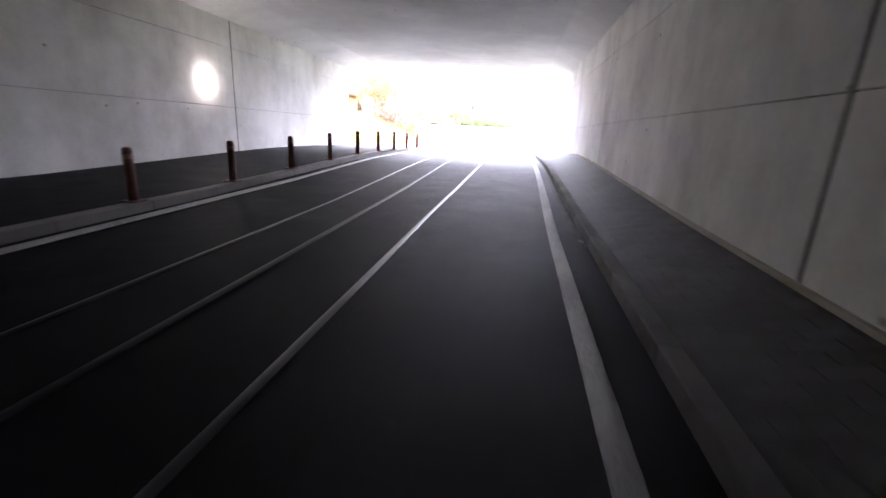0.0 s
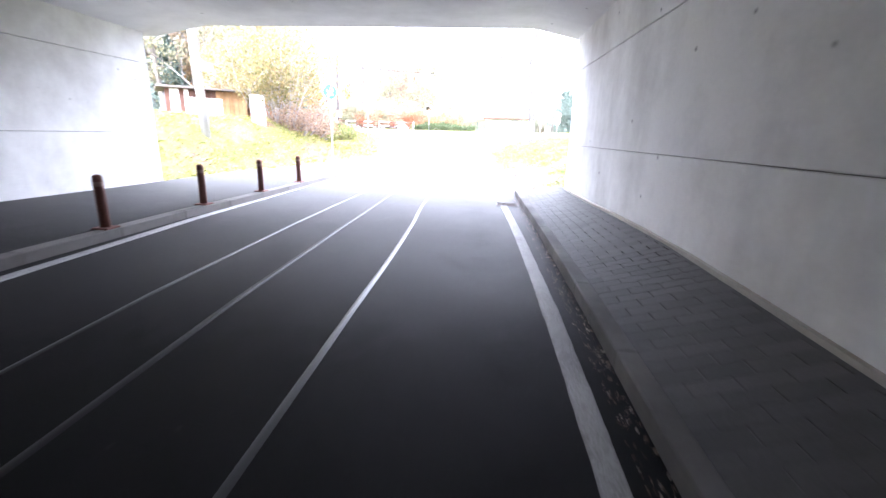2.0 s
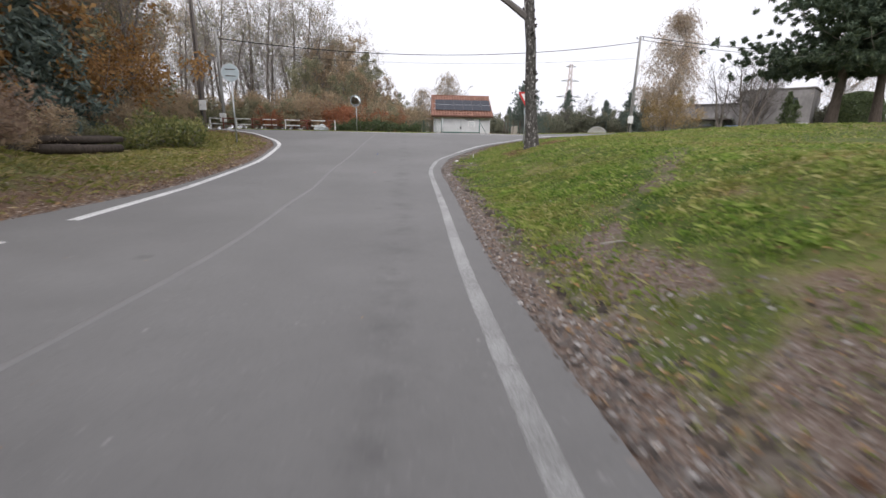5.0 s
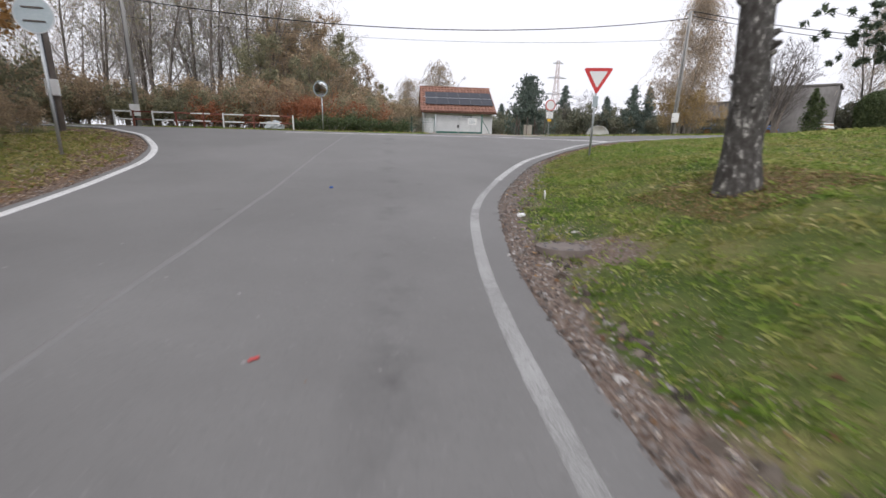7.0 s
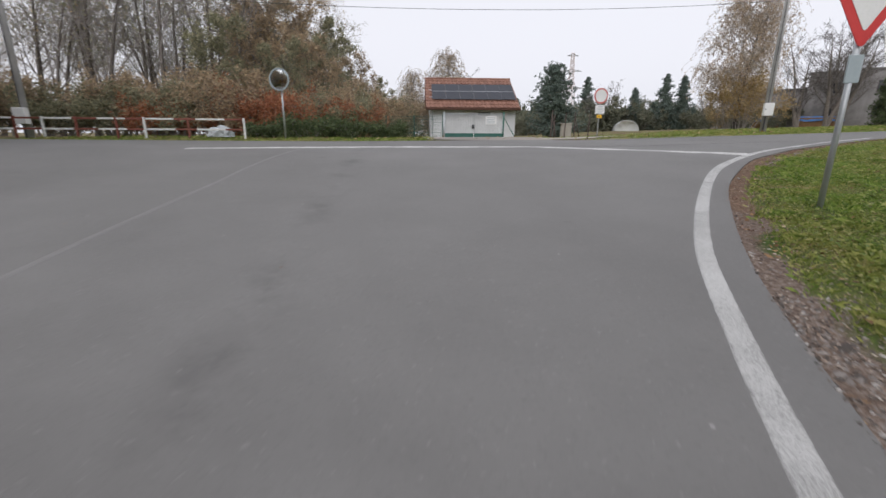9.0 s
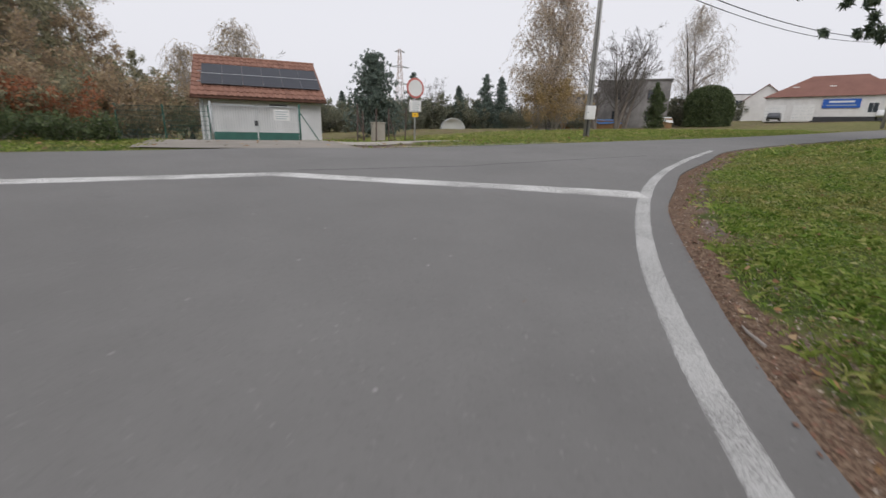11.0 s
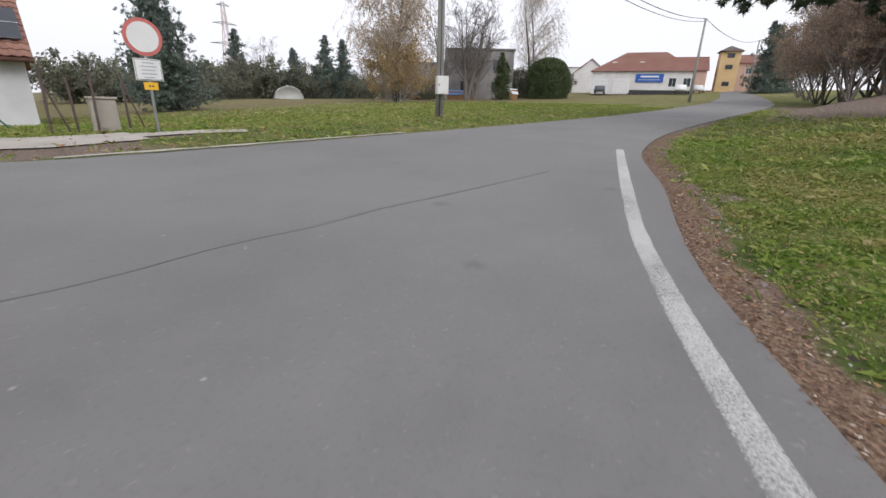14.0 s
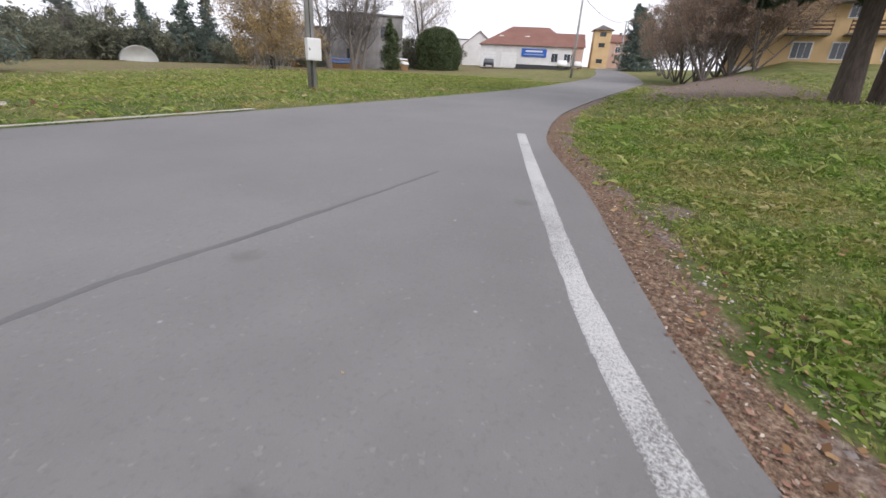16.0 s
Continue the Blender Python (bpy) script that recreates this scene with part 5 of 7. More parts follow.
# the pollarded birch beside the ramp
def pollard_birch():
    rng = random.Random(5)
    ob = thing("birch_tree", at(3.72, 21.5), "lopped bare birch with black and white bark on the verge", "tree")
    trunk, crown, tips = Heap(), Heap(), []
    pts = [Vector((0.02 * math.sin(1.7 * i) - 0.05 * i, 0.03 * math.sin(2 * i), -0.2 + 0.62 * i)) for i in range(9)]
    radii = [0.28, 0.195, 0.17, 0.16, 0.155, 0.148, 0.145, 0.145, 0.135]
    trunk.limb(pts, radii, 14)
    for k in range(46):
        z = rng.uniform(0.8, 4.5)
        a = rng.uniform(0, 6.283)
        i = min(int((z + 0.2) / 0.62), 7)
        c = pts[i].lerp(pts[i + 1], (z + 0.2) / 0.62 - i)
        o = Vector((math.cos(a), math.sin(a), 0.5)).normalized()
        trunk.limb([c + o * 0.12, c + o * rng.uniform(0.2, 0.27)], [rng.uniform(0.03, 0.06), 0.022], 6)
    top = pts[-1]
    for a, ln, up, base in ((3.05, 2.7, 0.55, -1.1), (3.3, 3.0, 0.9, -0.3), (2.8, 2.6, 1.5, -0.1), (1.9, 2.6, 3.0, 0), (1.2, 2.7, 3.5, 0), (0.5, 2.6, 1.9, -0.1), (0.05, 2.4, 1.05, -0.6), (6.1, 2.3, 1.2, -0.4), (4.6, 2.4, 2.4, 0), (5.4, 2.5, 3.0, 0)):
        branchy(crown, tips, top + Vector((0, 0, base)), Vector((math.cos(a), math.sin(a), up)).normalized(), ln * 1.2, 0.1, 2, rng, 0.45, (3, 4), 0.1, 0.12, 0.36, 6, 0.35, 0.014)
    trunk.put("trunk", BIRCHBARK, ob, "black and white peeling bark", True)
    crown.put("crown", BARETWIG, ob, "short grey lopped branches")
    return ob


pollard_birch()

# woodland behind the railing and along the side road
R = random.Random(11)
tall = [bare_tree("woodland_tree", "tall slender bare woodland tree with a few leaves", 20 + k, h, 0.13, L_BROWN if k % 2 else L_OLIVE, 1000, 0.07, depth=3)
        for k, h in enumerate((11.5, 12.5, 10.5))]
spots = [[], [], []]
for k in range(58):
    x = R.uniform(-52, -9)
    y = R.uniform(52, 80)
    if x > -14 - (80 - y) * 0.05 and y < 56:
        y += 6
    spots[k % 3].append((x, y, R.uniform(0, 360), R.uniform(0.85, 1.3)))
for k in range(46):
    x, y = R.uniform(-30, -12.8), R.uniform(15, 46)
    if x > -21 and y > 35:
        x -= 11
    spots[k % 3].append((x, y, R.uniform(0, 360), R.uniform(0.9, 1.3)))
for k in range(22):
    spots[k % 3].append((-26 + 17 * k / 21 + R.uniform(-0.5, 0.5), 53.5 + 6 * R.random() + 4 * (k > 17), R.uniform(0, 360), R.uniform(1.15, 1.38) * (0.82 if k > 17 else 1)))
for kind, sp in zip(tall, spots):
    set_out(kind, sp, "woodland trees")

oaks = [bare_tree("leafy_tree", "autumn tree still holding brown leaves", 40 + k, h, 0.16, m1, 7500, 0.095, depth=3, crown_start=0.16, spread=0.8)
        for k, (h, m1) in enumerate(((9.0, L_BROWN), (8.0, L_OLIVE)))]
set_out(oaks[0], [(-9.4, 55, 0, 0.95), (-6.2, 57.5, 70, 0.8), (-9, 58.5, 40, 1.15), (-5.2, 63.5, 140, 0.8), (-11, 63, 200, 1.3), (-10.5, 60, 0, 1.1), (-36, 55, 200, 1.05), (-14.2, 24, 80, 1.2), (-16, 19, 10, 1.35), (-24, 33, 60, 1.4), (-14.2, 28.5, 10, 1.05), (-19, 22, 50, 1.45), (-19, 29, 50, 1.35), (-17.5, 36.5, 150, 1.05), (-21, 36, 250, 1.3)], "leafy trees")
set_out(oaks[1], [(-7.6, 53.5, 30, 0.75), (-6.8, 60.5, 70, 1.0), (-7.5, 65, 10, 1.25), (-3.2, 66.5, 0, 0.7), (-11.5, 52.5, 100, 0.9), (-13, 66, 30, 1.15), (-42, 58, 20, 1.1), (-17.5, 33, 140, 1.15), (-14, 17, 200, 1.0), (-24, 27, 300, 1.5), (-16.5, 26, 30, 1.3), (-20, 18, 90, 1.5)], "leafy trees")

low = [shrub("undergrowth_shrub", "dark brown roadside shrub losing its leaves", 60, 3.6, 3.2, L_BROWN, 7000, 0.085),
       shrub("olive_shrub", "olive and brown roadside shrub", 61, 3.4, 2.6, L_OLIVE, 7000, 0.085)]
a, b = [], []
for k in range(34):
    x = -44 + 40 * k / 33 + R.uniform(-0.6, 0.6)
    (a if k % 3 else b).append((x, 47.5 + R.uniform(0, 3.5) + (2.0 if x > -9 else 0), R.uniform(0, 360), R.uniform(0.75, 1.15)))
for k in range(16):
    t = k / 15
    (a if k % 2 else b).append((-11.6 - 1.4 * t + R.uniform(-1.4, 0.3), 15.5 + 16 * t, R.uniform(0, 360), R.uniform(0.42, 0.7)))
for k in range(9):
    t = k / 8
    (a if k % 3 else b).append((-9.7 - 2.0 * t + R.uniform(-0.3, 0.3), 17.5 + 14 * t, R.uniform(0, 360), R.uniform(0.26, 0.4)))
for k in range(12):
    (b if k % 2 else a).append((R.uniform(-30, -15), R.uniform(18, 40), R.uniform(0, 360), R.uniform(0.8, 1.3)))
a += [(-7.2, 55.6, 0, 1.1), (-3.4, 58.2, 90, 1.2), (-0.4, 61.5, 30, 1.0), (-9.5, 54.5, 60, 1.2), (-1.8, 57.2, 200, 0.8)]
b += [(-5.2, 56.8, 40, 1.25), (-1.9, 59.8, 150, 1.2), (-3.8, 61.5, 10, 1.4), (-6.2, 59.5, 80, 1.4)]
set_out(low[0], a, "roadside shrubs")
set_out(low[1], b, "roadside shrubs")
rust = shrub("rust_shrub", "rust-red shrub with dense autumn twigs", 62, 3.8, 2.7, L_RUST, 8000, 0.075, arch=0.02)
set_out(shrub("evergreen_bush", "low dark evergreen bush beside the side road", 93, 2.4, 1.1, L_GREEN, 3800, 0.07, 16), [(-4.6, 44.6, 0, 1.0), (-2.9, 45.0, 70, 0.85), (-1.0, 45.6, 150, 0.8), (-6.4, 44.8, 200, 0.7)], "evergreen bushes")
set_out(rust, [(-10.5, 48.6, 0, 0.9), (-8.0, 49.2, 60, 1.05), (-5.6, 50.0, 120, 1.0), (-3.6, 51.2, 200, 0.85), (-9.9, 14.8, 90, 0.6), (-12.5, 47.4, 30, 0.75)], "rust shrubs")
spr = conifer("young_spruce", "dark green young spruce among the shrubs", 70, 5.0, 0.09, 1.5, L_SPRUCE, 9000, 0.05, tuft=0.12)
set_out(spr, [(-11.6, 22.6, 0, 1.12), (-13.2, 26.4, 120, 1.2), (-15.2, 16.8, 60, 1.0), (-17.2, 15.6, 10, 0.9)], "young spruces")

L_LAUREL = leafy("laurel_leaves", [(0.0, (0.1, 0.13, 0.045)), (0.5, (0.2, 0.22, 0.08)), (1.0, (0.36, 0.33, 0.13))])
L_ORANGE = leafy("orange_leaves", [(0.0, (0.2, 0.105, 0.04)), (0.5, (0.36, 0.2, 0.075)), (1.0, (0.48, 0.3, 0.12))])
set_out(shrub("laurel_bush", "low yellow-green leafy bush at the wood's edge", 91, 2.3, 1.3, L_LAUREL, 3600, 0.07, 18), [(-8.95, 24.6, 0, 1.0), (-9.9, 26.6, 60, 0.85), (-9.3, 23.1, 140, 0.7)], "laurel bushes")
set_out(shrub("orange_shrub", "tall orange-brown autumn shrub at the wood's edge", 92, 4.2, 4.6, L_ORANGE, 7500, 0.09), [(-13.3, 20.6, 0, 1.0), (-12.4, 24.6, 80, 0.85), (-14.2, 28.6, 200, 1.1), (-15.0, 24.0, 30, 1.3)], "orange shrubs")
LOGBARK = bark_material("log_bark", (0.035, 0.028, 0.024), (0.11, 0.09, 0.075))
rng = random.Random(17)
for k in range(7):
    lg = thing("log", at(-9.5 - 0.28 * (k % 4) - 0.14 * (k // 4), 20.7 + 0.1 * k, 62 + rng.uniform(-12, 12), 1.0, 0.16 + 0.24 * (k // 4)), "dark rotting log piled at the wood's edge", "log", "log pile")
    bm = bmesh.new()
    r = rng.uniform(0.1, 0.16)
    tube(bm, [(-1.0, 0, 0), (-0.3, 0.03, 0.02), (0.4, -0.02, 0.0), (1.0 + rng.uniform(-0.3, 0.3), 0.02, 0.03)], [r, r * 0.95, r * 0.9, r * 0.8], 10)
    part("trunk", bm, LOGBARK, lg, smooth=True)

# the willow on the bank and its neighbours
set_out(shrub("willow_bush", "large yellow-green bush turning brown on the bank", 63, 3.5, 3.7, L_YELLOW, 13000, 0.055, 22), [(-7.35, 12.0, 0, 1.0), (-8.6, 13.8, 70, 0.95)], "bank bushes")
set_out(shrub("bramble_bush", "low russet bramble at the foot of the bank", 64, 1.9, 1.1, L_RUSSET, 4500, 0.05, 14), [(-6.6, 12.4, 0, 1.0), (-7.0, 14.4, 60, 1.1), (-8.0, 16.2, 120, 1.1)], "brambles")

# beyond the junction
set_out(shrub("golden_bush", "yellow-brown bush round the foot of the birch", 66, 5.4, 4.8, L_TAN, 13000, 0.075, 24), [(35.2, 71.6, 0, 1.26)], "")
set_out(conifer("pine_tree", "dense dark green pine standing in the field", 71, 7.2, 0.16, 3.1, L_SPRUCE, 42000, 0.06, blunt=0.75, tuft=0.11, layers=30, droop=0.05), [(14.4, 70.5, 0, 1.0)], "")
set_out(weeping_birch("weeping_birch", "weeping birch with thin yellow-brown leaves", 72, 12.6, 7.6, L_BIRCH, 2700, 10), [(35.8, 72.8, 0, 1.3)], "birches")
set_out(weeping_birch("golden_birch", "thin pale golden birch behind the utility house", 80, 8.2, 4.2, L_TAN, 800, 7, low=0.25), [(2.95, 68.0, 0, 1.0), (-0.1, 65.5, 100, 0.74)], "golden birches")
set_out(weeping_birch("pale_birch", "pale weeping birch almost bare of leaves", 73, 15.0, 8.6, L_BIRCH, 1500, 4, low=0.22, trunks=2), [(68.3, 79.4, 0, 1.18)], "birches")
sprt = conifer("spruce_tree", "dark spruce in the far gardens", 74, 9.5, 0.14, 2.9, L_SPRUCE, 8000, 0.05, tuft=0.22)
set_out(sprt, [(43.2, 102, 0, 1.0), (45.8, 100.6, 50, 0.95), (39.5, 104.5, 100, 0.8), (25, 112, 30, 0.85), (106, 55.6, 10, 1.2), (108.5, 56.7, 70, 1.3), (111, 55, 70, 1.15), (60, 108, 10, 0.9), (33, 112, 30, 1.1), (20, 114, 80, 0.75)], "far spruces")
gard = bare_tree("garden_tree", "bare grey garden tree", 75, 9.0, 0.2, None, 0, twig=BARETWIG, spread=0.85, depth=3, crown_start=0.2, forks=2, fine=0.015)
set_out(gard, [(50, 76.5, 0, 1.4), (52.6, 77.5, 130, 1.35), (47.6, 78, 210, 1.2), (54.8, 80.5, 80, 1.45), (58.5, 84, 160, 1.1), (35, 107, 40, 1.0), (23, 104, 10, 0.6), (30, 105, 60, 0.75), (86, 92, 20, 0.9), (47, 95, 200, 0.7), (62, 88, 300, 1.0), (5.0, 78, 0, 0.85), (1, 86, 90, 0.95)], "garden trees")
hedge = shrub("garden_shrub", "dull green garden shrub in the far hedgerow", 76, 4.4, 3.4, L_HEDGE, 5000, 0.14)
set_out(hedge, [(20.5, 100, 0, 1.1), (24.5, 101, 40, 1.25), (29, 103, 80, 1.1), (33, 105, 10, 1.0), (41, 102, 60, 1.0), (47, 98, 30, 0.9), (50.5, 93, 70, 0.8), (17.5, 98, 20, 1.0), (44.5, 84, 50, 0.7), (47.5, 82, 0, 0.6), (53, 104, 0, 1.1), (12, 110, 0, 1.1), (4, 112, 50, 1.0), (-4, 108, 90, 1.1), (55, 90, 10, 0.9), (14, 104, 30, 1.2), (27, 98, 10, 0.8), (22, 94, 70, 0.7), (44, 90, 0, 0.75), (84, 86, 20, 0.8), (110, 100, 0, 1.2), (34.5, 108, 10, 1.3), (70.5, 84.5, 10, 1.5), (74, 87, 80, 1.4)] + [(12 + 2.9 * k, 107 + 3 * math.sin(2.3 * k), 47 * k, 1.35 + 0.35 * math.sin(1.7 * k + 1)) for k in range(15)], "hedgerow shrubs")
def clipped_bush(x, y, w, h):
    """A dense clipped dome of leaves over a dark core."""
    rng = random.Random(77)
    ob = thing("round_bush", at(x, y), "clipped round dark green bush in the meadow", "bush")
    stem, fol = Heap(), Heap()
    for k in range(9):
        a = 2 * math.pi * k / 9
        stem.limb([Vector((0.3 * math.cos(a), 0.3 * math.sin(a), -0.2)), Vector((w * 0.3 * math.cos(a), w * 0.3 * math.sin(a), h * 0.75))], [0.09, 0.03], 5)
    for k in range(26000):
        a, u = rng.uniform(0, 6.283), rng.uniform(-0.25, 1)
        c = math.sqrt(max(0, 1 - max(u, 0) ** 4.2)) * (1 + 0.06 * math.sin(5 * a + 3 * u) + 0.05 * math.sin(9 * a - 4 * u))
        q = rng.uniform(0.8, 1.03)
        fol.leaf(Vector((w / 2 * c * math.cos(a) * q, w / 2 * c * math.sin(a) * q, max(0.05, h * (0.2 + 0.8 * u) * (q * 0.5 + 0.5)))), 0.16 * rng.uniform(0.6, 1.3), rng)
    stem.put("wood", TWIG, ob)
    fol.put("foliage", L_GREEN, ob, "dense dark green leaves")


set_out(conifer("thuja_tree", "narrow dark evergreen against the grey house wall", 82, 6.4, 0.12, 1.5, L_GREEN, 5000, 0.03, tuft=0.16, blunt=0.5), [(57.6, 77.0, 0, 1.0), (58.9, 77.4, 70, 0.8)], "thujas")
clipped_bush(68.5, 76.7, 6.3, 6.0)
thick = bare_tree("thicket_tree", "brown many-stemmed thicket beside the far road", 78, 8.5, 0.08, L_RUSSET, 14000, 0.065, bark=BARK, twig=BARETWIG, forks=6, depth=3, spread=0.95, crown_start=0.22, kids=(5, 6))
set_out(thick, [(51, 38.6, 0, 0.95), (55, 37.2, 60, 1.05), (52.5, 35.4, 120, 0.95), (60, 40.0, 200, 1.0), (56, 39.0, 20, 1.05), (66, 42.5, 20, 1.0), (74, 44.5, 70, 1.0), (84, 47, 20, 1.0), (53.5, 37.0, 220, 1.25), (58, 38.2, 300, 1.2), (63, 41.5, 130, 1.15), (57.5, 36.0, 170, 1.2)], "thicket trees")
pine = conifer("old_pine", "old pine with a heavy trunk and high dark boughs", 79, 13.5, 0.27, 6.4, L_PINE, 130000, 0.25, blunt=0.8, bark=PINEBARK, tuft=0.16, layers=17, droop=-0.2, flat=0.03, lean=(0.045, 0), thin=0.2)
set_out(pine, [(24.0, 33.2, 0, 1.0), (25.7, 32.2, 110, 0.9)], "old pines")
# ---- buildings ----
PLASTER = concrete_material("pale_plaster", (0.56, 0.565, 0.58), (0.7, 0.705, 0.72), True)
ROOFTILE = mottled("clay_tile", (0.19, 0.095, 0.07), (0.31, 0.165, 0.12), 2, 18, 0.8, 0, 0.3, 0.3, 0.3)
FARTILE = mottled("red_roof", (0.17, 0.08, 0.062), (0.25, 0.125, 0.098), 0.5, 6, 0.85)
PANEL = mottled("solar_cell", (0.02, 0.022, 0.032), (0.038, 0.042, 0.055), 2, 20, 0.3, 0, 0.02, 0.18)
PANELEDGE = mottled("panel_edge", (0.08, 0.085, 0.1), (0.14, 0.145, 0.16), 2, 30, 0.5)
ALU = mottled("aluminium", (0.55, 0.56, 0.57), (0.68, 0.69, 0.7), 2, 30, 0.4, 0.8, 0.05)
FENCEGREEN = mottled("green_paint", (0.02, 0.085, 0.07), (0.04, 0.14, 0.115), 3, 30, 0.55)
DARKWOOD = mottled("dark_plank", (0.05, 0.025, 0.018), (0.13, 0.065, 0.045), 3, 30, 0.85, 0, 0.3, 0.3, 0.3)
PLANK = mottled("weathered_plank", (0.2, 0.11, 0.05), (0.34, 0.21, 0.11), 3, 30, 0.85, 0, 0.3, 0.3, 0.3)
GREYWALL = concrete_material("grey_render", (0.19, 0.18, 0.175), (0.33, 0.318, 0.308), True)
OCHRE = concrete_material("ochre_render", (0.56, 0.39, 0.2), (0.68, 0.49, 0.27), True)
PINKWALL = concrete_material("pink_render", (0.5, 0.33, 0.26), (0.6, 0.42, 0.34), True)
WHITEWALL = concrete_material("white_render", (0.62, 0.61, 0.6), (0.76, 0.75, 0.74), True)
glass_m, gnt, gb = shell("window_glass", 0.08, 0, 0.6)
gb.inputs["Base Color"].default_value = (0.05, 0.06, 0.07, 1)
GLASS = glass_m
BLUEPLASTIC = mottled("blue_tarpaulin", (0.05, 0.14, 0.36), (0.1, 0.24, 0.5), 3, 12, 0.5)
WHITEFOIL = mottled("white_foil", (0.55, 0.57, 0.57), (0.75, 0.76, 0.75), 2, 12, 0.4)


def roof_plane(x0, x1, y_eave, z_eave, y_ridge, z_ridge, thick=0.12):
    bm = bmesh.new()
    vs = [bm.verts.new(p) for p in ((x0, y_eave, z_eave), (x1, y_eave, z_eave), (x1, y_ridge, z_ridge), (x0, y_ridge, z_ridge),
                                    (x0, y_eave, z_eave - thick), (x1, y_eave, z_eave - thick), (x1, y_ridge, z_ridge - thick), (x0, y_ridge, z_ridge - thick))]
    for f in ((0, 1, 2, 3), (7, 6, 5, 4), (0, 4, 5, 1), (1, 5, 6, 2), (2, 6, 7, 3), (3, 7, 4, 0)):
        bm.faces.new([vs[i] for i in f])
    return bm


def pump_house():
    """The white hut with a clay roof and a field of solar panels."""
    x0, x1, yf, yb, g = 1.25, 7.3, 56.1, 63.9, 0.85
    ez, rz, ye, yr = 3.5, 5.88, 55.6, 60.0
    ob = thing("utility_house", Matrix(), "small white utility house with red clay roof and solar panels", "house")
    bm = bmesh.new()
    box(bm, x0, yf, g - 0.4, x1, yb, ez + 0.05)
    for x in (x0, x1):
        s = 0.12 if x == x0 else -0.12
        v = [bm.verts.new(p) for p in ((x, yf, ez), (x, yb, ez), (x, yr, rz - 0.2), (x + s, yf, ez), (x + s, yb, ez), (x + s, yr, rz - 0.2))]
        bm.faces.new(v[:3])
        bm.faces.new(v[5:2:-1])
        bm.faces.new((v[0], v[2], v[5], v[3]))
        bm.faces.new((v[1], v[4], v[5], v[2]))
    part("wall", bm, PLASTER, ob, "white plaster wall")
    part("plinth", boxed(x0 - 0.03, yf - 0.03, g - 0.4, x1 + 0.03, yf + 0.02, g + 0.35, 0.01), GREYWALL, ob, "grey plinth")
    bm = bmesh.new()
    box(bm, 4.6, yf - 0.02, ez - 0.42, 5.5, yf + 0.05, ez - 0.26)
    part("vent", bm, INK, ob, "dark slot under the eaves")
    rx0, rx1 = 0.92, 7.55
    deck = part("roof", roof_plane(rx0, rx1, ye, ez, yr, rz), DARKWOOD, ob, "clay tile roof")
    part("roof_back", roof_plane(rx0, rx1, 64.4, ez, yr, rz), FARTILE, ob)
    slope = math.hypot(yr - ye, rz - ez)
    ang = math.degrees(math.atan2(rz - ez, yr - ye))
    rows, cols = 10, 22
    tw, th = (rx1 - rx0) / cols, slope / rows
    bm = bmesh.new()
    prof = [(0.0, 0.02), (0.12, 0.045), (0.3, 0.055), (0.5, 0.035), (0.75, 0.012), (1.0, 0.02)]
    top0 = [bm.verts.new((p * tw, 0, h + 0.035)) for p, h in prof]
    top1 = [bm.verts.new((p * tw, th * 1.06, h)) for p, h in prof]
    bot0 = [bm.verts.new((p * tw, 0, h + 0.01)) for p, h in prof]
    for k in range(5):
        bm.faces.new((top0[k], top0[k + 1], top1[k + 1], top1[k]))
        bm.faces.new((bot0[k], bot0[k + 1], top0[k + 1], top0[k]))
    tile = bpy.data.meshes.new("tile")
    bm.to_mesh(tile)
    bm.free()
    tile.materials.append(ROOFTILE)
    base = pose(rx0, ye, ez + 0.005, ang)
    for r in range(rows):
        for c in range(cols):
            t = new("tile", tile)
            t.parent = deck
            t.matrix_basis = base @ pose(c * tw, r * th, 0)
    for k in range(18):
        bm = bmesh.new()
        tube(bm, [(0, 0, 0.02), (0.4, 0, 0.035)], 0.1, 8)
        part("ridge_tile", bm, ROOFTILE, deck, loc=pose(rx0 + (rx1 - rx0) * k / 18, yr, rz))
    array = thing("solar_array", base @ pose(0, 0, 0.13), "dark solar panels in two rows on the clay roof", "solar panels")
    pw, ph = 0.985, 1.42
    for r in range(2):
        for c in range(6):
            px = 0.48 + c * (pw + 0.02)
            py = 1.1 + r * (ph * 0.0 + 1.28)
            f = part("panel", boxed(0, 0, 0, pw, 1.25, 0.035, 0.003), PANEL, array, loc=pose(px, py, 0))
            bm = bmesh.new()
            for q in ((0, -0.002, pw, 0.02), (0, 1.235, pw, 1.252), (-0.002, 0.02, 0.01, 1.235), (pw - 0.01, 0.02, pw + 0.002, 1.235)):
                box(bm, q[0], q[1], 0.002, q[2], q[3], 0.041)
            part("frame", bm, PANELEDGE, f)
    part("clip_rail", boxed(0.46, 2.345, 0.03, 6.5, 2.385, 0.05), ALU, array, "pale strip between the two rows")
    for r in (1.5, 2.75):
        part("rail", boxed(0.3, r, -0.07, 6.4, r + 0.04, -0.02), ALU, array)
    bm = bmesh.new()
    tube(bm, [(x0 + 0.15, ye - 0.03, ez - 0.1), (x0 + 0.15, yf - 0.06, ez - 0.35), (x0 + 0.15, yf - 0.06, g)], 0.04, 8)
    part("downpipe", bm, GALV, ob, "grey downpipe")
    bm = bmesh.new()
    tube(bm, [(rx0, ye - 0.05, ez - 0.08), (rx1, ye - 0.05, ez - 0.08)], 0.06, 8)
    part("gutter", bm, DARKWOOD, ob, "brown gutter")
    return ob


pump_house()


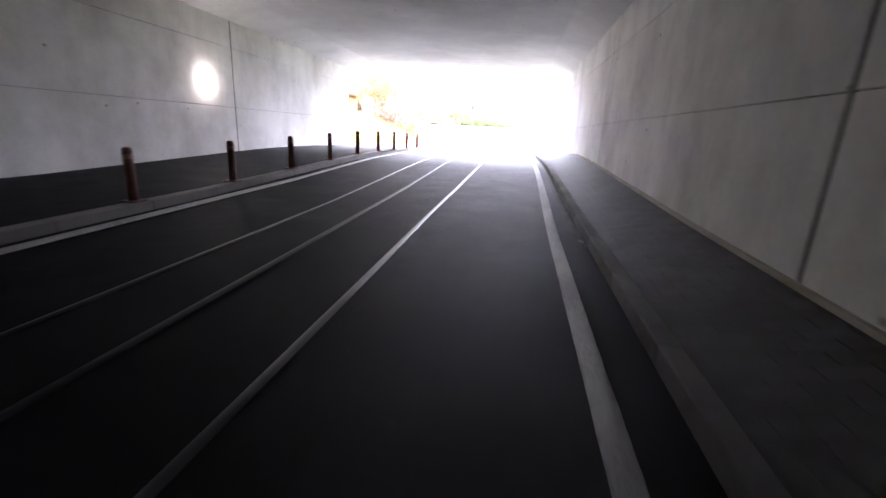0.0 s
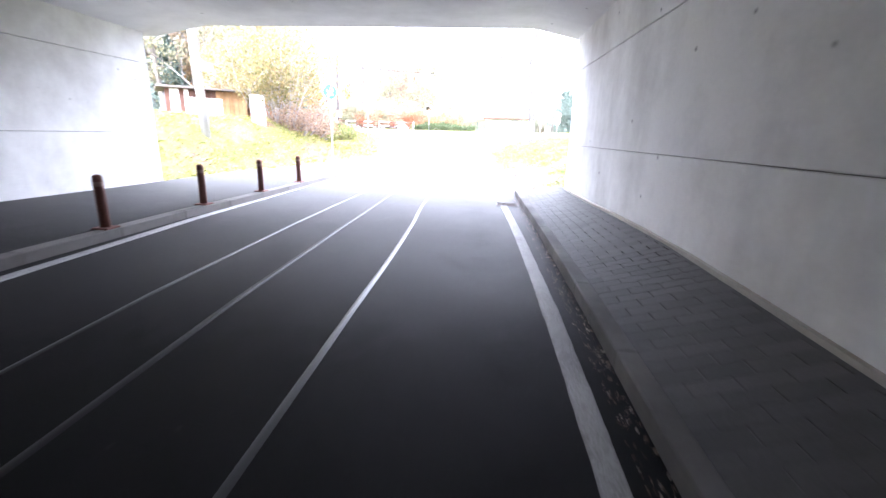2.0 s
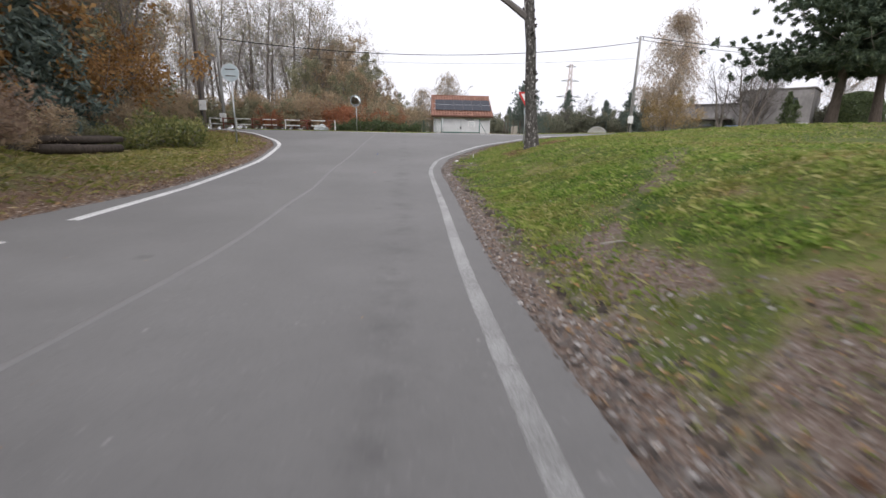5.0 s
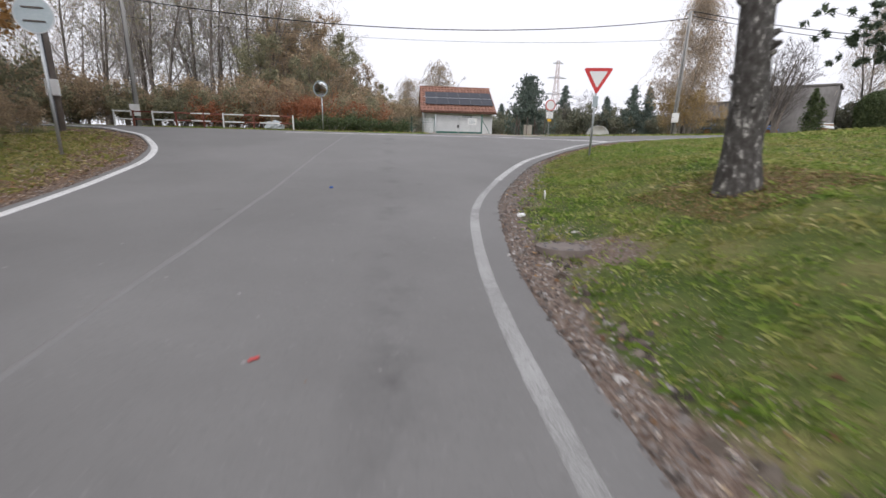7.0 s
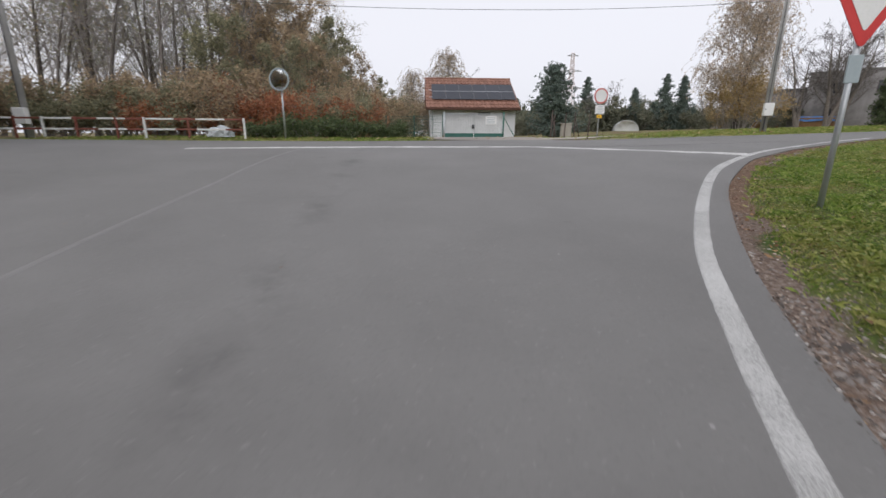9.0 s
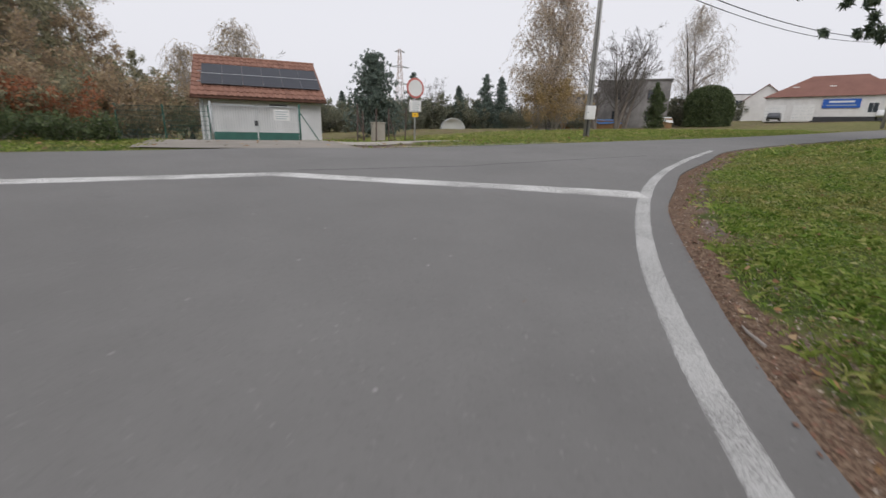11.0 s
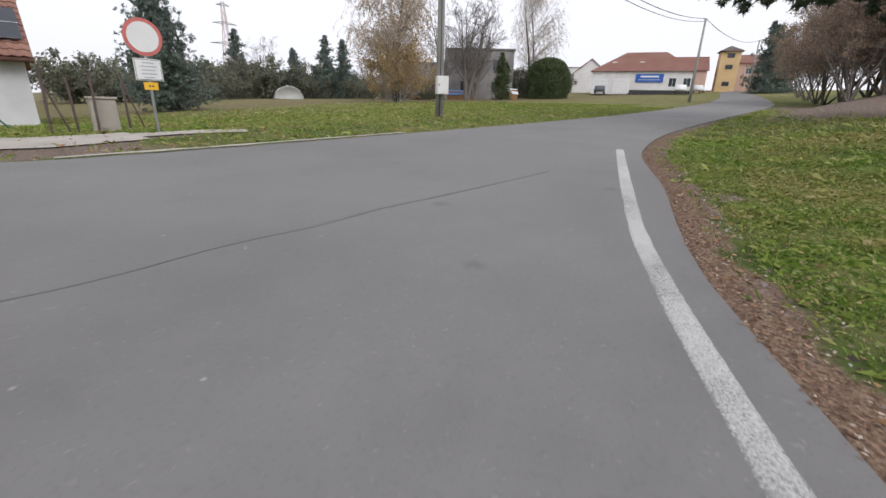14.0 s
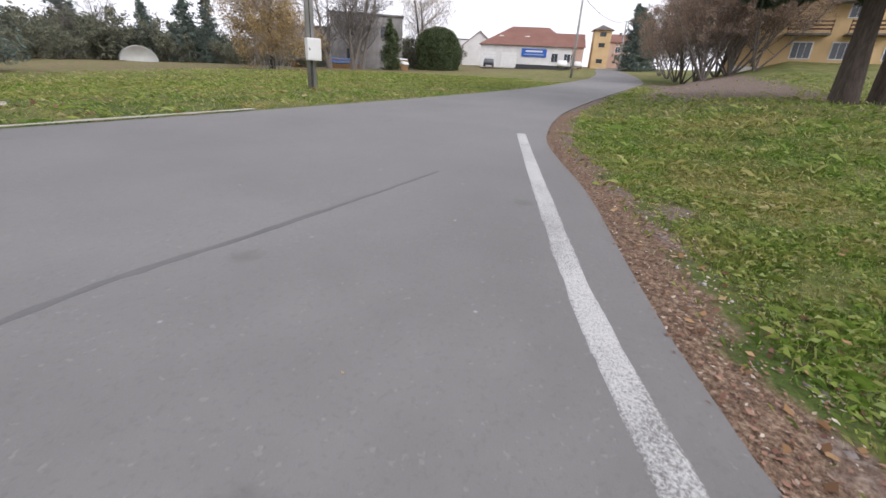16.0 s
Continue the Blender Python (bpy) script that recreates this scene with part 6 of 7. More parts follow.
def gate():
    x0, x1, y = 2.05, 5.6, 51.75
    g = gz(4, y)
    ob = thing("gate", pose(0, y, g), "double green steel gate with pale bars and a lock", "gate")
    for k, (a, b) in enumerate(((x0, (x0 + x1) / 2 - 0.02), ((x0 + x1) / 2 + 0.02, x1))):
        leaf = part("wing", boxed(a, -0.03, 0.08, b, 0.03, 0.44, 0.005), FENCEGREEN, ob, "green lower panel")
        bm = bmesh.new()
        box(bm, a, -0.02, 0.44, a + 0.045, 0.02, 1.6)
        box(bm, b - 0.045, -0.02, 0.44, b, 0.02, 1.6)
        box(bm, a, -0.02, 1.56, b, 0.02, 1.605)
        part("frame", bm, GALV, leaf)
        n = 17
        for j in range(1, n):
            part("bar", boxed(a + (b - a) * j / n - 0.008, -0.008, 0.44, a + (b - a) * j / n + 0.008, 0.008, 1.56), GALV, leaf)
    part("lock", boxed((x0 + x1) / 2 - 0.11, -0.06, 0.72, (x0 + x1) / 2 + 0.03, 0.04, 0.95, 0.01), INK, ob, "dark lock case")
    for x in (x0 - 0.06, x1 + 0.06):
        bm = bmesh.new()
        tube(bm, [(x, 0, -0.3), (x, 0, 1.72)], 0.045, 10)
        part("post", bm, FENCEGREEN if x > 4 else GALV, ob, smooth=True)
    bm = bmesh.new()
    tube(bm, [(x1 + 0.06, 0, 1.4), (x1 + 1.0, 0.3, 0.0)], 0.025, 8)
    part("brace", bm, FENCEGREEN, ob)
    sign = thing("notice_board", pose(x1 - 0.72, y - 0.05, g + 1.0), "white notice plate fixed to the gate", "notice")
    part("plate", boxed(-0.33, -0.01, -0.02, 0.33, 0.0, 0.46, 0.004), WHITE, sign)
    for k in range(4):
        part("text_bar", boxed(-0.26, -0.014, 0.34 - 0.1 * k, 0.26 - 0.06 * (k % 2), -0.011, 0.38 - 0.1 * k), SIGNBACK, sign)


gate()


def mesh_fence(x0, y0, x1, y1, label, n=3, height=1.5):
    """Green mesh panels on posts."""
    ob = thing("mesh_fence", Matrix(), label, "fence", "mesh fences")
    a, b = Vector((x0, y0, gz(x0, y0))), Vector((x1, y1, gz(x1, y1)))
    for k in range(n + 1):
        p = a.lerp(b, k / n)
        bm = bmesh.new()
        tube(bm, [p + Vector((0, 0, -0.2)), p + Vector((0, 0, height + 0.08))], 0.03, 8)
        part("post", bm, FENCEGREEN, ob)
    for k in range(n):
        p, q = a.lerp(b, k / n), a.lerp(b, (k + 1) / n)
        ln = (q - p).length
        for j in range(int(ln / 0.1)):
            u = p.lerp(q, (j + 0.5) * 0.1 / ln)
            bm = bmesh.new()
            tube(bm, [u + Vector((0, 0, 0.08)), u + Vector((0, 0, height))], 0.006, 4, False)
            part("upright_wire", bm, FENCEGREEN, ob)
        for j in range(8):
            h = 0.08 + j * (height - 0.08) / 7
            bm = bmesh.new()
            tube(bm, [p + Vector((0, 0, h)), q + Vector((0, 0, h))], 0.007, 4, False)
            part("cross_wire", bm, FENCEGREEN, ob)
    return ob


mesh_fence(-1.6, 52.6, 1.9, 51.9, "dark green mesh fence overgrown beside the gate", 2, 1.45)
for x, y, h, lean in ((7.35, 47.4, 1.45, 0.03), (7.9, 48.6, 1.3, -0.02), (8.25, 47.9, 1.35, 0.02), (8.95, 48.4, 1.4, 0.0), (9.4, 47.6, 1.35, 0.05)):
    p = thing("fence_post", at(x, y), "thin rusty steel fence post in the verge", "fence post", "fence posts")
    bm = bmesh.new()
    tube(bm, [(0, 0, -0.2), (lean * h, 0, h)], 0.028, 8)
    part("post", bm, mottled("rusty_post", (0.07, 0.05, 0.045), (0.15, 0.11, 0.1), 5, 40), p)
    if h > 1.38:
        bm = bmesh.new()
        tube(bm, [(0, 0, h * 0.85), (0.35, 0.1, 0.0)], 0.02, 6)
        part("brace", bm, scene.objects[p.children[0].name].data.materials[0], p)
cab = thing("meter_cabinet", at(8.45, 48.3, 5), "low pale concrete meter cabinet at the verge", "cabinet")
part("body", boxed(-0.27, -0.13, -0.1, 0.27, 0.13, 0.78, 0.015), STRIP, cab)
part("cap", boxed(-0.3, -0.16, 0.78, 0.3, 0.16, 0.84, 0.012), STRIP, cab)
part("door", boxed(-0.21, -0.145, 0.1, 0.21, -0.129, 0.72, 0.005), STRIP, cab)


def window(ob, x, z, w, h, y, frame=WHITE, bars=1):
    """A window in a wall facing -y of the building's own axes."""
    win = part("window", boxed(x - w / 2 - 0.06, y - 0.05, z - 0.06, x + w / 2 + 0.06, y + 0.02, z + h + 0.06, 0.01), frame, ob)
    for k in range(bars + 1):
        a = x - w / 2 + w * k / (bars + 1)
        part("pane", boxed(a + 0.02, y - 0.06, z + 0.02, a + w / (bars + 1) - 0.02, y - 0.045, z + h - 0.02), GLASS, win)
    return win


def gable(ob, w, d, eave, rise, material, over=0.3, axis="x"):
    """A pitched roof over a block w by d standing at the origin, facing -y."""
    a = part("roof", roof_plane(-w / 2 - over, w / 2 + over, -over, eave - over * rise / (d / 2), d / 2, eave + rise, 0.18), material, ob, "red tiled roof")
    b = part("roof", roof_plane(-w / 2 - over, w / 2 + over, d + over, eave - over * rise / (d / 2), d / 2, eave + rise, 0.18), material, ob)
    bm = bmesh.new()
    for x in (-w / 2, w / 2):
        s = 0.2 if x < 0 else -0.2
        v = [bm.verts.new(p) for p in ((x, 0, eave - 0.02), (x, d, eave - 0.02), (x, d / 2, eave + rise - 0.2), (x + s, 0, eave - 0.02), (x + s, d, eave - 0.02), (x + s, d / 2, eave + rise - 0.2))]
        bm.faces.new(v[:3])
        bm.faces.new(v[5:2:-1])
    return a, bm


def facing(x, y, z, turn):
    return pose(x, y, z, 0, 0, turn)


# the garage building with the blue board
def garage():
    ob = thing("garage_building", facing(94.2, 73.6, 5.6, -66), "long white garage building with a red hipped roof", "building")
    w, d, e, rise = 17.5, 12.0, 3.6, 3.9
    part("wall", boxed(-w / 2, 0, -0.6, w / 2, d, e, 0.02), WHITEWALL, ob, "white rendered wall")
    bm = bmesh.new()
    o = 0.5
    c = [(-w / 2 - o, -o, e), (w / 2 + o, -o, e), (w / 2 + o, d + o, e), (-w / 2 - o, d + o, e), (-w / 2 + 5.6, d / 2, e + rise), (w / 2 - 4.6, d / 2, e + rise)]
    v = [bm.verts.new(p) for p in c]
    for f in ((0, 1, 5, 4), (1, 2, 5), (2, 3, 4, 5), (3, 0, 4), (3, 2, 1, 0)):
        bm.faces.new([v[i] for i in f])
    roof = part("roof", bm, FARTILE, ob, "red tiled hipped roof")
    for x in (-5.5, -0.5):
        part("skylight", boxed(x, 2.4, e + 1.62, x + 0.9, 3.0, e + 1.9, 0.0), WHITE, roof)
    part("plinth", boxed(-2.0, -0.04, -0.6, w / 2, 0.02, 0.25), INK, ob, "dark plinth")
    for x in (-7.2, -3.2):
        dr = part("garage_door", boxed(x - 1.5, -0.06, -0.4, x + 1.5, 0.02, 2.3, 0.01), WHITE, ob, "pale sectional door")
        for k in range(1, 5):
            part("groove", boxed(x - 1.45, -0.065, -0.4 + 0.54 * k, x + 1.45, -0.058, -0.38 + 0.54 * k), SIGNBACK, dr)
    for x in (5.6, 8.0):
        window(ob, x, 0.9, 1.2, 1.5, 0.0)
    board = thing("sign_board", facing(94.2, 73.6, 5.6, -66) @ pose(1.6, -0.12, 1.75), "long blue board with pale lettering on the wall", "sign board")
    part("board", boxed(-2.4, -0.05, -0.1, 2.4, 0.04, 1.35, 0.01), SIGNBLUE, board)
    part("text_bar", boxed(-1.6, -0.06, 0.75, 1.6, -0.051, 1.05), WHITE, board)
    part("text_bar", boxed(-1.9, -0.06, 0.25, 1.9, -0.051, 0.42), SIGNBACK, board)


garage()


def tower():
    ob = thing("tower_house", facing(122.8, 67.2, 6.9, -66), "narrow ochre tower with a low grey roof", "building")
    part("wall", boxed(-1.9, 0, -0.5, 1.9, 4.0, 8.0, 0.02), OCHRE, ob, "ochre rendered wall")
    bm = bmesh.new()
    c = [(-2.4, -0.6, 8.0), (2.4, -0.6, 8.0), (2.4, 4.6, 8.0), (-2.4, 4.6, 8.0), (0, 2.0, 9.3)]
    v = [bm.verts.new(p) for p in c]
    for f in ((0, 1, 4), (1, 2, 4), (2, 3, 4), (3, 0, 4), (3, 2, 1, 0)):
        bm.faces.new([v[i] for i in f])
    part("roof", bm, CASTIRON, ob, "low dark hipped roof")
    for z in (0.9, 4.4, 6.7):
        window(ob, 0.0, z, 1.3, 0.8, 0.0, CASTIRON)


tower()


def plain_house(name, label, m, w, d, e, rise, wall, roof, wins, flat=False):
    ob = thing(name, m, label, "house")
    part("wall", boxed(-w / 2, 0, -0.8, w / 2, d, e, 0.02), wall, ob)
    if flat:
        part("roof", boxed(-w / 2 - 0.15, -0.15, e, w / 2 + 0.15, d + 0.15, e + 0.22, 0.02), KERB, ob, "flat concrete roof slab")
    else:
        _, bm = gable(ob, w, d, e, rise, roof)
        part("gable", bm, wall, ob)
    for x, z, ww, hh in wins:
        window(ob, x, z, ww, hh, 0.0)
    return ob


plain_house("white_house", "white house with a red gable roof behind the garage", facing(112, 99, 6.2, -150), 7, 8, 4.4, 3.2, WHITEWALL, FARTILE, ((-2, 1.2, 1.2, 1.4), (2, 1.2, 1.2, 1.4)))
plain_house("flat_house", "pale flat-roofed house far behind the bush", facing(116.5, 104, 6.4, -50), 13, 8, 6.0, 0, WHITEWALL, FARTILE, ((-3, 3.4, 1.4, 1.3), (0.5, 3.4, 1.4, 1.3), (4, 3.4, 1.4, 1.3)), True)
plain_house("red_house", "long red-roofed house behind the garage", facing(118, 76, 6.8, -66), 12, 9, 4.4, 3.0, PINKWALL, FARTILE, ((-3, 1.3, 1.2, 1.4), (3, 1.3, 1.2, 1.4)))
plain_house("pink_house", "pink rendered house beyond the tower", facing(134, 63, 7.4, -66), 12, 9, 6.0, 2.0, PINKWALL, FARTILE, ((-3, 3.4, 1.2, 1.3), (0.5, 3.4, 1.2, 1.3), (4, 3.4, 1.2, 1.3)))
plain_house("shed_house", "low pale shed among the garden trees", facing(52, 97, 2.2, -28), 5, 4, 2.4, 0.8, WHITEWALL, FARTILE, ((0, 0.9, 1.0, 0.8),))

# the unfinished grey house behind the birches
grey = thing("grey_house", facing(60.8, 84, 3.2, -48), "weathered grey concrete house with a flat roof", "house")
part("wall", boxed(-5.5, 0, -0.8, 5.0, 8, 7.2, 0.03), GREYWALL, grey, "streaked grey wall")
part("roof", boxed(-5.7, -0.2, 7.2, 5.2, 8.2, 7.45, 0.02), KERB, grey, "flat concrete roof slab")
part("annexe", boxed(-16.5, 1.0, -0.8, -5.52, 7, 5.2, 0.03), GREYWALL, grey, "lower grey annexe")
part("annexe_roof", boxed(-16.8, 0.7, 5.2, -5.52, 7.3, 5.42, 0.02), KERB, grey)
part("lean_to", boxed(-15, -3.2, 2.3, -6.0, 1.0, 2.5, 0.02), CASTIRON, grey, "dark sagging lean-to roof")
# Dark plate on the wall stands for the shade inside an open bay.
part("doorway", boxed(-13, 0.94, -0.5, -9, 1.05, 2.1), INK, grey, "dark plate for the shade in an open bay")
for x, z in ((-2.6, 4.4), (-2.6, 1.2), (2.4, 4.4), (2.4, 1.2)):
    window(grey, x, z, 1.1, 1.4, 0.0, CASTIRON)


# the ochre apartment house behind the pines
def ochre_house():
    ob = thing("apartment_house", facing(57.3, 33.2, 4.6, -84), "ochre rendered apartment house with balconies", "building")
    w, d, e = 13, 10, 6.2
    part("wall", boxed(-4.0, 0, -1.0, w - 4, d, e, 0.02), OCHRE, ob, "ochre rendered wall")
    part("plinth", boxed(-4.05, -0.08, -1.0, w - 4, 0.02, 0.15, 0.01), WHITEWALL, ob, "pale plinth")
    part("roof", roof_plane(-4.4, w - 3.6, -0.4, e, d / 2, e + 3.0, 0.2), FARTILE, ob, "red tiled roof")
    part("roof", roof_plane(-4.4, w - 3.6, d + 0.4, e, d / 2, e + 3.0, 0.2), FARTILE, ob)
    for x, z in ((0.6, 0.9), (3.2, 0.9), (6.5, 0.9), (3.6, 3.9), (7.5, 3.9)):
        window(ob, x, z, 1.3, 1.2, 0.0, WHITE, 2)
    for x, z in ((-0.6, 2.7), (3.3, 2.7), (1.6, 5.0)):
        bal = part("balcony", boxed(x - 0.3, -1.1, z - 0.14, x + 2.6, 0.0, z, 0.01), KERB, ob, "balcony with dark rails")
        for k in range(3):
            part("rail", boxed(x - 0.3, -1.08, z + 0.22 + 0.27 * k, x + 2.6, -1.03, z + 0.34 + 0.27 * k), DARKWOOD, bal)
        for q in (x - 0.28, x + 2.52):
            part("post", boxed(q, -1.08, z, q + 0.06, -1.02, z + 0.95), DARKWOOD, bal)


ochre_house()


# the board shed and panels on the bank
def shed():
    ob = thing("garden_shed", facing(-9.6, 11.1, gz(-9.6, 11.1) - 0.1, 39), "old board shed with a dark felt roof on the bank", "shed")
    w, d, h = 2.7, 2.2, 1.05
    part("backing", boxed(-w / 2 + 0.03, 0.03, -0.2, w / 2 - 0.03, d, h, 0.0), INK, ob)
    part("roof", boxed(-w / 2 - 0.25, -0.25, h, w / 2 + 0.3, d + 0.2, h + 0.08, 0.01), CASTIRON, ob, "dark felt roof")
    n = 18
    for k in range(n):
        x = -w / 2 + w * k / n
        part("plank", boxed(x + 0.004, -0.0 - 0.006 * (k % 3), -0.2, x + w / n - 0.004, 0.028, h - 0.01, 0.003), DARKWOOD if 5 < k < 11 else PLANK if k >= 11 else WHITE if k in (1, 2, 4) else DARKWOOD, ob)
    return ob


shed()
for x, y, turn, w, h, mat, label in ((-9.1, 10.1, 40, 1.15, 0.62, WHITE, "white board leaning against the shed"), (-7.35, 10.5, 45, 0.5, 1.0, POLECON, "grey sheet panel stuck in the bank")):
    p = thing("panel_board", at(x, y, turn), label, "board")
    part("board", boxed(-w / 2, -0.02, -0.1, w / 2, 0.02, h, 0.005), mat, p)

# greenhouse, tarpaulins and parked cars
dome = thing("foil_greenhouse", at(36.3, 100.5, -20), "rounded white foil greenhouse in the garden", "greenhouse")
bm = bmesh.new()
rings = []
for k in range(9):
    y = -2.0 + 0.5 * k
    rings.append([bm.verts.new((2.0 * math.cos(a), y, 1.75 * math.sin(a))) for a in (math.pi * j / 14 for j in range(15))])
for p, q in zip(rings, rings[1:]):
    for j in range(14):
        bm.faces.new((p[j], p[j + 1], q[j + 1], q[j]))
bm.faces.new(rings[0])
bm.faces.new(rings[-1][::-1])
part("foil", bm, WHITEFOIL, dome, "dull white foil", True)
for k in (0, 4, 8):
    bm = bmesh.new()
    tube(bm, [(2.03 * math.cos(math.pi * j / 14), -2.0 + 0.5 * k, 1.78 * math.sin(math.pi * j / 14)) for j in range(15)], 0.04, 5)
    part("hoop", bm, GALV, dome)


def tarp(x, y, turn, w, d, h, seed, label, mat=BLUEPLASTIC, name="tarpaulin"):
    rng = random.Random(seed)
    ob = thing(name, at(x, y, turn), label, "tarpaulin")
    stack = part("timber", boxed(-w / 2 + 0.15, -d / 2 + 0.15, -0.1, w / 2 - 0.15, d / 2 - 0.15, h - 0.1, 0.05), PLANK, ob, "timber stack")
    bm = bmesh.new()
    nx, ny = 14, 6
    g = [[bm.verts.new((-w / 2 + w * i / nx, -d / 2 + d * j / ny, (h if 0 < i < nx and 0 < j < ny else h * 0.55) + rng.uniform(-0.08, 0.1))) for j in range(ny + 1)] for i in range(nx + 1)]
    for i in range(nx):
        for j in range(ny):
            bm.faces.new((g[i][j], g[i + 1][j], g[i + 1][j + 1], g[i][j + 1]))
    part("sheet", bm, mat, ob, "crumpled sheet", True)


tarp(48.8, 84.5, -40, 3.2, 2.2, 1.5, 1, "crumpled blue tarpaulin over stacked timber")
tarp(53.2, 81.0, -40, 5.0, 2.0, 1.2, 2, "long blue tarpaulin over stacked timber")
tarp(60.2, 77.6, -40, 2.6, 1.6, 1.5, 3, "white foil sheet over a heap", WHITEFOIL)
TYRE = mottled("tyre_rubber", (0.02, 0.02, 0.02), (0.04, 0.04, 0.04), 5, 40, 0.85)


def car(x, y, turn, paint, label, z=None):
    ob = thing("car", pose(x, y, gz(x, y) if z is None else z, 0, 0, turn), label, "car", "parked cars")
    bm = bmesh.new()
    prof = [(-2.1, 0.35), (-2.1, 0.75), (-1.35, 0.9), (-0.75, 1.4), (0.9, 1.42), (1.7, 0.95), (2.1, 0.85), (2.1, 0.35)]
    a = [bm.verts.new((px, -0.82 if pz > 1 else -0.88, pz)) for px, pz in prof]
    b = [bm.verts.new((px, 0.82 if pz > 1 else 0.88, pz)) for px, pz in prof]
    n = len(prof)
    for k in range(n):
        bm.faces.new((a[k], a[(k + 1) % n], b[(k + 1) % n], b[k]))
    bm.faces.new(a[::-1])
    bm.faces.new(b)
    bmesh.ops.recalc_face_normals(bm, faces=bm.faces[:])
    bmesh.ops.bevel(bm, geom=bm.edges[:], offset=0.06, segments=2, affect="EDGES")
    part("body", bm, paint, ob, smooth=True)
    for s in (-1, 1):
        bm = bmesh.new()
        v = [bm.verts.new((px, 0.895 * s, pz)) for px, pz in ((-1.2, 0.95), (-0.7, 1.32), (0.85, 1.34), (1.45, 0.97))]
        bm.faces.new(v if s < 0 else v[::-1])
        part("side_window", bm, GLASS, ob)
        for px in (-1.3, 1.3):
            bm = bmesh.new()
            tube(bm, [(px, 0.72 * s, 0.32), (px, 0.9 * s, 0.32)], 0.32, 16)
            wheel = part("wheel", bm, TYRE, ob)
            bm = bmesh.new()
            tube(bm, [(px, 0.9 * s, 0.32), (px, 0.92 * s, 0.32)], 0.2, 12)
            part("rim", bm, ALU, wheel)
    return ob


car(88.5, 78.5, 24, mottled("dark_car_paint", (0.05, 0.055, 0.065), (0.09, 0.095, 0.105), 2, 20, 0.3), "dark parked car beside the garage", 5.0)
car(93.0, 65.5, 20, WHITE, "pale parked car before the garage", 5.25)
car(104, 66.5, 30, WHITE, "white parked car near the tower", 5.7)

# the lattice mast on the skyline
mast = thing("power_mast", pose(86, 279, 3), "red and white lattice power mast on the skyline", "mast")
bm = bmesh.new()
for sx in (-1, 1):
    for sy in (-1, 1):
        tube(bm, [(3.4 * sx, 3.4 * sy, 0), (0.9 * sx, 0.9 * sy, 32), (0.6 * sx, 0.6 * sy, 43)], 0.22, 4)
for k in range(12):
    z0, z1 = 3.3 * k, 3.3 * (k + 1)
    r0, r1 = 3.4 - 2.6 * min(z0, 40) / 40, 3.4 - 2.6 * min(z1, 40) / 40
    for s in (-1, 1):
        tube(bm, [(-r0, s * r0, z0), (r1, s * r1, z1)], 0.12, 3)
        tube(bm, [(r0, s * r0, z0), (-r1, s * r1, z1)], 0.12, 3)
part("lattice", bm, mottled("faded_mast_paint", (0.5, 0.4, 0.38), (0.62, 0.55, 0.54), 0.2, 2, 0.7), mast)
for z, w in ((24, 7.5), (33, 5.5), (41, 3.0)):
    bm = bmesh.new()
    tube(bm, [(-w, 0, z + 0.4), (0, 0, z + 1.4), (w, 0, z + 0.4)], 0.2, 4)
    tube(bm, [(-w, 0, z + 0.4), (w, 0, z + 0.4)], 0.18, 4)
    part("cross_arm", bm, GALV, mast)
# ---- ironwork in the road ----
grate = thing("drain_grate", pose(1.2, 2.4, float(road_z(0, 2.4)) + 0.004), "cast iron drain grate in the gutter", "drain grate")
bm = bmesh.new()
for q in ((-0.19, -0.19, 0.19, -0.16), (-0.19, 0.16, 0.19, 0.19), (-0.19, -0.16, -0.16, 0.16), (0.16, -0.16, 0.19, 0.16)):
    box(bm, q[0], q[1], -0.05, q[2], q[3], 0.008, 0.003)
part("frame", bm, KERB, grate)
for k in range(6):
    part("bar", boxed(-0.16, -0.14 + 0.05 * k, -0.04, 0.16, -0.118 + 0.05 * k, 0.004), CASTIRON, grate)
part("pit", boxed(-0.165, -0.165, -0.1, 0.165, 0.165, -0.03), INK, grate)


COVER = mottled("worn_cover", (0.15, 0.122, 0.108), (0.25, 0.212, 0.19), 5, 60, 0.75, 0.2)


def manhole(name, x, y, z, r, ring, label, tilt=0):
    ob = thing(name, pose(x, y, z, tilt), label, "manhole")
    bm = bmesh.new()
    disc(bm, r + ring, 0, 0.1, 36, r + 0.006)
    bmesh.ops.rotate(bm, verts=bm.verts, matrix=Matrix.Rotation(radians(-90), 3, "X"))
    part("ring", bm, KERB if tilt == 0 else COVER, ob, "round frame", loc=pose(0, 0, 0))
    bm = bmesh.new()
    disc(bm, r, 0.004, 0.1, 36)
    bmesh.ops.rotate(bm, verts=bm.verts, matrix=Matrix.Rotation(radians(-90), 3, "X"))
    cover_plate = part("cover", bm, COVER, ob, "worn steel cover")
    for k in range(8):
        a = 2 * math.pi * k / 8
        part("slot", boxed(-0.03, -0.012, -0.003, 0.03, 0.012, 0.002), INK, cover_plate, loc=pose(0.8 * r * math.cos(a), 0.8 * r * math.sin(a), 0, 0, 0, math.degrees(a) + 90))
    return ob


manhole("manhole_cover", -1.04, 6.5, float(road_z(0, 6.5)) + 0.012, 0.26, 0.05, "pale round manhole cover in the road")
manhole("manhole_ring", 1.5, 20.9, gz(1.5, 20.9) + 0.05, 0.24, 0.03, "brown steel manhole cover set in the gravel verge", -4)


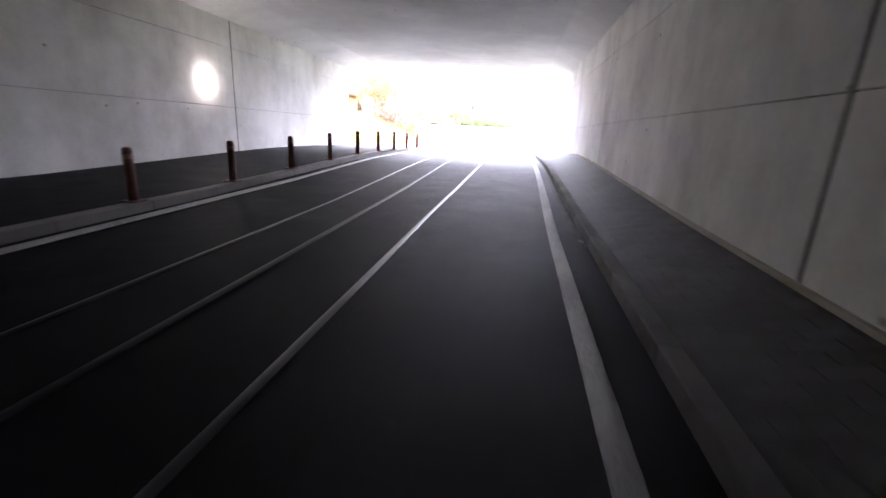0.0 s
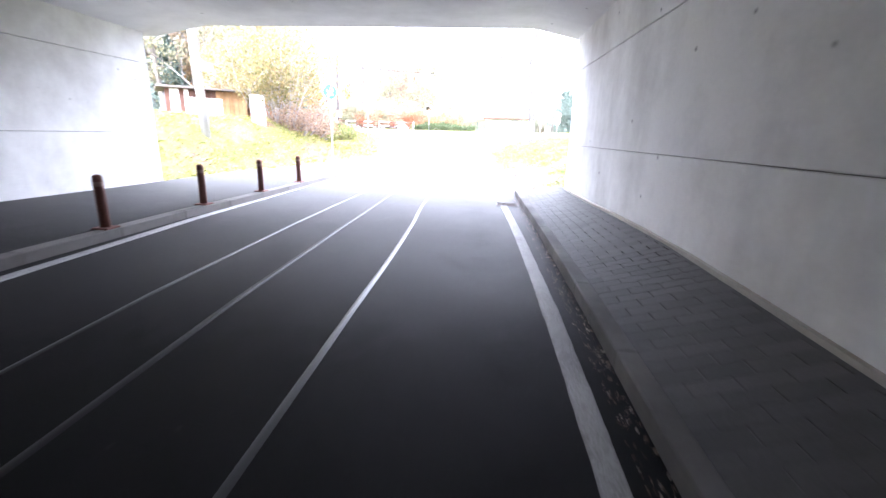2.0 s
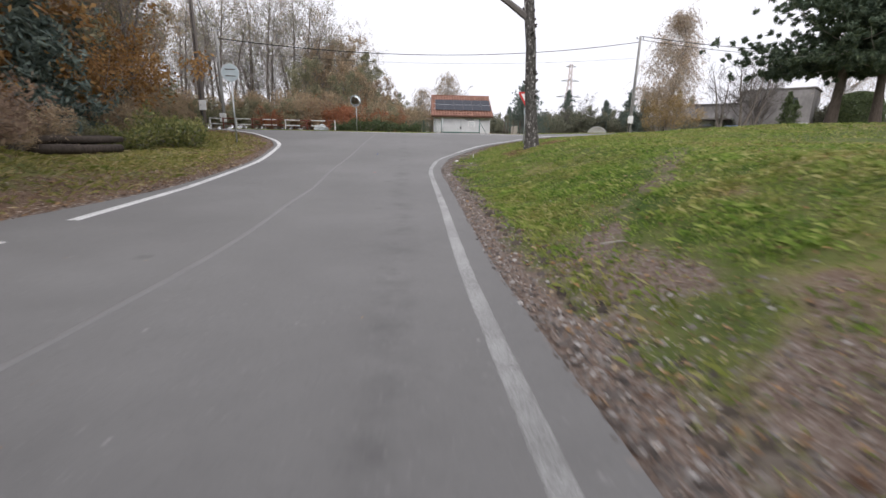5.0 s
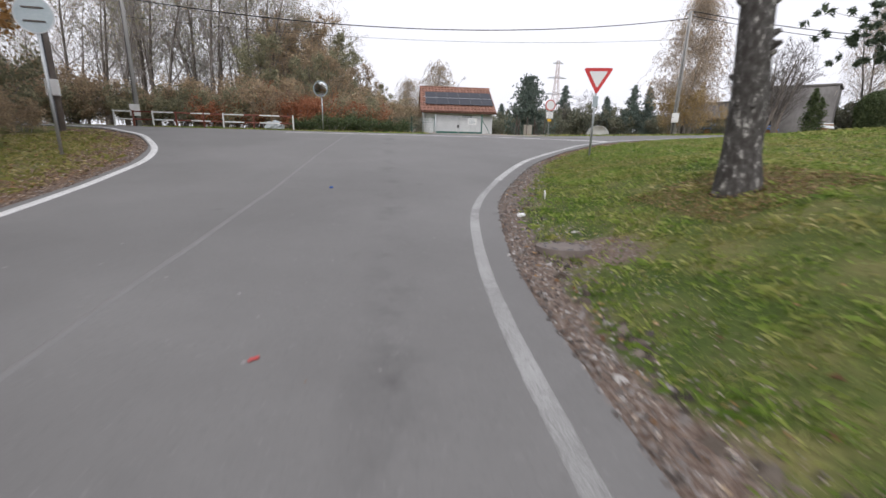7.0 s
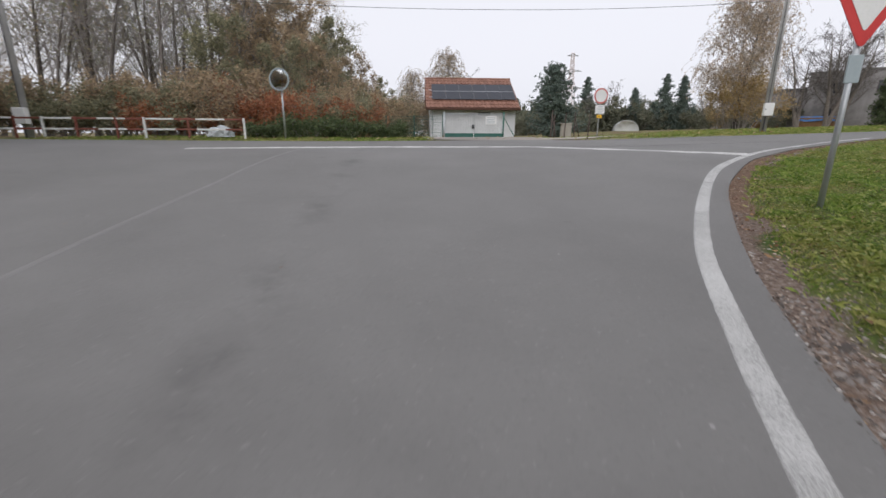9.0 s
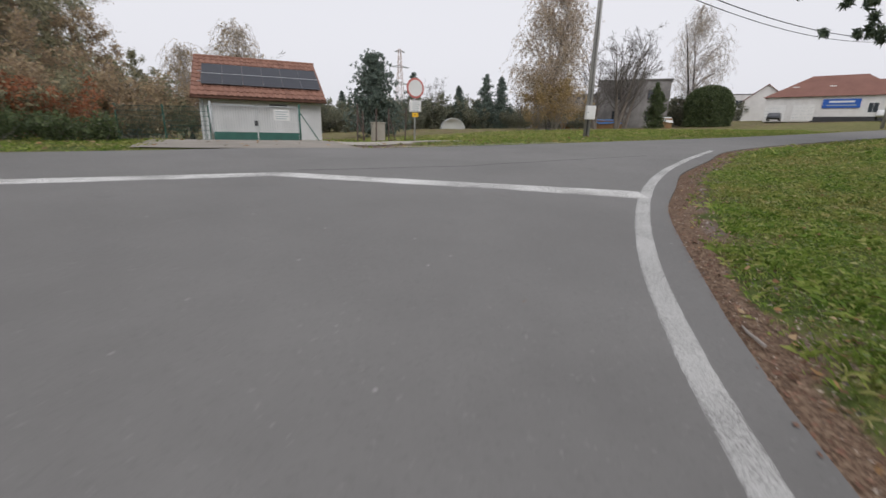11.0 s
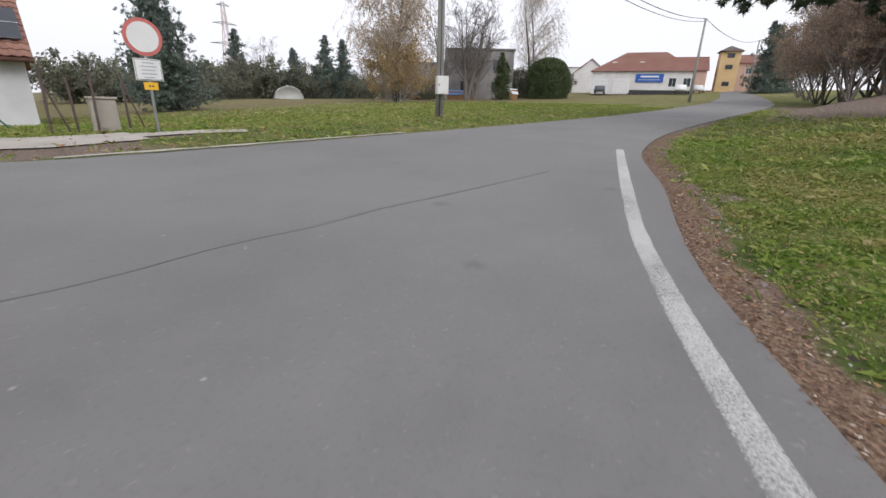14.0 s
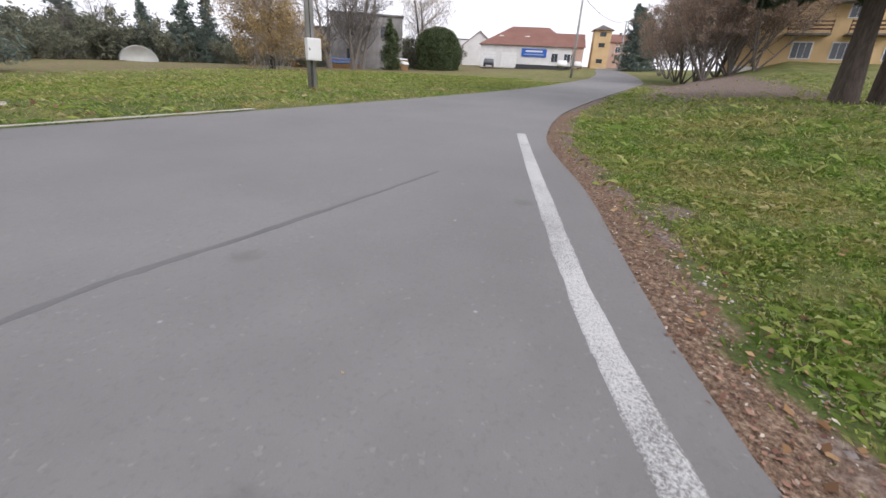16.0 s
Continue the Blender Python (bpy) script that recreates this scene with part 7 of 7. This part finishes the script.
# ---- grass, leaves and gravel ----
GRID_X, GRID_Y, CELL = np.arange(-16, 46.05, 0.14), np.arange(2, 70.05, 0.14), 0.14
GRID_D = edge_distance(*np.meshgrid(GRID_X, GRID_Y)).reshape(len(GRID_Y), len(GRID_X))


def near_distance(x, y):
    """The signed distance to the asphalt's edge, read between the points of a fine grid."""
    u, w = (x - GRID_X[0]) / CELL, (y - GRID_Y[0]) / CELL
    i, j = np.clip(u.astype(int), 0, len(GRID_X) - 2), np.clip(w.astype(int), 0, len(GRID_Y) - 2)
    u, w = u - i, w - j
    return GRID_D[j, i] * (1 - u) * (1 - w) + GRID_D[j, i + 1] * u * (1 - w) + GRID_D[j + 1, i] * (1 - u) * w + GRID_D[j + 1, i + 1] * u * w


def scatter(n, x0, x1, y0, y1, seed):
    g = np.random.default_rng(seed)
    x, y = g.uniform(x0, x1, n), g.uniform(y0, y1, n)
    return g, x, y, near_distance(x, y)


def stuff(name, v, f, material, label, category):
    """Many loose pieces of one face size as one mesh, from arrays of corners and faces."""
    v, f = np.asarray(v, np.float32).reshape(-1, 3), np.asarray(f, np.int32)
    me = bpy.data.meshes.new(name)
    me.vertices.add(len(v))
    me.vertices.foreach_set("co", v.ravel())
    me.loops.add(f.size)
    me.loops.foreach_set("vertex_index", f.ravel())
    me.polygons.add(len(f))
    me.polygons.foreach_set("loop_start", np.arange(len(f), dtype=np.int32) * f.shape[1])
    me.update(calc_edges=True)
    me.materials.append(material)
    return tagged(new(name, me), label, category, kind="stuff")


def grass_material(name="grass_blades", lean=0.0):
    """Blades whose tone changes from one to the next and, more slowly, from lush to thin and dry patches."""
    m, nt, b = shell(name, 0.55, 0, 0.3)
    v = coords(nt)
    r = nt.nodes.new("ShaderNodeNewGeometry").outputs["Random Per Island"]
    lush = ramp_of(nt, r, [(0.0, (0.075, 0.14, 0.02)), (0.45, (0.18, 0.28, 0.045)), (0.8, (0.31, 0.4, 0.085)), (1.0, (0.45, 0.44, 0.17))])
    dry = ramp_of(nt, r, [(0.0, (0.14, 0.16, 0.035)), (0.5, (0.29, 0.29, 0.08)), (0.8, (0.42, 0.36, 0.14)), (1.0, (0.54, 0.46, 0.26))])
    patch = math_of(nt, "ADD", math_of(nt, "MULTIPLY", noise_of(nt, v, 0.55, 4, 0.6), 0.65), math_of(nt, "MULTIPLY", noise_of(nt, v, 2.6, 3, 0.6), 0.35))
    col = mix_of(nt, ramp_of(nt, patch, [(0.44 - lean, (0, 0, 0)), (0.6 - lean, (1, 1, 1))]), lush, dry)
    nt.links.new(col, b.inputs["Base Color"])
    t = nt.nodes.new("ShaderNodeBsdfTranslucent")
    nt.links.new(col, t.inputs["Color"])
    mx = nt.nodes.new("ShaderNodeMixShader")
    mx.inputs[0].default_value = 0.4
    nt.links.new(b.outputs[0], mx.inputs[1])
    nt.links.new(t.outputs[0], mx.inputs[2])
    nt.links.new(mx.outputs[0], nt.nodes["Material Output"].inputs["Surface"])
    return m


GRASSBLADE, BANKGRASS = grass_material(), grass_material("bank_grass", 0.17)


def blades(name, regions, label, material=GRASSBLADE):
    """Loose bent blades, thinner where the ground is bare, in tufts of uneven height."""
    vs = []
    for n, x0, x1, y0, y1, lo, hi, tall, seed, wide in regions:
        g, x, y, d = scatter(n, x0, x1, y0, y1, seed)
        earth, leaves, _ = cover(x, y, d)
        tuft = 0.5 + 0.28 * np.sin(5.3 * x + 2.7 * y + 1.5 * np.sin(3.1 * y)) + 0.22 * np.sin(9.1 * y - 6.7 * x + 2 * np.sin(4.3 * x))
        gap = np.clip(1.25 * earth + 0.75 * leaves - 0.12, 0, 0.985)
        keep = (d > lo) & (d < hi) & (g.uniform(0, 1, n) > gap) & (g.uniform(0, 1, n) > 0.35 * (1 - tuft))
        keep &= ~((y < 3.6) & (x > -6.2) & (x < 3)) & (g.uniform(0, 1, n) > np.clip((d - lo) / (hi - lo), 0, 1) ** 3)
        keep &= ~((y > 41) & (y < 52) & (np.abs(x - 3.6) < 2.5))
        x, y, d, tuft = x[keep], y[keep], d[keep], tuft[keep]
        z = ground_z(x, y, d)
        m = len(x)
        a, l = g.uniform(0, 6.283, m), np.abs(g.normal(0, 0.75, m)) + 0.15
        h = tall * g.uniform(0.35, 1.2, m) * (0.4 + 0.95 * tuft)
        w = wide * g.uniform(0.6, 1.4, m)
        ca, sa = np.cos(a), np.sin(a)
        q = a + g.uniform(-1.2, 1.2, m)
        p0 = np.stack([x - sa * w, y + ca * w, z - 0.012], -1)
        p1 = np.stack([x + sa * w, y - ca * w, z - 0.012], -1)
        p2 = np.stack([x + np.cos(q) * h * l + sa * w * 0.6, y + np.sin(q) * h * l - ca * w * 0.6, z + h * 0.75], -1)
        p3 = np.stack([x + np.cos(q) * h * l * 1.7, y + np.sin(q) * h * l * 1.7, z + h * (1.05 - 0.3 * l)], -1)
        vs.append(np.stack([p0, p1, p2, p3], 1).reshape(-1, 3))
    vs = np.concatenate(vs)
    return stuff(name, vs, np.arange(len(vs)).reshape(-1, 4), material, label, "grass")


blades("grass", [
    (250000, 1.0, 8.5, 4.5, 31, 0.3, 4.8, 0.045, 1, 0.003), (330000, 3, 19, 24, 39, 0.2, 4.8, 0.047, 2, 0.0034), (140000, 4, 20, 8, 37, 2.5, 12, 0.055, 3, 0.005),
    (190000, 6, 15.5, 31, 38.6, 0.25, 3.2, 0.042, 9, 0.003), (60000, 1.2, 5, 10.5, 16, 0.5, 3.6, 0.045, 10, 0.003),
    (190000, -14, 40, 39.5, 56, 0.1, 13, 0.065, 5, 0.0055), (60000, 4, 44, 50, 69, 3, 26, 0.1, 11, 0.013), (60000, 14, 44, 20, 42, 0.3, 15, 0.085, 6, 0.01),
], "uneven green and straw-yellow lawn grass")
blades("bank_grass", [(130000, -11, -3.8, 3.5, 35, 0.3, 6, 0.075, 4, 0.004)], "thin olive and straw-coloured grass on the leaf-strewn bank", BANKGRASS)


def flakes(name, regions, material, label, category):
    vs = []
    for n, x0, x1, y0, y1, lo, hi, size, seed, want, lift in regions:
        g, x, y, d = scatter(n, x0, x1, y0, y1, seed)
        if y1 < 3.7:
            d = 0 * x - 0.5
        keep = (d > lo) & (d < hi) & (g.uniform(0, 1, n) < want) & ((y1 < 3.7) | ~((y < 3.6) & (x > -6.2) & (x < 3)))
        x, y, d = x[keep], y[keep], d[keep]
        z = np.where(d < 0, road_z(x, y), ground_z(x, y, d)) + lift
        m = len(x)
        s = size * g.uniform(0.5, 1.4, m)
        a = g.uniform(0, 6.283, m)
        t = g.normal(0, 0.35, (m, 4)) * s[:, None]
        t[d < 0] *= 0.15
        ring = []
        for k, (u, w) in enumerate(((-1, 0), (0, 0.55), (1, 0.05), (0, -0.5))):
            ring.append(np.stack([x + (u * np.cos(a) - w * np.sin(a)) * s, y + (u * np.sin(a) + w * np.cos(a)) * s, z + np.abs(t[:, k])], -1))
        vs.append(np.stack(ring, 1).reshape(-1, 3))
    vs = np.concatenate(vs)
    return stuff(name, vs, np.arange(len(vs)).reshape(-1, 4), material, label, category)


CLOVER = leafy("clover_leaves", [(0.0, (0.12, 0.18, 0.045)), (0.5, (0.2, 0.26, 0.075)), (0.85, (0.29, 0.35, 0.1)), (1.0, (0.42, 0.4, 0.18))], 0.5, 0.4)
flakes("clover", [(80000, 3.5, 17, 25, 39, 0.4, 3.6, 0.013, 31, 0.7, 0.028), (26000, 3.5, 17, 25, 39, 0.5, 3.4, 0.022, 35, 0.6, 0.036), (30000, 1.5, 8, 8, 27, 0.8, 4.5, 0.014, 32, 0.5, 0.025)], CLOVER, "low broad-leaved clover and weeds in the lawn", "weeds")
NEEDLE = leafy("red_needles", [(0.0, (0.14, 0.07, 0.05)), (0.6, (0.235, 0.125, 0.085)), (1.0, (0.35, 0.215, 0.15))], 0.8, 0.05)
flakes("needle_litter", [(60000, 3.5, 16, 27, 39, -0.03, 0.13, 0.013, 33, 0.8, 0.006), (60000, 3.5, 16, 27, 39, 0.05, 0.6, 0.013, 34, 0.5, 0.009)], NEEDLE, "band of red-brown dead needles along the asphalt", "needles")
CHIP = leafy("leaf_crumbs", [(0.0, (0.08, 0.055, 0.042)), (0.4, (0.22, 0.155, 0.115)), (0.75, (0.36, 0.28, 0.22)), (1.0, (0.56, 0.49, 0.41))], 0.8, 0.05)
flakes("leaf_crumbs", [(120000, 2.5, 16.5, 25, 39, 0.0, 0.75, 0.0105, 41, 0.85, 0.008), (70000, 0.8, 4, 4.5, 27, 0.05, 1.0, 0.012, 42, 0.3, 0.008), (70000, -8, -3.6, 8, 34, 0.02, 1.5, 0.02, 43, 0.7, 0.008),
                       (1500, 1.33, 1.43, -9, 3.6, -1, 0, 0.007, 44, 1.0, 0.004), (260, 1.39, 1.435, -9, 3.6, -1, 0, 0.014, 45, 1.0, 0.005)],
       CHIP, "brown and grey crumbled leaves and bark along the verge", "leaf litter")
DRYLEAF = leafy("dry_leaves", [(0.0, (0.09, 0.045, 0.022)), (0.4, (0.2, 0.11, 0.05)), (0.75, (0.34, 0.2, 0.09)), (0.95, (0.44, 0.34, 0.21)), (1.0, (0.4, 0.23, 0.1))], 0.7, 0.1)
flakes("fallen_leaves", [
    (14000, -11, -3.6, 3.5, 35, 0.05, 5, 0.032, 11, 0.9, 0.03), (9000, 1, 9, 4.5, 34, 0.05, 4.5, 0.028, 12, 0.12, 0.03), (9000, 3.5, 15.5, 27, 38.5, 0.1, 0.85, 0.024, 13, 0.8, 0.008),
    (5000, 1.2, 6, 5, 14, 0.2, 4, 0.02, 19, 0.45, 0.02), (9000, 2.9, 4.7, 20.6, 22.5, 0.3, 6, 0.014, 14, 0.8, 0.03), (900, -6, 14, 4, 40, -4, -0.1, 0.012, 15, 0.35, 0.004), (4000, 1, 3, 4.5, 26, 0.0, 0.7, 0.026, 16, 0.3, 0.012), (9000, -12, -4, 11, 34, 0.05, 1.7, 0.035, 20, 0.7, 0.012),
    (4000, 5, 20, 8, 38, 0.5, 8, 0.026, 17, 0.5, 0.045), (500, -10, 18, 41, 46, 0.1, 4, 0.06, 18, 0.8, 0.06),
], DRYLEAF, "scattered brown and ochre fallen leaves", "leaves")


def pebbles(name, regions, label, tones=((0.0, (0.05, 0.042, 0.037)), (0.45, (0.13, 0.11, 0.098)), (0.88, (0.25, 0.225, 0.208)), (1.0, (0.45, 0.43, 0.405)))):
    vs, fs, base = [], [], 0
    unit = np.array([(1, 0, 0), (0, 1, 0), (-1, 0, 0), (0, -1, 0), (0.35, 0.35, 0.75), (-0.35, -0.3, 0.8)])
    tri = np.array([(0, 1, 4), (1, 2, 5), (1, 5, 4), (2, 3, 5), (3, 0, 4), (3, 4, 5)])
    for n, x0, x1, y0, y1, lo, hi, size, seed in regions:
        g, x, y, d = scatter(n, x0, x1, y0, y1, seed)
        earth, _, _ = cover(x, y, d)
        keep = (d > lo) & (d < hi) & (g.uniform(0, 1, n) < np.where(d < 0.62, earth * 1.1, 0.35 * earth))
        x, y, d = x[keep], y[keep], d[keep]
        z = np.where(d < 0, road_z(x, y), ground_z(x, y, d))
        m = len(x)
        s = size * np.exp(np.clip(g.normal(0, 0.45, m), -1, 0.7))
        a = g.uniform(0, 6.283, m)
        c, si = np.cos(a)[:, None], np.sin(a)[:, None]
        u = unit[None] * (1 + g.normal(0, 0.22, (m, 6, 3)))
        u[..., 1] *= g.uniform(0.55, 1, m)[:, None]
        px = x[:, None] + (u[..., 0] * c - u[..., 1] * si) * s[:, None]
        py = y[:, None] + (u[..., 0] * si + u[..., 1] * c) * s[:, None]
        pz = z[:, None] + (u[..., 2] * 0.8 - 0.05) * s[:, None]
        vs.append(np.stack([px, py, pz], -1).reshape(-1, 3))
        fs.append((base + 6 * np.arange(m)[:, None, None] + tri[None]).reshape(-1, 3))
        base += 6 * m
    m, nt, b = shell(name + "_stone", 0.85, 0, 0.3)
    r = nt.nodes.new("ShaderNodeNewGeometry").outputs["Random Per Island"]
    nt.links.new(ramp_of(nt, r, list(tones)), b.inputs["Base Color"])
    return stuff(name, np.concatenate(vs), np.concatenate(fs), m, label, "gravel")


pebbles("gravel", [(60000, 0.8, 3.4, 4, 27, -0.02, 1.3, 0.0115, 21), (9000, 1.2, 3.2, 3.9, 10.5, 0.0, 2.0, 0.016, 22), (40000, 2, 16, 25, 38.5, -0.02, 0.8, 0.01, 23),
                   (7000, -7, -3.6, 8, 33, -0.02, 0.6, 0.016, 24), (1500, 0.9, 3.0, 4, 27, 0.05, 0.9, 0.026, 25)], "loose grey and brown verge gravel")

pebbles("soil_clods", [(5000, 0.9, 2.8, 8, 24, 0.3, 0.62, 0.034, 26), (1500, 3, 14, 26, 37, 0.35, 0.7, 0.02, 27)], "dark crumbling sod edge between gravel and grass",
        ((0.0, (0.035, 0.028, 0.022)), (0.6, (0.1, 0.08, 0.062)), (1.0, (0.2, 0.17, 0.14))))

# ---- small things lying about ----
cup = thing("plastic_tube", at_ground(2.13, 23.58, 80), "short white plastic tube standing in the verge", "litter")
bm = bmesh.new()
tube(bm, [(0, 0, -0.02), (0.005, 0, 0.07), (0.01, 0.004, 0.13)], [0.013, 0.014, 0.013], 10)
part("tube", bm, WHITE, cup, smooth=True)
cap = thing("bottle_cap", pose(-1.35, 24.2, float(road_z(-1.35, 24.2)) + 0.004, 70, 0, 20), "blue plastic bottle cap on the road", "litter")
part("cap", disc(bmesh.new(), 0.03, 0, 0.02, 16), SIGNBLUE, cap)
wrap = thing("red_wrapper", pose(-0.84, 18.9, float(road_z(-0.84, 18.9)) + 0.006, 0, 0, 40), "small bright red wrapper on the road", "litter")
part("wrapper", boxed(-0.028, -0.011, 0, 0.028, 0.011, 0.005, 0.001), SIGNRED, wrap)
bag = thing("paper_scrap", at_ground(1.46, 22.45, 20), "crumpled white paper on the gravel", "litter")
bm = bmesh.new()
bmesh.ops.create_icosphere(bm, subdivisions=2, radius=0.045)
rng = random.Random(4)
for v in bm.verts:
    v.co = Vector((v.co.x * 1.4, v.co.y, max(v.co.z, -0.01))) * rng.uniform(0.75, 1.2)
part("paper", bm, WHITE, bag)
for x, y, turn, ln in ((1.9, 24.6, 40, 0.5), (5.6, 31.1, 60, 0.22), (2.2, 11.6, 10, 0.4), (8.9, 33.8, 20, 0.2)):
    tw = thing("twig", at_ground(x, y, turn), "dry broken twig on the verge", "twig", "fallen twigs")
    bm = bmesh.new()
    tube(bm, [(-ln / 2, 0, 0.015), (0, 0.02, 0.03), (ln / 2, -0.01, 0.02)], [0.01, 0.009, 0.005], 6)
    part("stick", bm, PALETWIG, tw)
pipe = thing("steel_pipe", pose(2.1, 3.7, 0.17, 0, 0, 25), "short grey pipe end at the wall's foot", "pipe")
bm = bmesh.new()
tube(bm, [(-0.16, 0, 0.0), (0.2, 0, 0.02)], 0.026, 10)
part("pipe", bm, GALV, pipe)
